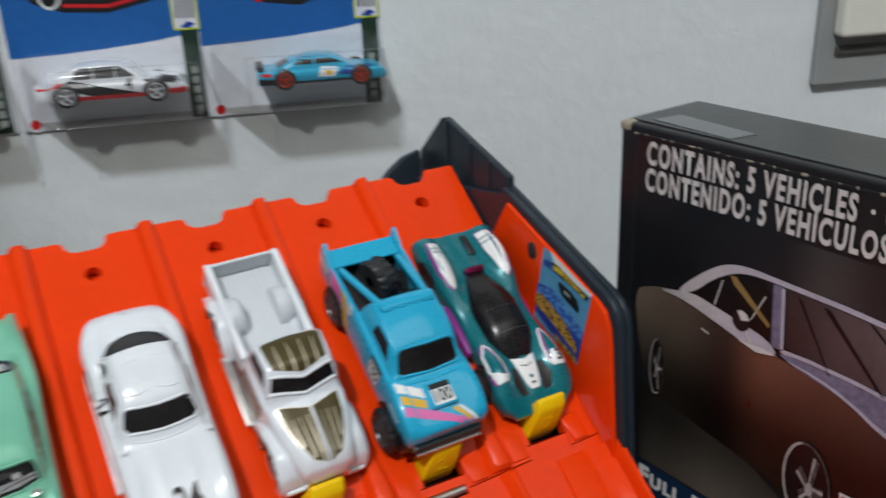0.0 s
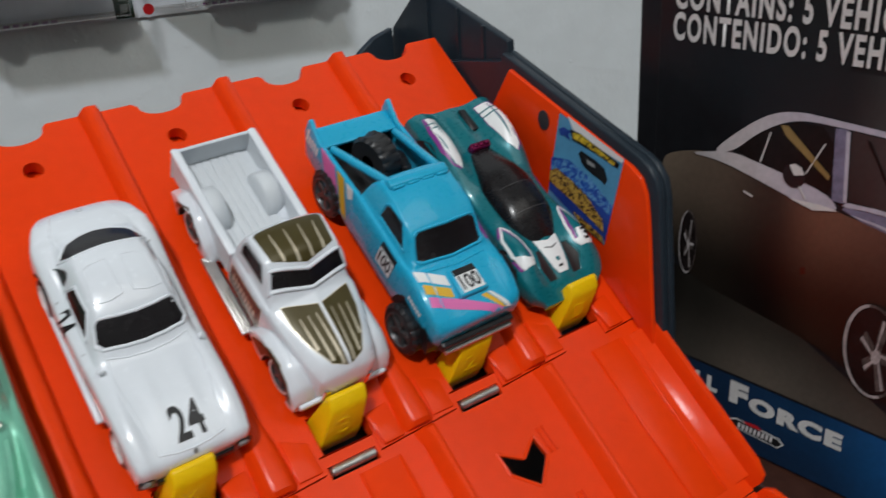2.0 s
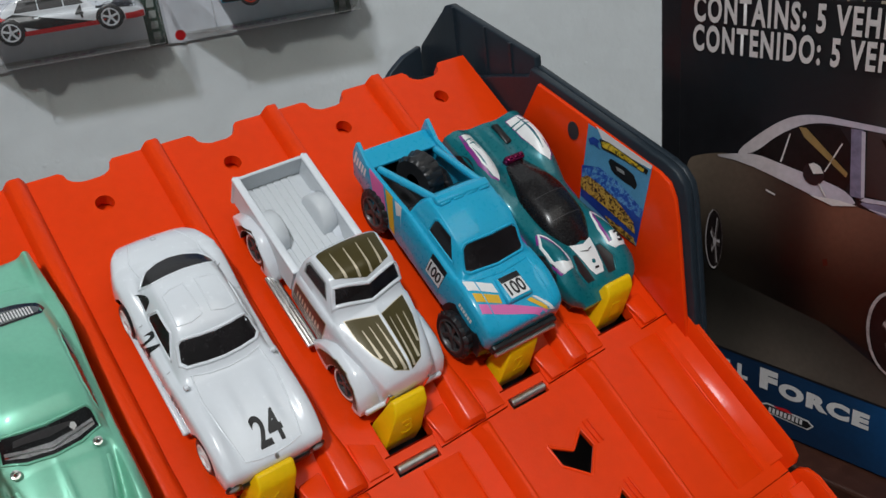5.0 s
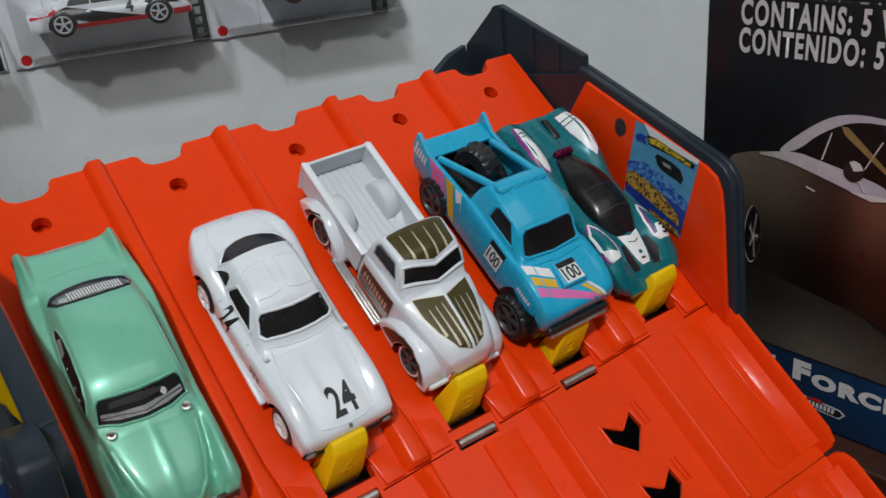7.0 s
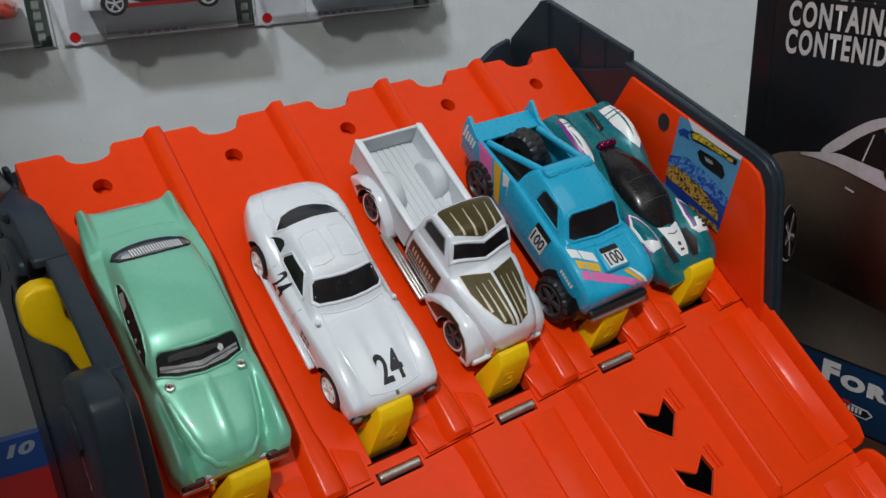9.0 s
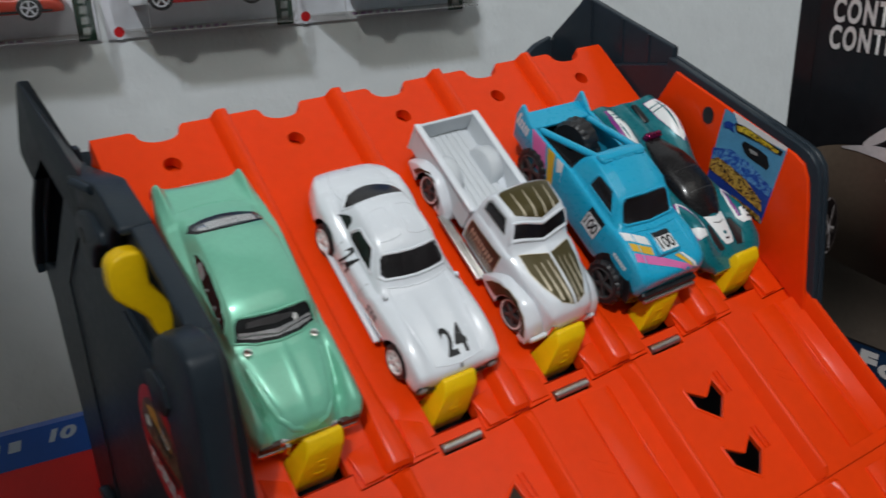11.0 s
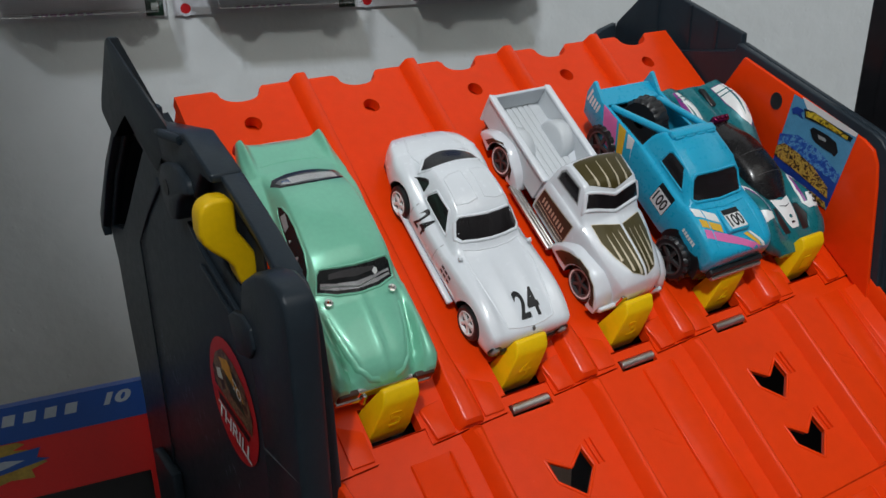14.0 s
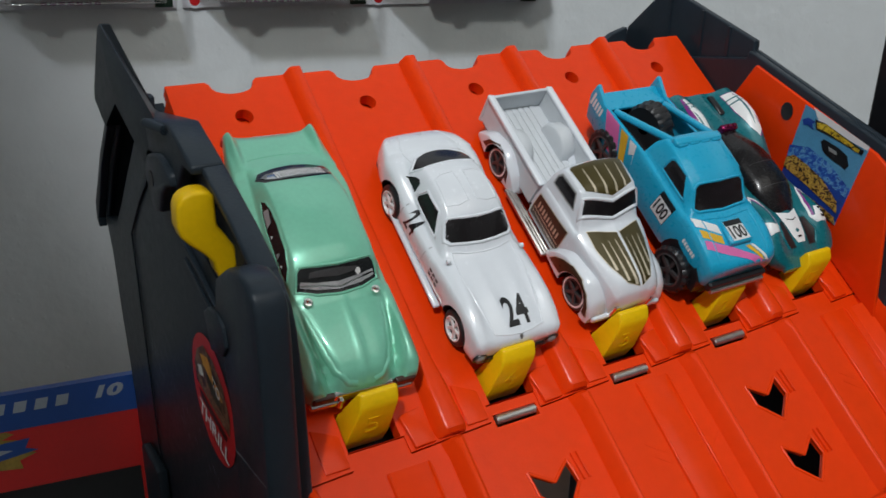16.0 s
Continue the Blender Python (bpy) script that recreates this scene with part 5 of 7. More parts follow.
def pickup():
    ob = car_at(0.0031, 0.0535, "white toy pickup truck with olive and gold striped panels", "toy_pickup", tilt=1.4)
    body, tree = shell(car_surface(0.0410,
        K((-0.0232, 0.0050), (-0.0212, 0.0078), (-0.014, 0.0102), (-0.002, 0.0122), (0.004, 0.0125), (0.0178, 0.0121)),
        K((-0.0232, 0.0125), (-0.0215, 0.0165), (-0.018, 0.0188), (-0.006, 0.0203), (0.0, 0.0208), (0.0178, 0.0205)),
        K((-0.0232, 0.0112), (-0.0210, 0.0146), (-0.010, 0.0170), (0.001, 0.0186), (0.0178, 0.0182)),
        K((-0.0232, 0.0055), (0.0178, 0.0045)),
        K((-0.0010, 0), (0.0020, 0.0030), (0.0052, 0.0066), (0.0080, 0.0080), (0.0148, 0.0082), (0.0168, 0.0070), (0.0178, 0.0045)),
        K((-0.0010, 0.0113), (0.0178, 0.0116)), K((-0.0010, 0.0106), (0.0055, 0.0098), (0.0178, 0.0100)), power=4, lumps=((0.0, -0.012, 0.0022, 0.02, 0.0006),), shift=-0.0027), WHITE, ob, "cab")
    body.matrix_basis = Matrix.Translation((0, -0.0160, 0))

    def lay(name, outline, material, axis="z", side=1, off=0.00012, label="", bm=None):
        d = decal(name, bm or flat(outline), tree, material, ob, axis, side, off=off, label=label)
        d.matrix_basis = Matrix.Translation((0, -0.0160, 0))
        return d

    v_ws = [(-0.0100, 0.0026), (0, 0.0003), (0.0100, 0.0026), (0.0092, 0.0054), (0, 0.0031), (-0.0092, 0.0054)]
    lay("windshield", v_ws, GLASS)
    fr = ridge("windshield_frame", [(a * 1.06, b + (0.0003 if b > 0.003 else -0.0004)) for a, b in v_ws], tree, WHITE, ob, 0.0005, 0.0006, closed=True)
    fr.matrix_basis = Matrix.Translation((0, -0.0160, 0))
    lay("roof_panel", [(-0.0084, 0.0072), (-0.0045, 0.0058), (0, 0.0045), (0.0045, 0.0058), (0.0084, 0.0072), (0.0092, 0.0152), (0.0084, 0.0158), (0, 0.0161), (-0.0084, 0.0158), (-0.0092, 0.0152)], OLIVE, label="olive roof panel")
    for x in (-0.0054, -0.0018, 0.0018, 0.0054):
        lay("gold_line", [(x - 0.00042, 0.0046 + abs(x) * 0.3), (x + 0.00042, 0.0046 + abs(x) * 0.3), (x * 1.1 + 0.0001, 0.0140), (x * 1.1 - 0.0001, 0.0140)], GOLD, off=0.0002)
    for side in (-1, 1):
        hood = [(side * 0.0005, -0.0043), (side * 0.0092, -0.0016), (side * 0.0088, -0.0075), (side * 0.0071, -0.0130), (side * 0.0042, -0.0188), (side * 0.0005, -0.0205)]
        rim = [(side * 0.0004, -0.0041), (side * 0.0094, -0.0013), (side * 0.0090, -0.0076), (side * 0.0073, -0.0132), (side * 0.0043, -0.0190), (side * 0.0004, -0.0207)]
        lay("gold_edge", rim, GOLD, off=0.00008)
        lay("hood_panel", hood, OLIVE, off=0.00016, label="olive hood panel")
        for x, y1 in ((0.0014, -0.0200), (0.0036, -0.0186), (0.0058, -0.0148)):
            lay("gold_line", [(side * (x - 0.00042), y1), (side * (x + 0.00042), y1), (side * (x + 0.0008), -0.0060), (side * (x + 0.0006), -0.0060)], GOLD, off=0.00026)
        lay("side_window", [(0.0056, 0.0222), (0.0154, 0.0216), (0.0158, 0.0238), (0.0150, 0.0252), (0.0082, 0.0258)], GLASS, "x", side)
        lay("window_line", [(0.0050, 0.0217), (0.0160, 0.0210), (0.0164, 0.0240), (0.0154, 0.0258), (0.0080, 0.0263)], GREYPLATE, "x", side, off=0.00006)
        lay("gold_edge", [(0.0008, 0.0066), (0.0172, 0.0058), (0.0170, 0.0150), (0.0012, 0.0168)], GOLD, "x", side, off=0.00008)
        lay("door_panel", [(0.0011, 0.0069), (0.0169, 0.0061), (0.0167, 0.0147), (0.0015, 0.0165)], BROWNPANEL, "x", side, off=0.00016, label="brown door panel")
        for k in range(9):
            y = 0.0032 + k * 0.0014
            lay("print_bar", [(y, 0.0108), (y + 0.0007, 0.0108), (y + 0.0008, 0.0132), (y + 0.0001, 0.0132)], GOLD, "x", side, off=0.00024)
        for z in (0.0080, 0.0096):
            lay("gold_line", [(0.0018, z), (0.0165, z), (0.0165, z + 0.0003), (0.0018, z + 0.0003)], GOLD, "x", side, off=0.00024)
        # front fender and its arch
        fm = Matrix.Translation((side * 0.0107, -0.0254, 0))
        fbm = car_surface(0.0246, K((-0.0123, 0.0028), (-0.0100, 0.0036), (0.004, 0.0037), (0.0123, 0.0028)), K((-0.0123, 0.0080), (-0.0100, 0.0120), (-0.0040, 0.0150), (0.0040, 0.0150), (0.0090, 0.0112), (0.0123, 0.0062)),
                          K((-0.0123, 0.0070), (-0.0098, 0.0106), (-0.0035, 0.0132), (0.0040, 0.0130), (0.0090, 0.0096), (0.0123, 0.0054)), K((-0.0123, 0.0040), (-0.005, 0.0045), (0.0123, 0.0040)), K((-1, 0), (1, 0)), K((-1, 0.003), (1, 0.003)), K((-1, 0.002), (1, 0.002)), power=2.2, ny=30)
        ftree = bvh_of(fbm)
        fender = part("front_fender", fbm, WHITE, ob, smooth=60, m=fm)
        arch = [(-0.0028 + 0.0066 * math.cos(q), 0.0058 + 0.0066 * math.sin(q)) for q in np.linspace(0.12, math.pi - 0.12, 15)]
        lip = [(-0.0114, 0.0062), (-0.0100, 0.0094), (-0.0072, 0.0122), (-0.0030, 0.0136), (0.0016, 0.0134), (0.0052, 0.0116), (0.0082, 0.0086), (0.0098, 0.0056)]
        cut_wells(fender, 0.0, (-0.0028, 0.0058, 0.0063))
        for nm, grow, mt, off in (("gold_edge", 0.00016, GOLD, 0.00008), ("fender_panel", 0.0, BROWNPANEL, 0.00016)):
            d = decal(nm, flat([(u + grow * (1 if u > 0 else -1), v + grow) for u, v in lip] + [(u, v) for u, v in arch]), ftree, mt, ob, "x", side, off=off)
            d.matrix_basis = fm
        # rear fender
        rm = Matrix.Translation((side * 0.0114, 0.0205, 0))
        rbm = car_surface(0.0240, K((-0.0120, 0.0018), (-0.0085, 0.0030), (0.003, 0.0034), (0.0120, 0.0020)), K((-0.0120, 0.0050), (-0.0085, 0.0098), (-0.0010, 0.0128), (0.0060, 0.0112), (0.0120, 0.0058)),
                          K((-0.0120, 0.0046), (-0.0085, 0.0086), (-0.0010, 0.0112), (0.0060, 0.0098), (0.0120, 0.0052)), K((-0.0120, 0.0038), (0.0120, 0.0038)), K((-1, 0), (1, 0)), K((-1, 0.0016), (1, 0.0016)), K((-1, 0.001), (1, 0.001)), power=2.2, ny=30)
        rtree = bvh_of(rbm)
        rear = part("rear_fender", rbm, WHITE, ob, smooth=60, m=rm)
        cut_wells(rear, 0.0, (-0.0006, 0.0056, 0.0060))
        arch = [(-0.0006 + 0.0062 * math.cos(q), 0.0056 + 0.0062 * math.sin(q)) for q in np.linspace(0.1, math.pi - 0.1, 15)]
        lip = [(-0.0084, 0.0050), (-0.0070, 0.0090), (-0.0030, 0.0114), (0.0016, 0.0118), (0.0056, 0.0098), (0.0082, 0.0056)]
        d = decal("fender_panel", flat(lip + arch), rtree, BROWNPANEL, ob, "x", side, off=0.00014)
        d.matrix_basis = rm
        part("running_board", box(*sorted((side * 0.0118, side * 0.0152)), -0.0138, 0.0108, 0.0034, 0.0046, 0.0004), STEEL, ob, "dull metal running board", smooth=60)
        for k in range(3):
            x = side * (0.0126 + k * 0.0009)
            part("tread_line", box(x - 0.00015, x + 0.00015, -0.0132, 0.0103, 0.0046, 0.0049), CHROME, ob)
        part("bed_side", box(*sorted((side * 0.0103, side * 0.0115)), 0.0032, 0.0370, 0.0065, 0.0152, 0.0003), GREYBED, ob)
        part("bed_rail", box(*sorted((side * 0.0100, side * 0.0123)), 0.0026, 0.0376, 0.0152, 0.0166, 0.0004), WHITE, ob, smooth=60)
        hump = lathe([(-0.0027, 0.0001), (-0.0027, 0.0060), (-0.0020, 0.0068), (0.0020, 0.0068), (0.0027, 0.0060), (0.0027, 0.0001)], 32)
        part("wheel_hump", hump, GREYBED, ob, smooth=50, m=Matrix.Translation((side * 0.0080, 0.0205, 0.0088)))
        part("post", rod((side * 0.0112, 0.0366, 0.006), (side * 0.0112, 0.0375, 0.0160), 0.0007, 8), GREYBED, ob)
    part("bed_floor", box(-0.0105, 0.0105, 0.0030, 0.0370, 0.0076, 0.0088, 0.0), GREYBED, ob)
    for k in range(7):
        x = -0.0069 + k * 0.0023
        part("floor_slat", box(x - 0.0009, x + 0.0009, 0.0040, 0.0368, 0.0088, 0.0092, 0.0002), GREYBED, ob)
    part("tailgate", box(-0.0108, 0.0108, 0.0366, 0.0377, 0.0068, 0.0160, 0.0003), GREYBED, ob)
    part("bed_front", box(-0.0108, 0.0108, 0.0026, 0.0036, 0.0068, 0.0158, 0.0003), GREYBED, ob)
    part("chassis", box(-0.0085, 0.0085, -0.036, 0.038, 0.0022, 0.0078, 0.0006), BLACKINK, ob)
    part("grille", box(-0.0068, 0.0068, -0.0392, -0.0372, 0.0060, 0.0118, 0.0008), CHROME, ob, "chrome grille")
    part("bumper", box(-0.0125, 0.0125, -0.0388, -0.0374, 0.0050, 0.0074, 0.0006), WHITE, ob, smooth=50)
    for side in (-1, 1):
        wheel(ob, side * 0.0110, -0.0282, 0.0058, 0.0038, DARKHUB, side, True)
        wheel(ob, side * 0.0117, 0.0200, 0.0054, 0.0034, DARKHUB, side, True)
    return ob


def race_truck():
    ob = car_at(0.0416, 0.0575, "sky blue toy desert race truck with spare tyre in its bed", "toy_truck", tilt=0.7)
    m = Matrix.Translation((0, -0.0150, 0))
    body, tree = shell(car_surface(0.0442,
        K((-0.0207, 0.0122), (-0.0193, 0.0136), (-0.012, 0.0144), (0.0, 0.0140), (0.0235, 0.0140)),
        K((-0.0207, 0.0188), (-0.0201, 0.0201), (-0.0182, 0.0209), (-0.004, 0.0232), (0.0235, 0.0234)),
        K((-0.0207, 0.0168), (-0.0178, 0.0196), (-0.004, 0.0216), (0.0235, 0.0218)),
        K((-0.0207, 0.0120), (-0.016, 0.0118), (-0.006, 0.0110), (0.0, 0.0070), (0.0235, 0.0070)),
        K((-0.0030, 0), (0.0006, 0.0024), (0.0046, 0.0058), (0.0085, 0.0068), (0.0170, 0.0074), (0.0212, 0.0070), (0.0235, 0.0040)),
        K((-0.0030, 0.0126), (0.0235, 0.0126)), K((-0.0030, 0.0116), (0.005, 0.0102), (0.0235, 0.0100)), power=4.5,
        lumps=((0.0128, -0.0115, 0.0030, 0.0090, 0.0010),), shift=0.0014), SKY, ob, "cab")
    body.matrix_basis = m

    def lay(name, outline, material, axis="z", side=1, off=0.00012, label="", bm=None):
        d = decal(name, bm or flat(outline), tree, material, ob, axis, side, off=off, label=label)
        d.matrix_basis = m
        return d

    pane = [(-0.0103, -0.0008), (-0.0092, -0.0016), (0, -0.0023), (0.0090, -0.0016), (0.0100, -0.0008), (0.0094, 0.0036), (0.0082, 0.0043), (0, 0.0039), (-0.0082, 0.0043), (-0.0094, 0.0036)]
    lay("windshield", pane, GLASS)
    fr = ridge("windshield_frame", [(a * 1.05, b + (0.0004 if b > 0.002 else -0.0004)) for a, b in pane], tree, SKY, ob, 0.0005, 0.0005, closed=True)
    fr.matrix_basis = m
    fr = ridge("hood_crease", [(-0.0100, -0.0185), (-0.0097, -0.0044), (0, -0.0054), (0.0097, -0.0044), (0.0100, -0.0185)], tree, SKY, ob, 0.0003, 0.0003)
    fr.matrix_basis = m
    # stripes that run aslant over the hood
    lay("hood_stripe", [(-0.0127, -0.0028), (-0.0053, -0.0072), (-0.0051, -0.0103), (-0.0128, -0.0061)], WHITEINK, label="white stripe")
    lay("hood_stripe", [(-0.0124, -0.0073), (-0.0054, -0.0108), (-0.0057, -0.0134), (-0.0127, -0.0100)], AMBER, label="amber stripe")
    lay("hood_stripe", [(-0.0126, -0.0109), (-0.0042, -0.0143), (0.0056, -0.0194), (0.0070, -0.0202), (0.0049, -0.0209), (-0.0058, -0.0167), (-0.0130, -0.0136)], PINK, label="pink stripe")
    lay("hood_stripe", [(0.0040, -0.0150), (0.0052, -0.0154), (0.0096, -0.0204), (0.0080, -0.0203)], WHITEINK)
    lay("hood_stripe", [(0.0018, -0.0154), (0.0036, -0.0152), (0.0078, -0.0203), (0.0060, -0.0198)], AMBER)
    scoop = part("hood_scoop", prism([(-0.0046, -0.0146), (0.0044, -0.0146), (0.0040, -0.0060), (-0.0042, -0.0060)], 0.0205, 0.0236, bevel=0.0006), SKY, ob, smooth=50, m=m)
    part("number_plate_panel", box(-0.0033, 0.0035, -0.0139, -0.0070, 0.0236, 0.02375), WHITEINK, ob, m=m)
    part("number_plate_band", box(-0.0033, 0.0035, -0.0088, -0.0070, 0.02376, 0.02386), BLACKINK, ob, m=m)
    num = moved(lettering("100", 0.0042, 0.0058, 0.02), 0.0001, -0.0114)
    num.transform(Matrix.Translation((0, 0, 0.02388)))
    part("race_number", num, BLACKINK, ob, "black number 100", m=m)
    for side in (-1, 1):
        lay("side_window", [(0.0034, 0.0240), (0.0148, 0.0240), (0.0150, 0.0276), (0.0140, 0.0284), (0.0082, 0.0284)], GLASS, "x", side)
        fr = ridge("window_frame", [(0.0028, 0.0236), (0.0153, 0.0236), (0.0155, 0.0278), (0.0144, 0.0288), (0.0080, 0.0288)], tree, SKY, ob, 0.0004, 0.0004, "x", side, True)
        fr.matrix_basis = m
        lay("door_plate", [(0.0020, 0.0124), (0.0092, 0.0124), (0.0092, 0.0208), (0.0020, 0.0208)], BLACKINK, "x", side, off=0.00008)
        lay("door_plate", [(0.0022, 0.0126), (0.0090, 0.0126), (0.0090, 0.0188), (0.0022, 0.0188)], WHITEINK, "x", side, off=0.00016)
        b = moved(lettering("100", 0.0046, 0.0056, 0.02), 0.0056, 0.0157, 0, side)
        lay("race_number", None, BLACKINK, "x", side, 0.00024, "black number 100", b)
        for k in range(6):
            lay("print_bar", [(-0.0128 + k * 0.0011, 0.0165), (-0.0120 + k * 0.0011, 0.0165), (-0.0120 + k * 0.0011, 0.0180), (-0.0128 + k * 0.0011, 0.0180)], WHITEINK, "x", side)
        # bed side with its raised rear corner
        wall = prism([(0.0060, 0.0070), (0.0340, 0.0090), (0.0372, 0.0160), (0.0370, 0.0210), (0.0362, 0.0210), (0.0300, 0.0186), (0.0060, 0.0216)], *sorted((side * 0.0120, side * 0.0135)), axis="x", bevel=0.0004)
        wtree = bvh_of(wall)
        part("bed_side", wall, SKY, ob, smooth=40)
        for outline, mt in (([(0.0208, 0.0196), (0.0284, 0.0187), (0.0212, 0.0092), (0.0134, 0.0088)], PINK), ([(0.0158, 0.0202), (0.0196, 0.0196), (0.0128, 0.0090), (0.0098, 0.0086)], AMBER), ([(0.0112, 0.0208), (0.0146, 0.0202), (0.0120, 0.0160), (0.0104, 0.0176), (0.0082, 0.0130), (0.0098, 0.0168)], WHITEINK)):
            decal("side_stripe", flat(outline), wtree, mt, ob, "x", side)
        for k in range(5):
            decal("print_bar", flat([(0.0290 + k * 0.0014, 0.0140), (0.0299 + k * 0.0014, 0.0140), (0.0301 + k * 0.0014, 0.0172 + (0.0014 if k == 4 else 0)), (0.0292 + k * 0.0014, 0.0172 + (0.0014 if k == 4 else 0))]), wtree, WHITEINK, ob, "x", side)
        part("roll_bar", rod((side * 0.0104, 0.0270, 0.0182), (side * 0.0080, 0.0050, 0.0296), 0.0012, 10), SKY, ob, smooth=60)
        part("front_arch", prism([(a, b) for a, b in ngon(-0.0258, 0.0082, 0.0090, 24) if b > 0.0075], *sorted((side * 0.0100, side * 0.0142)), axis="x"), BLACKINK, ob)
        wheel(ob, side * 0.0140, -0.0256, 0.0075, 0.0060, DARKHUB, side, knobbly=True)
        wheel(ob, side * 0.0120, 0.0205, 0.0072, 0.0052, DARKHUB, side, knobbly=True)
    part("tailgate", box(-0.0122, 0.0122, 0.0345, 0.0357, 0.0090, 0.0178, 0.0004), SKY, ob)
    part("bed_floor", box(-0.0120, 0.0120, 0.0060, 0.0345, 0.0085, 0.0105), BLACKINK, ob)
    part("bed_ledge", box(-0.0120, 0.0120, 0.0285, 0.0350, 0.0165, 0.0178, 0.0004), SKY, ob)
    part("roof_spoiler", box(-0.0094, 0.0094, 0.0026, 0.0056, 0.0290, 0.0314, 0.0007, 3), SKY, ob, smooth=50)
    for k in range(4):
        part("roof_lamp", box(-0.0088 + k * 0.0046, -0.0050 + k * 0.0046, 0.0021, 0.0031, 0.0294, 0.0311, 0.0004), SKY, ob, smooth=50)
    spare = wheel(ob, 0.0, 0.0215, 0.0077, 0.0066, DARKHUB, 1, knobbly=True)
    spare.name = "spare_tyre"
    spare.matrix_basis = Matrix.Translation((0.0008, 0.0210, 0.0168)) @ Matrix.Rotation(radians(12), 4, "Z")
    part("cross_bar", rod((-0.0118, 0.0120, 0.0150), (0.0118, 0.0140, 0.0150), 0.0012, 10), RUBBER, ob, smooth=60)
    part("front_bumper", box(-0.0118, 0.0118, -0.0374, -0.0352, 0.0112, 0.0142, 0.0006), BLACKINK, ob)
    part("bumper_bar", rod((-0.0110, -0.0378, 0.0118), (0.0110, -0.0378, 0.0118), 0.0007, 8), STEEL, ob)
    part("chassis", box(-0.0105, 0.0105, -0.035, 0.034, 0.0060, 0.0118, 0.0006), BLACKINK, ob)
    return ob


def racer_teal():
    ob = car_at(0.0796, 0.0574, "teal low slung toy race car with dark bubble canopy", "toy_race_car", tilt=0.6)
    body, tree = shell(car_surface(0.0717,
        K((-0.0355, 0.0100), (-0.0325, 0.0135), (-0.026, 0.0150), (-0.012, 0.0138), (0.002, 0.0130), (0.016, 0.0154), (0.030, 0.0163), (0.0355, 0.0158)),
        K((-0.0362, 0.0070), (-0.031, 0.0092), (-0.018, 0.0112), (0.0, 0.0112), (0.02, 0.0098), (0.0355, 0.0090)),
        K((-0.0362, 0.0068), (-0.028, 0.0098), (-0.012, 0.0094), (0.004, 0.0086), (0.020, 0.0092), (0.0355, 0.0088)),
        K((-0.0362, 0.0046), (-0.02, 0.0036), (0.0355, 0.0034)),
        K((-1, 0), (1, 0)), K((-0.04, 0.004), (0.04, 0.004)), K((-0.04, 0.003), (0.04, 0.003)),
        lumps=((0.0112, -0.0205, 0.0034, 0.0100, 0.0040), (0.0118, 0.0230, 0.0038, 0.0130, 0.0056), (0.0, 0.024, 0.0030, 0.012, 0.0012), (0.0, -0.020, 0.0030, 0.012, 0.0008)), power=3.0, shift=-0.00035), TEAL, ob)
    canopy = bmesh.new()
    half, length = K((-0.0205, 0.0014), (-0.0165, 0.0054), (-0.0085, 0.0086), (0.002, 0.0087), (0.0105, 0.0064), (0.0165, 0.0042)), K((-0.0200, 0.0002), (-0.0150, 0.0028), (-0.005, 0.0060), (0.006, 0.0057), (0.0165, 0.0024))
    rings = []
    for i in range(31):
        y = -0.0200 + 0.0365 * i / 30
        rings.append([canopy.verts.new((half(y) * math.cos(a), y, 0.0100 - 0.03 * y + length(y) * max(0, math.sin(a)) ** 0.8)) for a in np.linspace(0, math.pi, 17)])
    for a, b in zip(rings[:-1], rings[1:]):
        for j in range(16):
            canopy.faces.new((a[j], a[j + 1], b[j + 1], b[j]))
    canopy.faces.new(rings[0])
    canopy.faces.new(rings[-1])
    bmesh.ops.recalc_face_normals(canopy, faces=canopy.faces)
    ctree = bvh_of(canopy)
    part("canopy", canopy, CANOPY, ob, "smoked dark canopy", smooth=60)
    for y in (-0.009, 0.0):
        decal("canopy_seam", flat([(-0.0060, y), (0.0060, y), (0.0060, y + 0.00018), (-0.0060, y + 0.00018)]), ctree, DARKHUB, ob)
    part("engine_cover", prism([(-0.0034, 0.0165), (0.0034, 0.0165), (0.0040, 0.0192), (-0.0040, 0.0192)], 0.0085, 0.0130, bevel=0.0008), DARKRED, ob, "plum coloured engine cover", smooth=50)
    for k in range(3):
        part("engine_bar", box(-0.0030 + k * 0.0021, -0.0014 + k * 0.0021, 0.0172, 0.0186, 0.0128, 0.0136, 0.0003), DARKRED, ob, smooth=50)
    part("rear_vent", prism([(0.0022, 0.0245), (0.0050, 0.0250), (0.0046, 0.0330), (0.0022, 0.0335)], 0.0078, 0.0107, bevel=0.0005), BLACKINK, ob, smooth=50)
    for side in (-1, 1):
        edge = [(side * 0.0079, 0.0325), (side * 0.0122, 0.0322), (side * 0.0132, 0.0265), (side * 0.0133, 0.0195), (side * 0.0122, 0.0140), (side * 0.0108, 0.0122), (side * 0.0092, 0.0160), (side * 0.0080, 0.0240)]
        decal("purple_edge", flat([(0.0106 * side + (a - 0.0106 * side) * 1.22 + side * 0.0004, 0.0224 + (b - 0.0224) * 1.03) for a, b in edge]), tree, PURPLE, ob, off=0.00008)
        decal("fender_flash", flat(edge), tree, WHITEINK, ob, off=0.00018, label="white fender flash")
        for y in (0.0296, 0.0276):
            decal("pinstripe", flat([(side * 0.0076, y), (side * 0.0134, y), (side * 0.0134, y - 0.0005), (side * 0.0076, y - 0.0005)]), tree, TEAL, ob, off=0.00026)
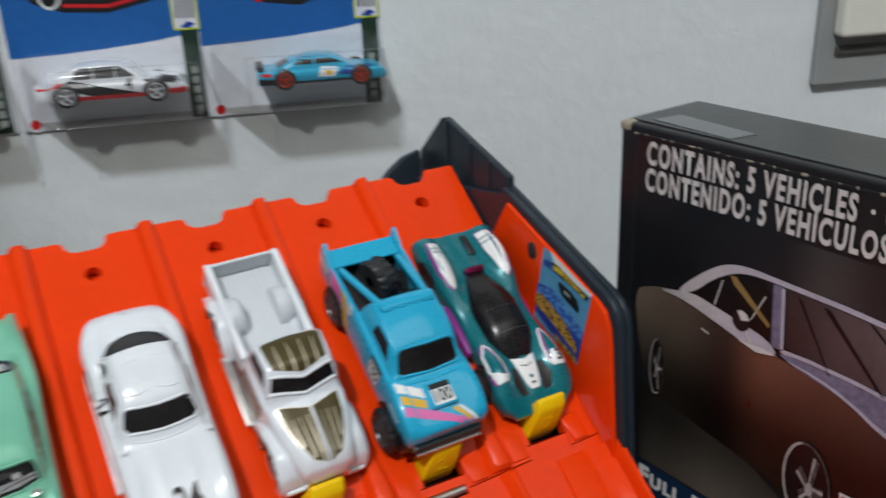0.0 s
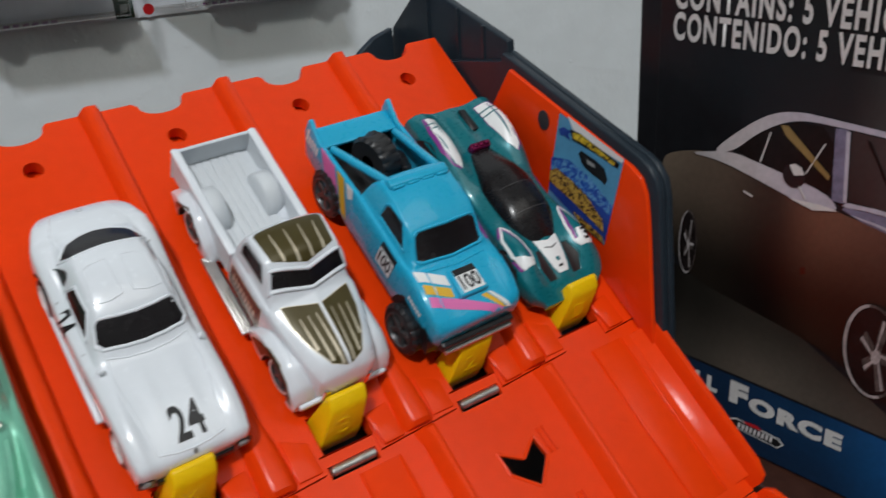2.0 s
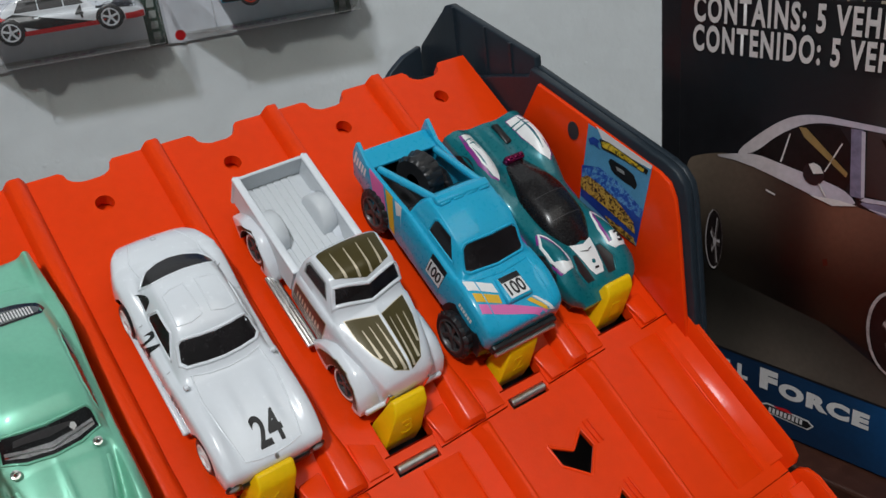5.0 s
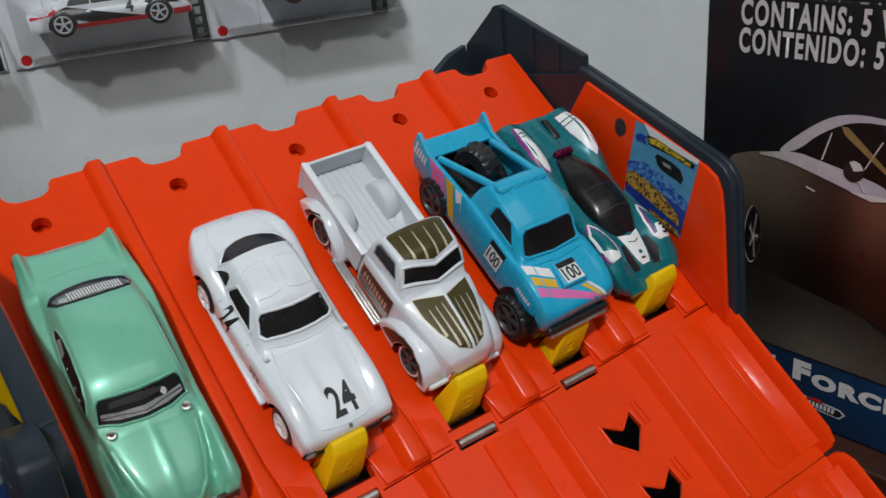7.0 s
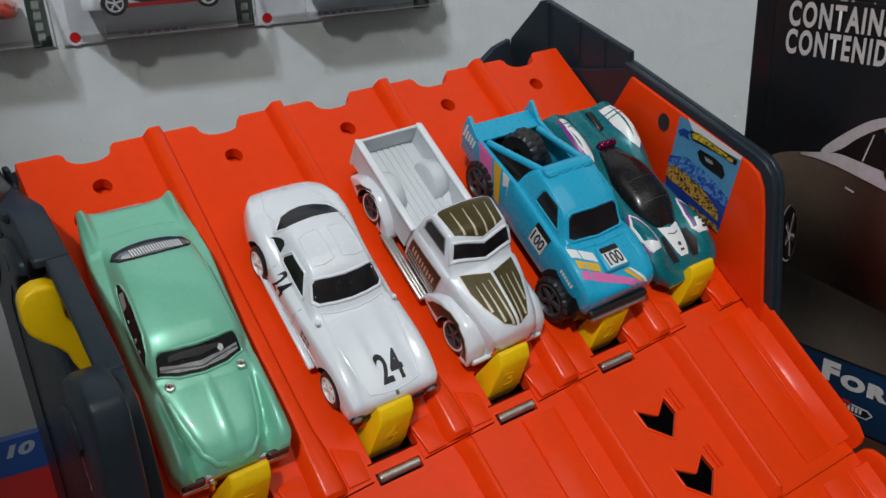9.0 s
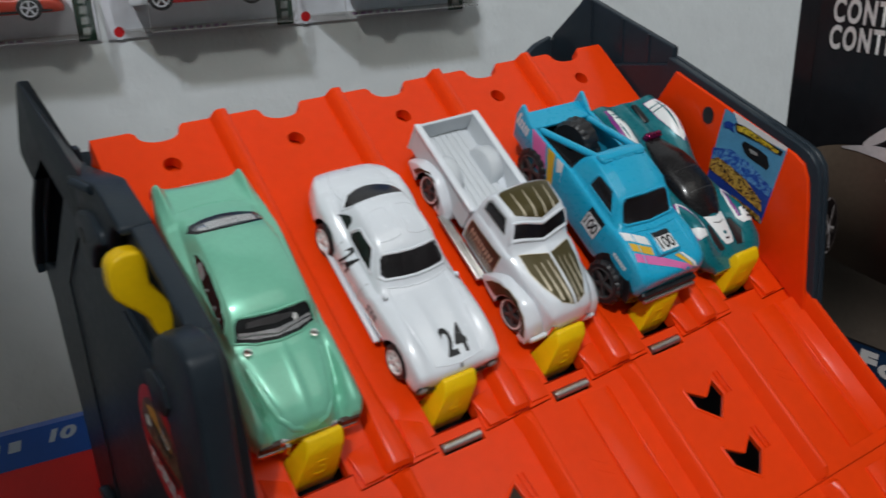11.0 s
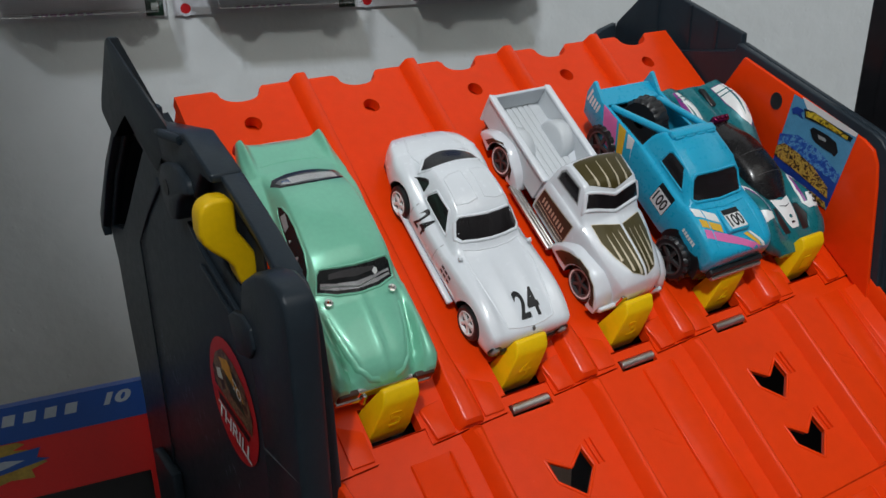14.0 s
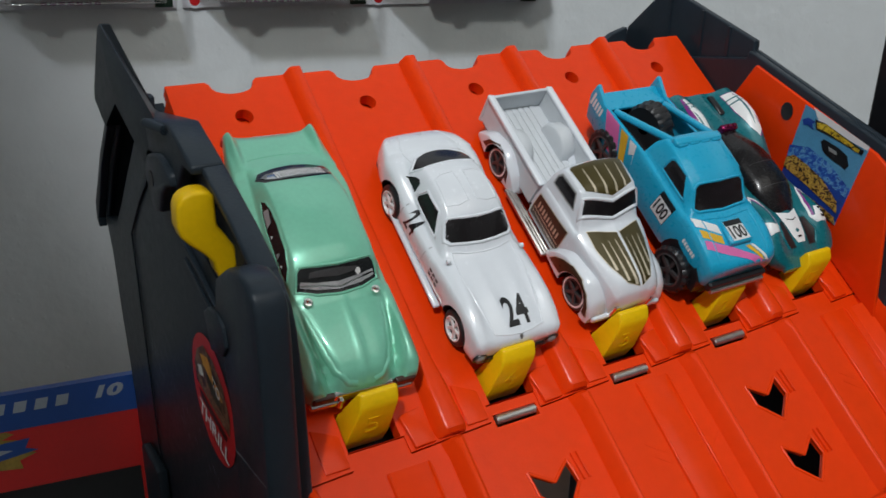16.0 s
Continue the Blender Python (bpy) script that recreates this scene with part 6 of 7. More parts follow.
        front = [(side * 0.0112, -0.0098), (side * 0.0134, -0.0140), (side * 0.0139, -0.0200), (side * 0.0130, -0.0250), (side * 0.0092, -0.0245), (side * 0.0080, -0.0222), (side * 0.0084, -0.0168), (side * 0.0098, -0.0120)]
        ridge("purple_edge", [(p + side * 0.0007, q) for p, q in front], tree, PURPLE, ob, 0.0004, 0.00008, closed=True, step=0.0006)
        ridge("flash_outline", front, tree, WHITEINK, ob, 0.00042, 0.00014, closed=True, step=0.0006)
        decal("fender_flash", flat([(side * 0.0134, -0.0206), (side * 0.0130, -0.0250), (side * 0.0092, -0.0245), (side * 0.0080, -0.0222), (side * 0.0105, -0.0226)]), tree, WHITEINK, ob, off=0.00018, step=0.0006, label="white fender flash")
        decal("nose_intake", flat([(side * 0.0042, -0.0208), (side * 0.0062, -0.0210), (side * 0.0078, -0.0262), (side * 0.0062, -0.0304), (side * 0.0030, -0.0304)]), tree, BLACKINK, ob, off=0.00018)
        ridge("intake_rim", [(side * 0.0042, -0.0208), (side * 0.0062, -0.0210), (side * 0.0078, -0.0262), (side * 0.0062, -0.0304)], tree, TEAL, ob, 0.0004, 0.0005)
    decal("number_square", flat([(0.0098, -0.0196), (0.0142, -0.0204), (0.0132, -0.0246), (0.0090, -0.0242)]), tree, WHITEINK, ob, off=0.0003)
    decal("race_number", moved(lettering("3", 0.0036, 0.0024, 0.03), 0.0116, -0.0222, 0), tree, BLACKINK, ob, off=0.0004, label="black number 3")
    decal("nose_flash", flat([(-0.0044, -0.0175), (0, -0.0190), (0.0044, -0.0175), (0.0026, -0.0270), (0.0016, -0.0292), (-0.0016, -0.0292), (-0.0026, -0.0270)]), tree, WHITEINK, ob, off=0.00018, label="white nose flash")
    decal("nose_line", flat([(-0.0022, -0.0206), (0, -0.0214), (0.0022, -0.0206), (0.0022, -0.0209), (0, -0.0218), (-0.0022, -0.0209)]), tree, BLACKINK, ob, off=0.00026)
    decal("badge", flat(ngon(0, -0.0252, 0.0007, 12)), tree, TEAL, ob, off=0.00026)
    decal("print_bar", flat([(-0.0008, -0.0276), (0.0008, -0.0276), (0.0008, -0.0269), (-0.0008, -0.0269)]), tree, BLACKINK, ob, off=0.00026)
    for side in (-1, 1):
        part("side_skirt", box(*sorted((side * 0.0128, side * 0.0150)), -0.010, 0.010, 0.0030, 0.0072, 0.0006), PURPLE, ob, smooth=50)
    part("chassis", box(-0.0125, 0.0125, -0.033, 0.034, 0.0020, 0.0052, 0.0006), BLACKINK, ob)
    arches(tree, ob, 0.0062, (-0.0205, 0.0060), (0.0225, 0.0058))
    for side in (-1, 1):
        wheel(ob, side * 0.0136, -0.0205, 0.0056, 0.0036, DARKHUB, side)
        wheel(ob, side * 0.0140, 0.0225, 0.0056, 0.0040, DARKHUB, side)
    return ob


coupe_24()
sedan_mint()
pickup()
race_truck()
racer_teal()
# ---- boxes ----
BOX_M = Matrix.Translation((0.1264, -0.0655, 0)) @ Matrix.Rotation(radians(7.15), 4, "Z")  # -y along the printed face, x into the box
carton = thing("display_carton", "black printed cardboard carton for five toy vehicles, worn edges", "box", BOX_M)
part("body", box(0.0006, 0.040, -0.30, 0.0066, 0.1545, 0.3068, 0.0014, 2), BOXBLACK, carton, smooth=60)
part("front_panel", box(0.0, 0.003, -0.2985, -0.0012, 0.1552, 0.3040, 0.0004), BOXBLACK, carton)
part("top_flap", box(0.0040, 0.0385, -0.299, 0.0055, 0.3068, 0.3073, 0.0002), BOXTOP, carton, "scuffed grey carton top")
# Paler strip painted where the carton top shows a soft reflection.
part("top_sheen", prism([(0.0050, -0.034), (0.0150, -0.036), (0.0180, -0.004), (0.0070, -0.002)], 0.3073, 0.3075), mat("top_sheen_grey", (0.055, 0.060, 0.064), 0.16, coat=0.5, vary=0.6, scale=150), carton, "paler glossy strip for the sheen on the carton top")
part("worn_corner", box(0.0002, 0.0100, 0.0020, 0.0070, 0.3035, 0.3071, 0.0012), BOXEDGE, carton, "worn cardboard corner", smooth=60)
rnd = random.Random(4)
for k in range(26):
    e = 0.001 + k * 0.0052 + rnd.uniform(-0.0015, 0.0015)
    w = rnd.uniform(0.0003, 0.0007) if k % 4 else rnd.uniform(0.0010, 0.0024)
    part("edge_wear", box(-0.0003, 0.0004, -e - w, -e, 0.3037 + rnd.uniform(-0.0002, 0.0002), 0.3041 + rnd.uniform(0, 0.0003)), BOXEDGE, carton)


def face_print(name, outline, material, lift=1, label="", soft=0):
    """Flat print on the carton's front: (along the face, height). soft: rounds of corner cutting."""
    for _ in range(soft):
        pairs = list(zip(outline, outline[1:] + outline[:1]))
        outline = [(p[0] + (q[0] - p[0]) * k, p[1] + (q[1] - p[1]) * k) for p, q in pairs for k in (0.25, 0.75)]
    bm = bmesh.new()
    bm.faces.new([bm.verts.new((-0.00012 * lift, -e, z)) for e, z in outline])
    bmesh.ops.recalc_face_normals(bm, faces=bm.faces)
    return part(name, bm, material, carton, label)


def face_text(text, e0, e1, z, cap, material, bold=0.02, shear=0.0):
    bm = lettering(text, cap, e1 - e0, bold, shear, 1.2)
    bm.transform(Matrix(((0, 0, -1, -0.0007), (-1, 0, 0, -(e0 + e1) / 2), (0, 1, 0, z), (0, 0, 0, 1))))
    return part("lettering", bm, material, carton, "silver white lettering")


SILVER = mat("silver_print", (0.62, 0.60, 0.59), 0.35, vary=0.12, scale=150)
BROWNPRINT = printed("brown_car_print", [(0.0, (0.130, 0.098, 0.072)), (0.16, (0.095, 0.068, 0.050)), (0.34, (0.040, 0.024, 0.019)), (0.45, (0.150, 0.068, 0.044)), (0.62, (0.105, 0.050, 0.036)), (1.0, (0.050, 0.030, 0.026))], 0.0, 0.125, (0.216, 0.2525, 0.13, 1.15))
LAVENDER = printed("lavender_print", [(0.0, (0.30, 0.27, 0.27)), (0.15, (0.50, 0.46, 0.47)), (0.4, (0.46, 0.43, 0.50)), (0.65, (0.44, 0.41, 0.50)), (1.0, (0.34, 0.31, 0.42))], 0.012, 0.120)
WINDOWPRINT = mat("dark_window_print", (0.010, 0.007, 0.007), 0.32, vary=0.5, scale=60, spec=0.25)
ROSEPRINT = printed("rose_window_print", [(0.0, (0.034, 0.024, 0.024)), (0.4, (0.085, 0.064, 0.068)), (1.0, (0.20, 0.165, 0.19))], 0.0623, 0.120, (0.245, 0.266, 0.75, 1.15))
FLOORPRINT = printed("studio_floor_print", [(0.0, (0.010, 0.009, 0.009)), (0.12, (0.040, 0.034, 0.028)), (0.35, (0.085, 0.068, 0.055)), (0.62, (0.060, 0.046, 0.038)), (1.0, (0.008, 0.007, 0.008))], 0.004, 0.120, (0.178, 0.206, 1.3, 0.35))
BANDPRINT = printed("blue_band_print", [(0.0, (0.008, 0.014, 0.030)), (0.14, (0.010, 0.030, 0.075)), (0.30, (0.010, 0.045, 0.12)), (0.48, (0.012, 0.11, 0.32)), (1.0, (0.012, 0.13, 0.38))], 0.0, 0.20, (0.156, 0.176, 0.5, 0.8))
HAZEPRINT = printed("studio_wall_print", [(0.0, (0.012, 0.012, 0.015)), (0.28, (0.014, 0.014, 0.017)), (0.45, (0.060, 0.058, 0.058)), (0.60, (0.026, 0.025, 0.027)), (0.80, (0.040, 0.036, 0.036)), (1.0, (0.020, 0.019, 0.020))], 0.030, 0.130, (0.258, 0.286, 1.0, 0.7))

DUSKPRINT = mat("dusk_violet_print", (0.18, 0.16, 0.24), 0.36, vary=0.4, scale=60, spec=0.16)

face_text("CONTAINS: 5 VEHICLES", 0.0066, 0.0800, 0.2982, 0.0077, SILVER, 0.034)
face_text("CONTENIDO: 5 VEHÍCULOS", 0.0064, 0.0902, 0.2892, 0.0077, SILVER, 0.034)
face_text("·", 0.0838, 0.0850, 0.2984, 0.0066, SILVER)
face_text("CO", 0.0880, 0.0975, 0.2982, 0.0077, SILVER, 0.034)
face_print("printed_wall", [(0.030, 0.255), (0.130, 0.255), (0.130, 0.284), (0.030, 0.284)], HAZEPRINT, 1)
face_print("printed_floor", [(0.0075, 0.2140), (0.0453, 0.2090), (0.100, 0.180), (0.120, 0.1700), (0.120, 0.166), (0.0082, 0.1805)], FLOORPRINT, 1)
face_print("printed_car_body", [(0.0036, 0.2486), (0.0100, 0.2520), (0.0226, 0.2548), (0.0540, 0.2466), (0.0780, 0.2431), (0.0901, 0.2379), (0.125, 0.2240), (0.130, 0.1850), (0.0990, 0.1870), (0.0860, 0.1900), (0.0636, 0.2024), (0.0392, 0.2068), (0.0119, 0.2118), (0.0058, 0.2314)], BROWNPRINT, 2, soft=2)
face_print("printed_roof", [(0.0210, 0.2540), (0.0315, 0.2640), (0.0392, 0.2694), (0.0470, 0.2714), (0.0579, 0.2709), (0.0903, 0.2695), (0.122, 0.2650), (0.122, 0.2632), (0.0906, 0.2678), (0.0597, 0.2692), (0.0464, 0.2692), (0.0360, 0.2634), (0.0285, 0.2556)], LAVENDER, 4, soft=2)
face_print("printed_window", [(0.0286, 0.2556), (0.0353, 0.2626), (0.0436, 0.2682), (0.0577, 0.2686), (0.0588, 0.2490), (0.0535, 0.2511), (0.0358, 0.2544)], WINDOWPRINT, 3, soft=1)
face_print("printed_window", [(0.0620, 0.2688), (0.0908, 0.2672), (0.122, 0.2628), (0.122, 0.2440), (0.0937, 0.2477), (0.0630, 0.2496)], ROSEPRINT, 3)
for a, b, w in ((0.066, 0.078, 0.0012), (0.074, 0.094, 0.0024), (0.088, 0.112, 0.0016)):
    face_print("printed_cable", [(a, 0.2674), (a + w, 0.2670), (b + w * 0.7, 0.2466), (b, 0.2472)], WINDOWPRINT, 5)
face_print("printed_pillar", [(0.0576, 0.2688), (0.0610, 0.2690), (0.0626, 0.2486), (0.0590, 0.2486)], DUSKPRINT, 6)
face_print("printed_pillar", [(0.0606, 0.2686), (0.0617, 0.2686), (0.0632, 0.2490), (0.0622, 0.2490)], LAVENDER, 7)
face_print("printed_fender", [(0.0614, 0.2459), (0.0638, 0.2491), (0.0936, 0.2484), (0.122, 0.2440), (0.122, 0.2270), (0.0957, 0.2354), (0.0855, 0.2409)], DUSKPRINT, 3, soft=1)
face_print("printed_trim", [(0.0614, 0.2474), (0.0638, 0.2496), (0.0936, 0.2484), (0.122, 0.2440), (0.122, 0.2424), (0.0936, 0.2470), (0.0700, 0.2482)], LAVENDER, 5, soft=1)
face_print("printed_trim", [(0.0614, 0.2462), (0.0750, 0.2440), (0.0855, 0.2408), (0.0957, 0.2354), (0.122, 0.2268), (0.122, 0.2290), (0.0957, 0.2370), (0.0855, 0.2420), (0.0750, 0.2450)], LAVENDER, 5, soft=1)
face_print("printed_trim", [(0.0136, 0.2524), (0.0226, 0.2547), (0.0292, 0.2557), (0.0358, 0.2545), (0.0535, 0.2512), (0.0587, 0.2492), (0.0614, 0.2460), (0.0541, 0.2444), (0.0400, 0.2484), (0.0250, 0.2522)], LAVENDER, 5, soft=1)
face_print("printed_trim", [(0.0470, 0.2462), (0.0541, 0.2444), (0.0614, 0.2460), (0.0560, 0.2466)], SILVER, 6)
PALEBAR = mat("pale_gold_bar_print", (0.26, 0.17, 0.06), 0.3, vary=0.15)
face_print("printed_bar", [(0.0424, 0.2667), (0.0446, 0.2668), (0.0578, 0.2554), (0.0574, 0.2540), (0.0440, 0.2640)], PALEBAR, 6)
face_print("printed_bar", [(0.0395, 0.2640), (0.0400, 0.2642), (0.0376, 0.2548), (0.0371, 0.2548)], SILVER, 6)
face_print("printed_bar", [(0.0552, 0.2640), (0.0557, 0.2640), (0.0512, 0.2545), (0.0508, 0.2545)], SILVER, 6)
face_print("printed_mirror", ngon(0.0478, 0.2532, 0.0033, 24, 0.0036), BLACKINK, 7)
face_print("printed_mirror", [(0.0478, 0.2532), (0.0462, 0.2560), (0.0478, 0.2567), (0.0497, 0.2560), (0.0508, 0.2540)], SILVER, 8)
face_print("printed_mirror", [(0.0494, 0.2506), (0.0500, 0.2504), (0.0522, 0.2470), (0.0516, 0.2470)], SILVER, 8)
face_print("printed_trim", [(0.0330, 0.2450), (0.0362, 0.2440), (0.0360, 0.2434), (0.0330, 0.2444)], SILVER, 6)
face_print("printed_lamp", [(0.0526, 0.2262), (0.0540, 0.2268), (0.0544, 0.2248), (0.0530, 0.2240)], mat("red_glint_print", (0.075, 0.012, 0.008), 0.36, spec=0.2), 6)


CHROMEPRINT = mat("dim_chrome_print", (0.080, 0.064, 0.060), 0.35, vary=0.9, scale=420, spec=0.2)
RINGPRINT = mat("chrome_ring_print", (0.32, 0.29, 0.29), 0.35, vary=0.5, scale=300, spec=0.2)


def printed_wheel(e, z, rx, rz, lean):
    """A printed car wheel: a bright ring and five spokes, foreshortened."""
    n = 36
    pts = [(e + rx * math.cos(a) + lean * math.sin(a), z + rz * math.sin(a)) for a in np.linspace(0, 2 * math.pi, n, endpoint=False)]
    face_print("printed_tyre", pts, WINDOWPRINT, 6)
    bm = bmesh.new()
    outer = [bm.verts.new((-0.0009, -a, b)) for a, b in pts]
    inner = [bm.verts.new((-0.0009, -(e + (a - e) * (0.88 if n * 0.3 < i < n * 0.8 else 0.93)), z + (b - z) * 0.94)) for i, (a, b) in enumerate(pts)]
    for i in range(n):
        face = bm.faces.new((outer[i], outer[(i + 1) % n], inner[(i + 1) % n], inner[i]))
        face.material_index = 0 if n * 0.25 < i < n * 0.8 else 1
    part("printed_ring", bm, RINGPRINT, carton).data.materials.append(CHROMEPRINT)
    cx, cz = e + rx * 0.16, z - rz * 0.06
    for k in range(5):
        q = 1.25 + 2 * math.pi * k / 5
        ca, sa = math.cos(q), math.sin(q)
        side = (-sa * rx, ca * rz)
        for t, w0, w1, mt, lift in ((0.0, 0.10, 0.15, CHROMEPRINT, 8), (0.05, 0.02, 0.05, RINGPRINT, 9)):
            reach = (0.82, 0.60, 0.50, 0.74, 0.56)[k]
            near = (cx + side[0] * t, cz + side[1] * t)
            far = (cx + rx * reach * ca + lean * reach * sa + side[0] * t, cz + rz * reach * sa + side[1] * t)
            face_print("printed_spoke", [(near[0] + side[0] * w0, near[1] + side[1] * w0), (near[0] - side[0] * w0, near[1] - side[1] * w0), (far[0] - side[0] * w1, far[1] - side[1] * w1), (far[0] + side[0] * w1, far[1] + side[1] * w1)], mt, lift)
    face_print("printed_hub", ngon(cx, cz, rx * 0.16, 14, rz * 0.16), RINGPRINT, 10)


printed_wheel(0.0156, 0.2229, 0.0032, 0.0110, 0.0)
printed_wheel(0.0760, 0.2076, 0.0082, 0.0145, -0.0012)
face_print("printed_marker", [(0.0866, 0.2110), (0.0922, 0.2113), (0.0930, 0.2068), (0.0876, 0.2064)], SILVER, 6)
face_print("printed_marker", [(0.0874, 0.2102), (0.0914, 0.2105), (0.0921, 0.2076), (0.0882, 0.2073)], mat("rust_red_print", (0.22, 0.035, 0.018), 0.3), 7)
face_print("printed_band", [(0.0015, 0.1815), (0.2900, 0.1800), (0.2900, 0.1556), (0.0015, 0.1556)], BANDPRINT, 3)
face_print("band_edge", [(0.0015, 0.1822), (0.2900, 0.1807), (0.2900, 0.1801), (0.0015, 0.1814)], BLACKINK, 4)
face_text("F", 0.0100, 0.0148, 0.1756, 0.0068, SILVER, 0.06)
face_text("ULL", 0.0154, 0.0300, 0.1748, 0.0052, SILVER, 0.06)
face_text("F", 0.0345, 0.0410, 0.1752, 0.0072, SILVER, 0.07)
face_text("ORCE", 0.0415, 0.0720, 0.1736, 0.0052, SILVER, 0.07)
face_print("logo_plate", [(0.0350, 0.1648), (0.0375, 0.1662), (0.0525, 0.1655), (0.0545, 0.1640), (0.0525, 0.1616), (0.0375, 0.1622)], SILVER, 4)
face_print("logo_plate", [(0.0355, 0.1646), (0.0378, 0.1657), (0.0523, 0.1650), (0.0538, 0.1638), (0.0522, 0.1621), (0.0378, 0.1627)], BLACKINK, 5)
for k in range(9):
    e = 0.0385 + k * 0.0014
    face_print("logo_bar", [(e, 0.1650), (e + 0.0009, 0.1650), (e + 0.0008, 0.1630), (e - 0.0001, 0.1630)], SILVER, 6)
face_print("logo_bar", [(0.0400, 0.1662), (0.0450, 0.1668), (0.0470, 0.1656), (0.0420, 0.1654)], REDINK, 6)

plinth = thing("wooden_block", "dark brown wooden block under the carton", "block", BOX_M)
part("body", box(-0.012, 0.14, -0.34, 0.02, 0.0, 0.1545, 0.001), BROWNWOOD, plinth)

TEN_M = Matrix.Translation((-0.1068, 0.1268, 0.122)) @ Matrix.Rotation(radians(-8.5), 4, "Z") @ Matrix.Rotation(radians(-20), 4, "X") @ Matrix.Translation((0, 0, -0.124))
tenpack = thing("red_blue_carton", "red cardboard carton with blue top band, leaning back on the table", "box", TEN_M)
WIN = [(-0.235, 0.045), (0.0050, 0.045), (0.0050, 0.0822), (-0.235, 0.0822)]
part("front_panel", prism([(-0.27, 0.0), (0.030, 0.0), (0.030, 0.1240), (-0.27, 0.1240)], 0.0, 0.0012, axis="y", holes=[WIN]), REDCARD, tenpack)
part("carton_back", merge(box(-0.27, 0.030, 0.009, 0.010, 0, 0.124), box(-0.27, -0.269, 0.0013, 0.009, 0, 0.124), box(0.029, 0.030, 0.0013, 0.009, 0, 0.124), box(-0.269, 0.029, 0.0013, 0.009, 0.123, 0.124), box(-0.269, 0.029, 0.0013, 0.009, 0, 0.001)), BLACKINK, tenpack)
part("blue_band", box(-0.27, 0.030, -0.0004, 0.0, 0.1085, 0.1240), BLUECARD, tenpack)
part("lid_strip", box(-0.27, 0.030, -0.0004, 0.010, 0.1240, 0.1243), BLUECARD, tenpack)


def ten_print(name, outline, material, lift):
    bm = bmesh.new()
    bm.faces.new([bm.verts.new((a, -0.0004 - 0.0001 * lift, b)) for a, b in outline])
    return part(name, bm, material, tenpack)


WORDGREY = mat("pale_word_print", (0.42, 0.48, 0.56), 0.4, vary=0.1)
word = lettering("10", 0.0050, 0.0125, 0.05, 0.25)
word.transform(Matrix(((1, 0, 0, -0.0040), (0, 0, -1, -0.0007), (0, 1, 0, 0.1188), (0, 0, 0, 1))))
part("lettering", word, WORDGREY, tenpack, "pale number 10")
for k in range(6):
    a = -0.0700 + k * 0.0086
    ten_print("logo_bar", [(a, 0.1160), (a + 0.0050, 0.1160), (a + 0.0064, 0.1207), (a + 0.0014, 0.1207)], WORDGREY, 3)
ten_print("burst", [(-0.120, 0.1084), (-0.0480, 0.1082), (-0.0450, 0.1068), (-0.0500, 0.1050), (-0.0400, 0.1034), (-0.0420, 0.0998), (-0.0370, 0.0972), (-0.0440, 0.0950), (-0.0430, 0.0912), (-0.0530, 0.0920), (-0.070, 0.0880), (-0.120, 0.0850)], mat("gold_burst_print", (0.42, 0.27, 0.04), 0.35, vary=0.3, scale=90), 2)
ten_print("burst_ribbon", [(-0.120, 0.0990), (-0.0600, 0.1030), (-0.0390, 0.1042), (-0.0410, 0.1000), (-0.0360, 0.0985), (-0.0560, 0.0955), (-0.120, 0.0910)], BLUECARD, 4)
ten_print("ribbon_mark", [(-0.092, 0.0975), (-0.0540, 0.1012), (-0.0460, 0.0998), (-0.0560, 0.0975), (-0.085, 0.0945)], WORDGREY, 5)
for k in range(4):
    ten_print("burst_dot", ngon(-0.0760 + k * 0.0062, 0.1046 + (k % 2) * 0.0010, 0.0010, 10), BLACKINK, 4)

# ---- what hangs on the wall ----
plate = thing("wall_box", "cream plastic wall box on a grey surround", "wall fixture", WALL_M)
part("surround", box(0.3590, 0.52, -0.006, 0.0, 0.2560, 0.44, 0.001), GREYPLATE, plate)
part("cover", box(0.3670, 0.52, -0.018, -0.006, 0.2860, 0.44, 0.003, 3), CREAM, plate, "cream cover")
part("groove", box(0.3700, 0.52, -0.0085, -0.006, 0.2740, 0.2800, 0.001), mat("dark_groove", (0.06, 0.06, 0.055), 0.5), plate)

BLUEPRINT = mat("bright_blue_card_print", (0.012, 0.105, 0.36), 0.35, vary=0.12, scale=20)
GREYCARD = mat("grey_white_card_print", (0.66, 0.68, 0.74), 0.35, vary=0.10, scale=25)


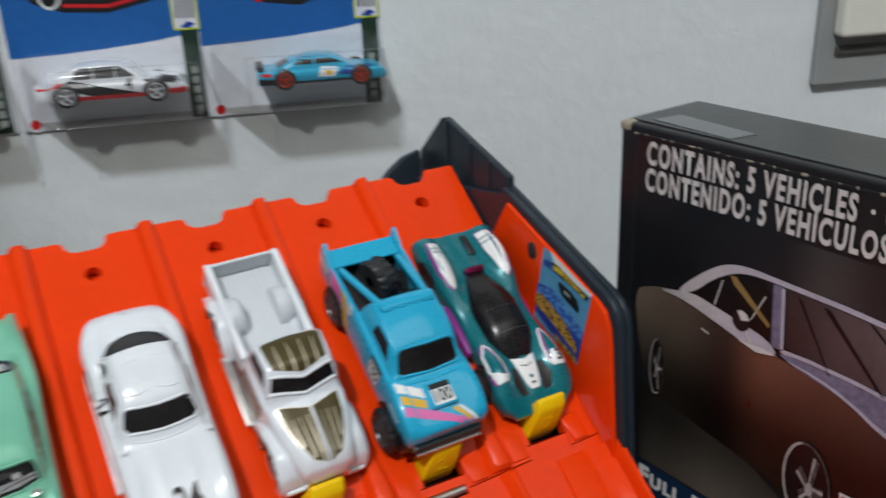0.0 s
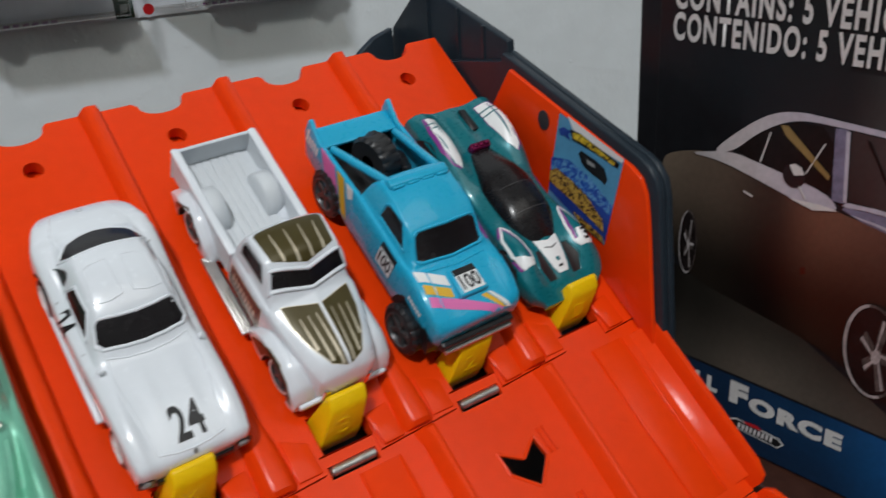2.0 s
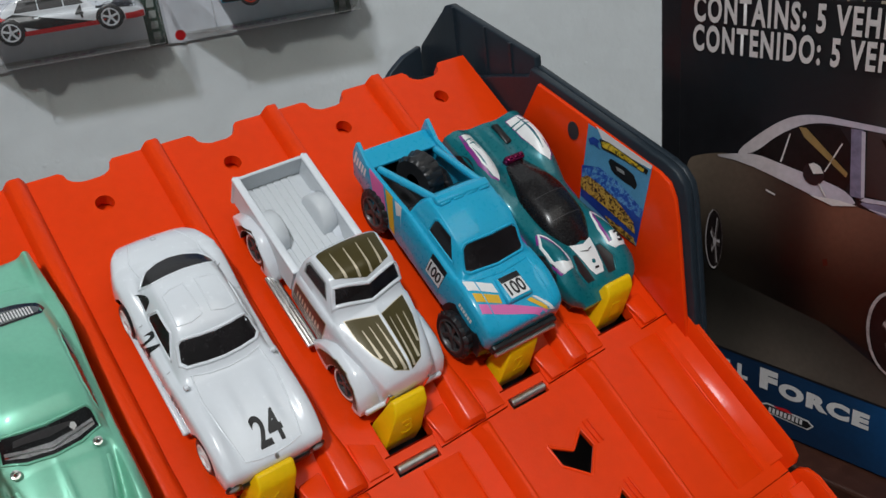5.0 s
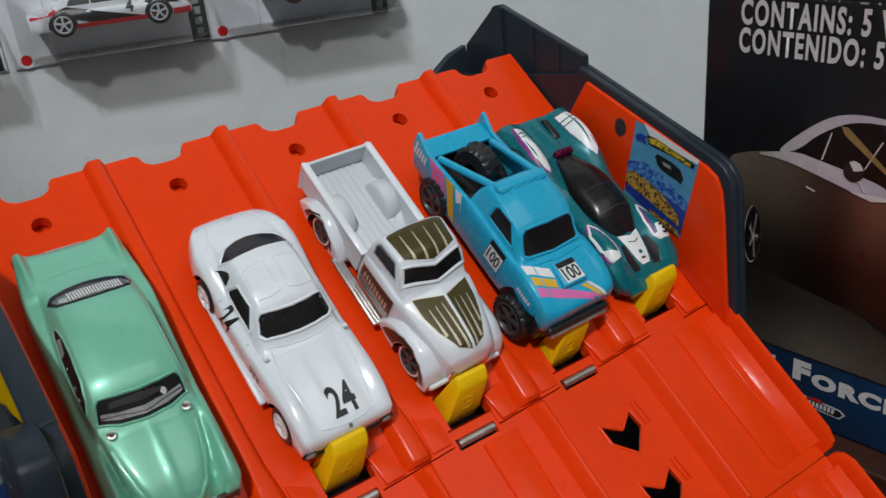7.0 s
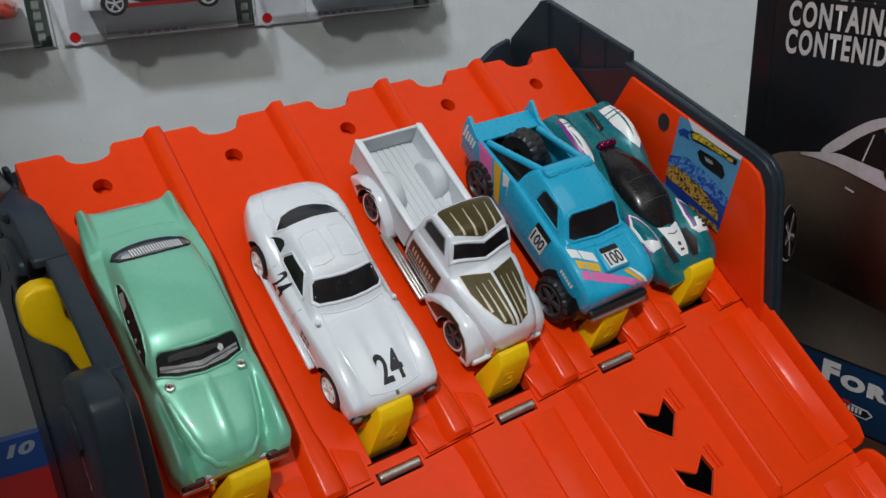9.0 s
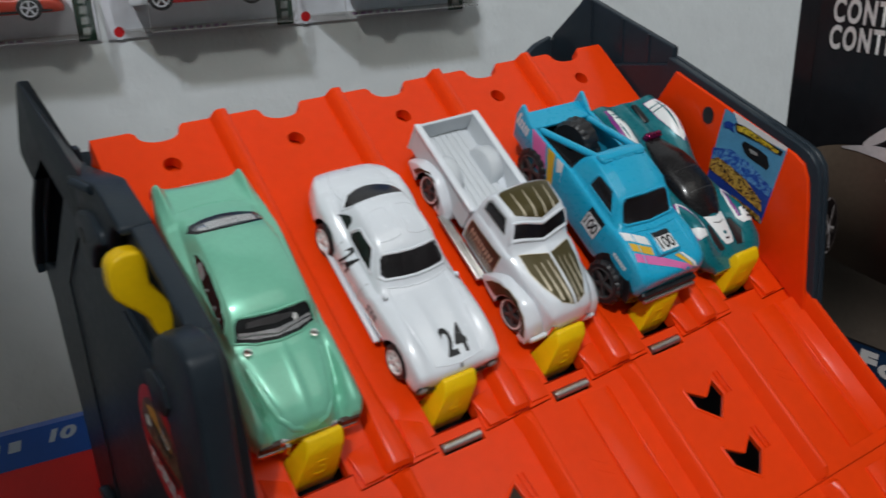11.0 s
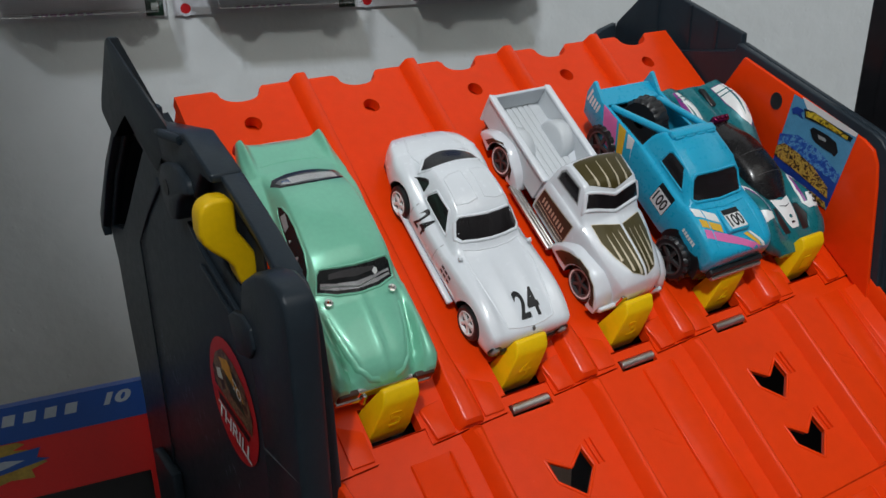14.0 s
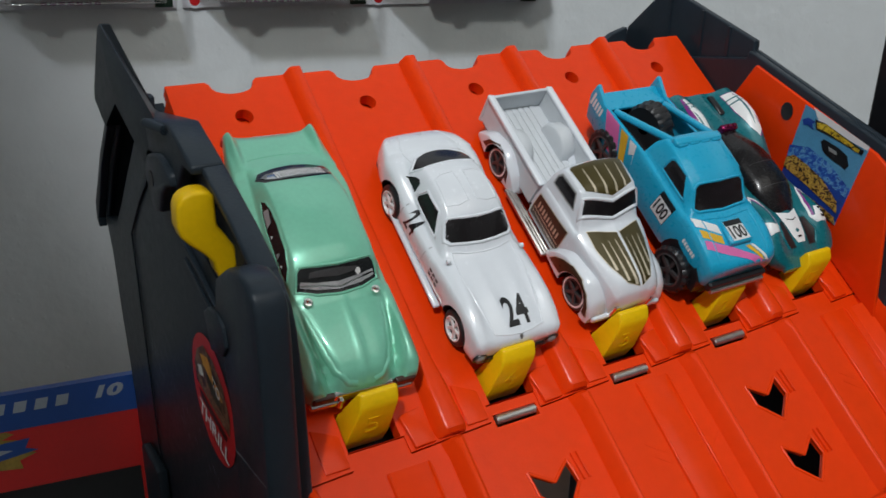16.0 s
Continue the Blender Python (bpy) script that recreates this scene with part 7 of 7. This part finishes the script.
def hung_card(x1, label, art):
    """A blister card on the wall, given its right edge: card, prints, clear blister."""
    ob = thing("blister_card", label, "toy package", WALL_M @ Matrix.Translation((x1, -0.0006, 0)), "blister cards on the wall")
    x0, z0, z1 = -0.0955, 0.2680, 0.4330
    part("card", box(x0, 0.0, -0.0010, 0.0, z0, z1), GREYCARD, ob)

    def ink(name, outline, material, lift, lbl=""):
        bm = bmesh.new()
        bm.faces.new([bm.verts.new((a, -0.0010 - 0.00012 * lift, b)) for a, b in outline])
        return part(name, bm, material, ob, lbl)

    ink("blue_field", [(x0, 0.3060), (x0 * 0.75, 0.3068), (x0 * 0.5, 0.3082), (x0 * 0.25, 0.3104), (0, 0.3140), (0, z1), (x0, z1)], BLUEPRINT, 1, "bright blue printed field")
    ink("dark_strip", [(-0.0100, z0 + 0.0004), (-0.0012, z0 + 0.0004), (-0.0012, 0.330), (-0.0100, 0.330)], CARDGREEN, 2)
    ink("lime_frame", [(-0.0135, 0.3150), (0.0, 0.3150), (0.0, 0.3340), (-0.0135, 0.3340)], LIME, 3)
    ink("lime_picture", [(-0.0125, 0.3160), (-0.0010, 0.3160), (-0.0010, 0.3330), (-0.0125, 0.3330)], GREYCARD, 4)
    for k in range(4):
        a = -0.0115 + k * 0.0026
        ink("picture_bar", [(a, 0.3215), (a + 0.0012, 0.3205), (a + 0.0020, 0.3300), (a + 0.0008, 0.3310)], BLACKINK, 5)
    ink("picture_bar", [(-0.0100, 0.3165), (-0.0050, 0.3160), (-0.0020, 0.3180), (-0.0060, 0.3195)], DEEPBLUE, 5)
    for k in range(5):
        b = 0.2715 + k * 0.0052
        ink("strip_mark", [(-0.0075, b), (-0.0040, b), (-0.0036, b + 0.0036), (-0.0070, b + 0.0036)], mat("pale_mark", (0.25, 0.27, 0.26), 0.4) if "pale_mark" not in bpy.data.materials else bpy.data.materials["pale_mark"], 4)
    ink("red_seal", ngon(x0 + 0.0060, 0.2715, 0.0040, 20), GREYCARD, 2)
    ink("red_seal", ngon(x0 + 0.0060, 0.2715, 0.0026, 20), REDINK, 3)
    for k in range(7):
        ink("small_print", [(-0.064 + k * 0.0042, 0.2702), (-0.061 + k * 0.0042, 0.2702), (-0.061 + k * 0.0042, 0.2716), (-0.064 + k * 0.0042, 0.2716)], PURPLE, 2)
    art(ink, x0)
    # the blister: a tapered clear tub, open to the card
    back = [(x0 + 0.004, 0.2715), (-0.0005, 0.2715), (-0.0005, 0.3080), (x0 + 0.004, 0.3080)]
    front = [(x0 + 0.022, 0.2750), (-0.0030, 0.2750), (-0.0030, 0.3030), (x0 + 0.022, 0.3030)]
    bm = bmesh.new()
    a, b = [bm.verts.new((p, -0.0012, q)) for p, q in back], [bm.verts.new((p, -0.0320, q)) for p, q in front]
    for i in range(4):
        bm.faces.new((a[i], a[(i + 1) % 4], b[(i + 1) % 4], b[i]))
    bm.faces.new(b)
    bmesh.ops.recalc_face_normals(bm, faces=bm.faces)
    edges = [e for e in bm.edges if len(e.link_faces) == 2]
    bmesh.ops.bevel(bm, geom=edges, offset=0.0055, segments=5, affect="EDGES", profile=0.5)
    part("blister", bm, BLISTER, ob, "clear plastic blister", smooth=50)
    # a tinted sheet added over the tub's floor to deepen its shadow on the wall
    bm = bmesh.new()
    ring = [(x0 + 0.008, -0.0016, 0.2724), (-0.0012, -0.0016, 0.2724), (-0.0042, -0.0316, 0.2764), (x0 + 0.0265, -0.0316, 0.2764)]
    bm.faces.new([bm.verts.new(p) for p in ring])
    part("shadow_sheet", bm, SHADOWFILM, ob, "tinted film sheet added to darken the wall shadow")
    tub = [Vector((p, -0.0312, q)) for p, q in front]
    for i in range(4):
        part("blister_edge", rod(tub[i], tub[(i + 1) % 4], 0.0003, 8), BLISTEREDGE, ob, smooth=60)
    return ob


def art_sedan(ink, x0):
    ink("card_art", [(x0 + 0.012, 0.3420), (x0 + 0.015, 0.3330), (x0 + 0.030, 0.3275), (x0 + 0.052, 0.3262), (x0 + 0.074, 0.3310), (x0 + 0.082, 0.3420)], BLACKINK, 2)
    ink("card_art", [(x0 + 0.030, 0.3300), (x0 + 0.052, 0.3286), (x0 + 0.072, 0.3330), (x0 + 0.072, 0.3345), (x0 + 0.052, 0.3304), (x0 + 0.030, 0.3318)], REDINK, 3)
    ink("card_art", [(x0 + 0.034, 0.3420), (x0 + 0.036, 0.3345), (x0 + 0.056, 0.3335), (x0 + 0.072, 0.3365), (x0 + 0.076, 0.3420)], GREYCARD, 3)
    ink("card_art", ngon(x0 + 0.024, 0.3375, 0.0060, 20, 0.0085), CARDWHITE, 4)
    ink("card_art", ngon(x0 + 0.024, 0.3375, 0.0046, 20, 0.0068), BLACKINK, 5)


def art_coupe(ink, x0):
    ink("card_art", [(x0 + 0.018, 0.3420), (x0 + 0.024, 0.3305), (x0 + 0.036, 0.3262), (x0 + 0.054, 0.3240), (x0 + 0.070, 0.3300), (x0 + 0.082, 0.3420)], BLACKINK, 2)
    ink("card_art", [(x0 + 0.040, 0.3420), (x0 + 0.046, 0.3300), (x0 + 0.058, 0.3290), (x0 + 0.074, 0.3420)], DEEPBLUE, 3)
    ink("card_art", ngon(x0 + 0.032, 0.3350, 0.0050, 20, 0.0082), REDINK, 4)
    ink("card_art", ngon(x0 + 0.032, 0.3350, 0.0036, 20, 0.0064), BLACKINK, 5)
    ink("card_art", ngon(x0 + 0.064, 0.3345, 0.0018, 14, 0.0034), CARDWHITE, 4)


ORANGEINK = mat("orange_red_enamel", (0.50, 0.035, 0.008), 0.2, coat=0.6, vary=0.08)
CARDS = ((-0.1028, "blister card with an orange red toy car, blue print", art_coupe), (-0.0037, "blister card with a white and red toy sedan, blue print", art_sedan), (0.0912, "blister card with a sky blue toy coupe, blue print", art_coupe))
for x1, label, art in CARDS:
    hung_card(x1, label, art)


def packed_car(x1, label, paint, hub, livery, along=0.0, size=1.0):
    """A toy car seen from its side inside a blister, nose along the wall."""
    place = wall_point(x1 - 0.0470 + along, 0.2842, 0.0140)
    m = Matrix.Translation(place) @ Matrix.Rotation(WALL_A, 4, "Z") @ Matrix(((0, -1, 0, 0), (1, 0, 0, 0), (0, 0, 1, 0), (0, 0, 0, 1))) @ Matrix.Scale(size, 4)
    ob = thing("packed_toy_car", label, "toy car", m, "packed toy cars")
    low = livery == "coupe"
    body, tree = shell(car_surface(0.0690,
        K((-0.0345, 0.0100), (-0.030, 0.0130), (0.03, 0.0130), (0.0345, 0.0110)),
        K((-0.0345, 0.0065), (-0.030, 0.0092 if low else 0.0105), (0.0, 0.0110 if low else 0.0118), (0.0345, 0.0105)),
        K((-0.0345, 0.0060), (-0.030, 0.0085), (0.0, 0.0105), (0.0345, 0.0098)),
        K((-0.0345, 0.0030), (0.0345, 0.0030)),
        K((-0.016, 0), (-0.006, 0.0052 if low else 0.0068), (0.004, 0.0058 if low else 0.0075), (0.016, 0.0040 if low else 0.0072), (0.026, 0.0)),
        K((-0.02, 0.0118), (0.03, 0.0116)), K((-0.02, 0.0100), (0.03, 0.0096)), ny=40), paint, ob)
    if livery == "sedan":
        for pane in ([(-0.0105, 0.0128), (-0.0030, 0.0128), (-0.0030, 0.0172), (-0.0048, 0.0172)], [(-0.0020, 0.0128), (0.0072, 0.0128), (0.0072, 0.0172), (-0.0020, 0.0172)], [(0.0082, 0.0128), (0.0172, 0.0128), (0.0146, 0.0170), (0.0082, 0.0172)]):
            decal("side_window", flat(pane), tree, DARKHUB, ob, "x", -1)
            ridge("window_trim", pane, tree, BLACKINK, ob, 0.0003, 0.00015, "x", -1, True)
        livery_art = (([(0.0080, 0.0046), (0.0250, 0.0100), (0.0180, 0.0124), (0.0020, 0.0085), (-0.0140, 0.0048)], BLACKINK), ([(0.0200, 0.0100), (0.0335, 0.0086), (0.0335, 0.0112), (0.0240, 0.0122)], REDINK), ([(-0.0180, 0.0030), (0.0180, 0.0030), (0.0180, 0.0050), (-0.0180, 0.0050)], REDINK), ([(-0.0340, 0.0034), (-0.0262, 0.0034), (-0.0262, 0.0060), (-0.0340, 0.0060)], REDINK), ([(-0.0325, 0.0080), (-0.0150, 0.0098), (-0.0150, 0.0118), (-0.0325, 0.0100)], BLACKINK))
        for k, (outline, mt) in enumerate(livery_art):
            decal("livery", flat(outline), tree, mt, ob, "x", -1, off=0.00012 + 0.00003 * k)
        decal("race_number", moved(lettering("4", 0.0050, 0.0034, 0.02), -0.0080, 0.0092, 0, -1), tree, BLACKINK, ob, "x", -1, off=0.0003)
        part("roof_rail", box(-0.0128, -0.0122, -0.0040, 0.0130, 0.0176, 0.0180), BLACKINK, ob)
    if livery == "coupe":
        decal("side_window", flat([(-0.0110, 0.0126), (0.0160, 0.0126), (0.0110, 0.0160), (-0.0020, 0.0160)]), tree, GLASS, ob, "x", -1)
        decal("window_post", flat([(0.0044, 0.0126), (0.0056, 0.0126), (0.0046, 0.0160), (0.0036, 0.0160)]), tree, SKY, ob, "x", -1, off=0.0002)
        decal("rear_window", flat([(-0.0070, 0.0180), (0.0070, 0.0180), (0.0084, 0.0240), (-0.0084, 0.0240)]), tree, GLASS, ob)
        decal("livery", flat([(0.0250, 0.0032), (0.0342, 0.0034), (0.0342, 0.0066), (0.0262, 0.0062)]), tree, BLACKINK, ob, "x", -1)
        decal("livery", flat([(-0.0300, 0.0094), (-0.0120, 0.0104), (-0.0080, 0.0070), (-0.0130, 0.0060), (-0.0160, 0.0086)]), tree, DEEPBLUE, ob, "x", -1)
        decal("livery", flat([(-0.0080, 0.0104), (0.0010, 0.0112), (0.0030, 0.0060), (-0.0060, 0.0056)]), tree, WHITEINK, ob, "x", -1, off=0.00016)
        decal("livery", flat(ngon(-0.0030, 0.0084, 0.0020, 16)), tree, AMBER, ob, "x", -1, off=0.0002)
        decal("livery", flat([(-0.0180, 0.0030), (0.0180, 0.0030), (0.0180, 0.0044), (-0.0180, 0.0044)]), tree, BLACKINK, ob, "x", -1)
        decal("tail_lamp", flat([(0.0270, 0.0076), (0.0325, 0.0076), (0.0325, 0.0094), (0.0276, 0.0094)]), tree, REDINK, ob, "x", -1, off=0.0002)
        part("tail_spoiler", box(-0.0110, 0.0110, 0.0310, 0.0350, 0.0112, 0.0122, 0.0004), BLACKINK, ob, smooth=50)
    if livery == "wagon":
        decal("side_window", flat([(-0.0100, 0.0128), (0.0170, 0.0128), (0.0130, 0.0162), (-0.0030, 0.0162)]), tree, CLEARWIN, ob, "x", -1)
        decal("livery", flat([(-0.0300, 0.0036), (0.0300, 0.0036), (0.0300, 0.0048), (-0.0300, 0.0048)]), tree, BLACKINK, ob, "x", -1)
    arches(tree, ob, 0.0060, (-0.0200, 0.0050), (0.0205, 0.0050))
    for y in (-0.0200, 0.0205):
        wheel(ob, -0.0120, y, 0.0054, 0.0034, hub, -1)
        wheel(ob, 0.0120, y, 0.0054, 0.0034, hub, 1)
    return ob


packed_car(-0.1028, "orange red toy car packed in a blister", ORANGEINK, CARDWHITE, "wagon")
packed_car(-0.0037, "white toy sedan with red and black livery in a blister", WHITE, CARDWHITE, "sedan", 0.0015, 1.06)
packed_car(0.0912, "sky blue toy coupe with red wheels in a blister", SKY, ORANGEINK, "coupe", 0.0125, 0.98)
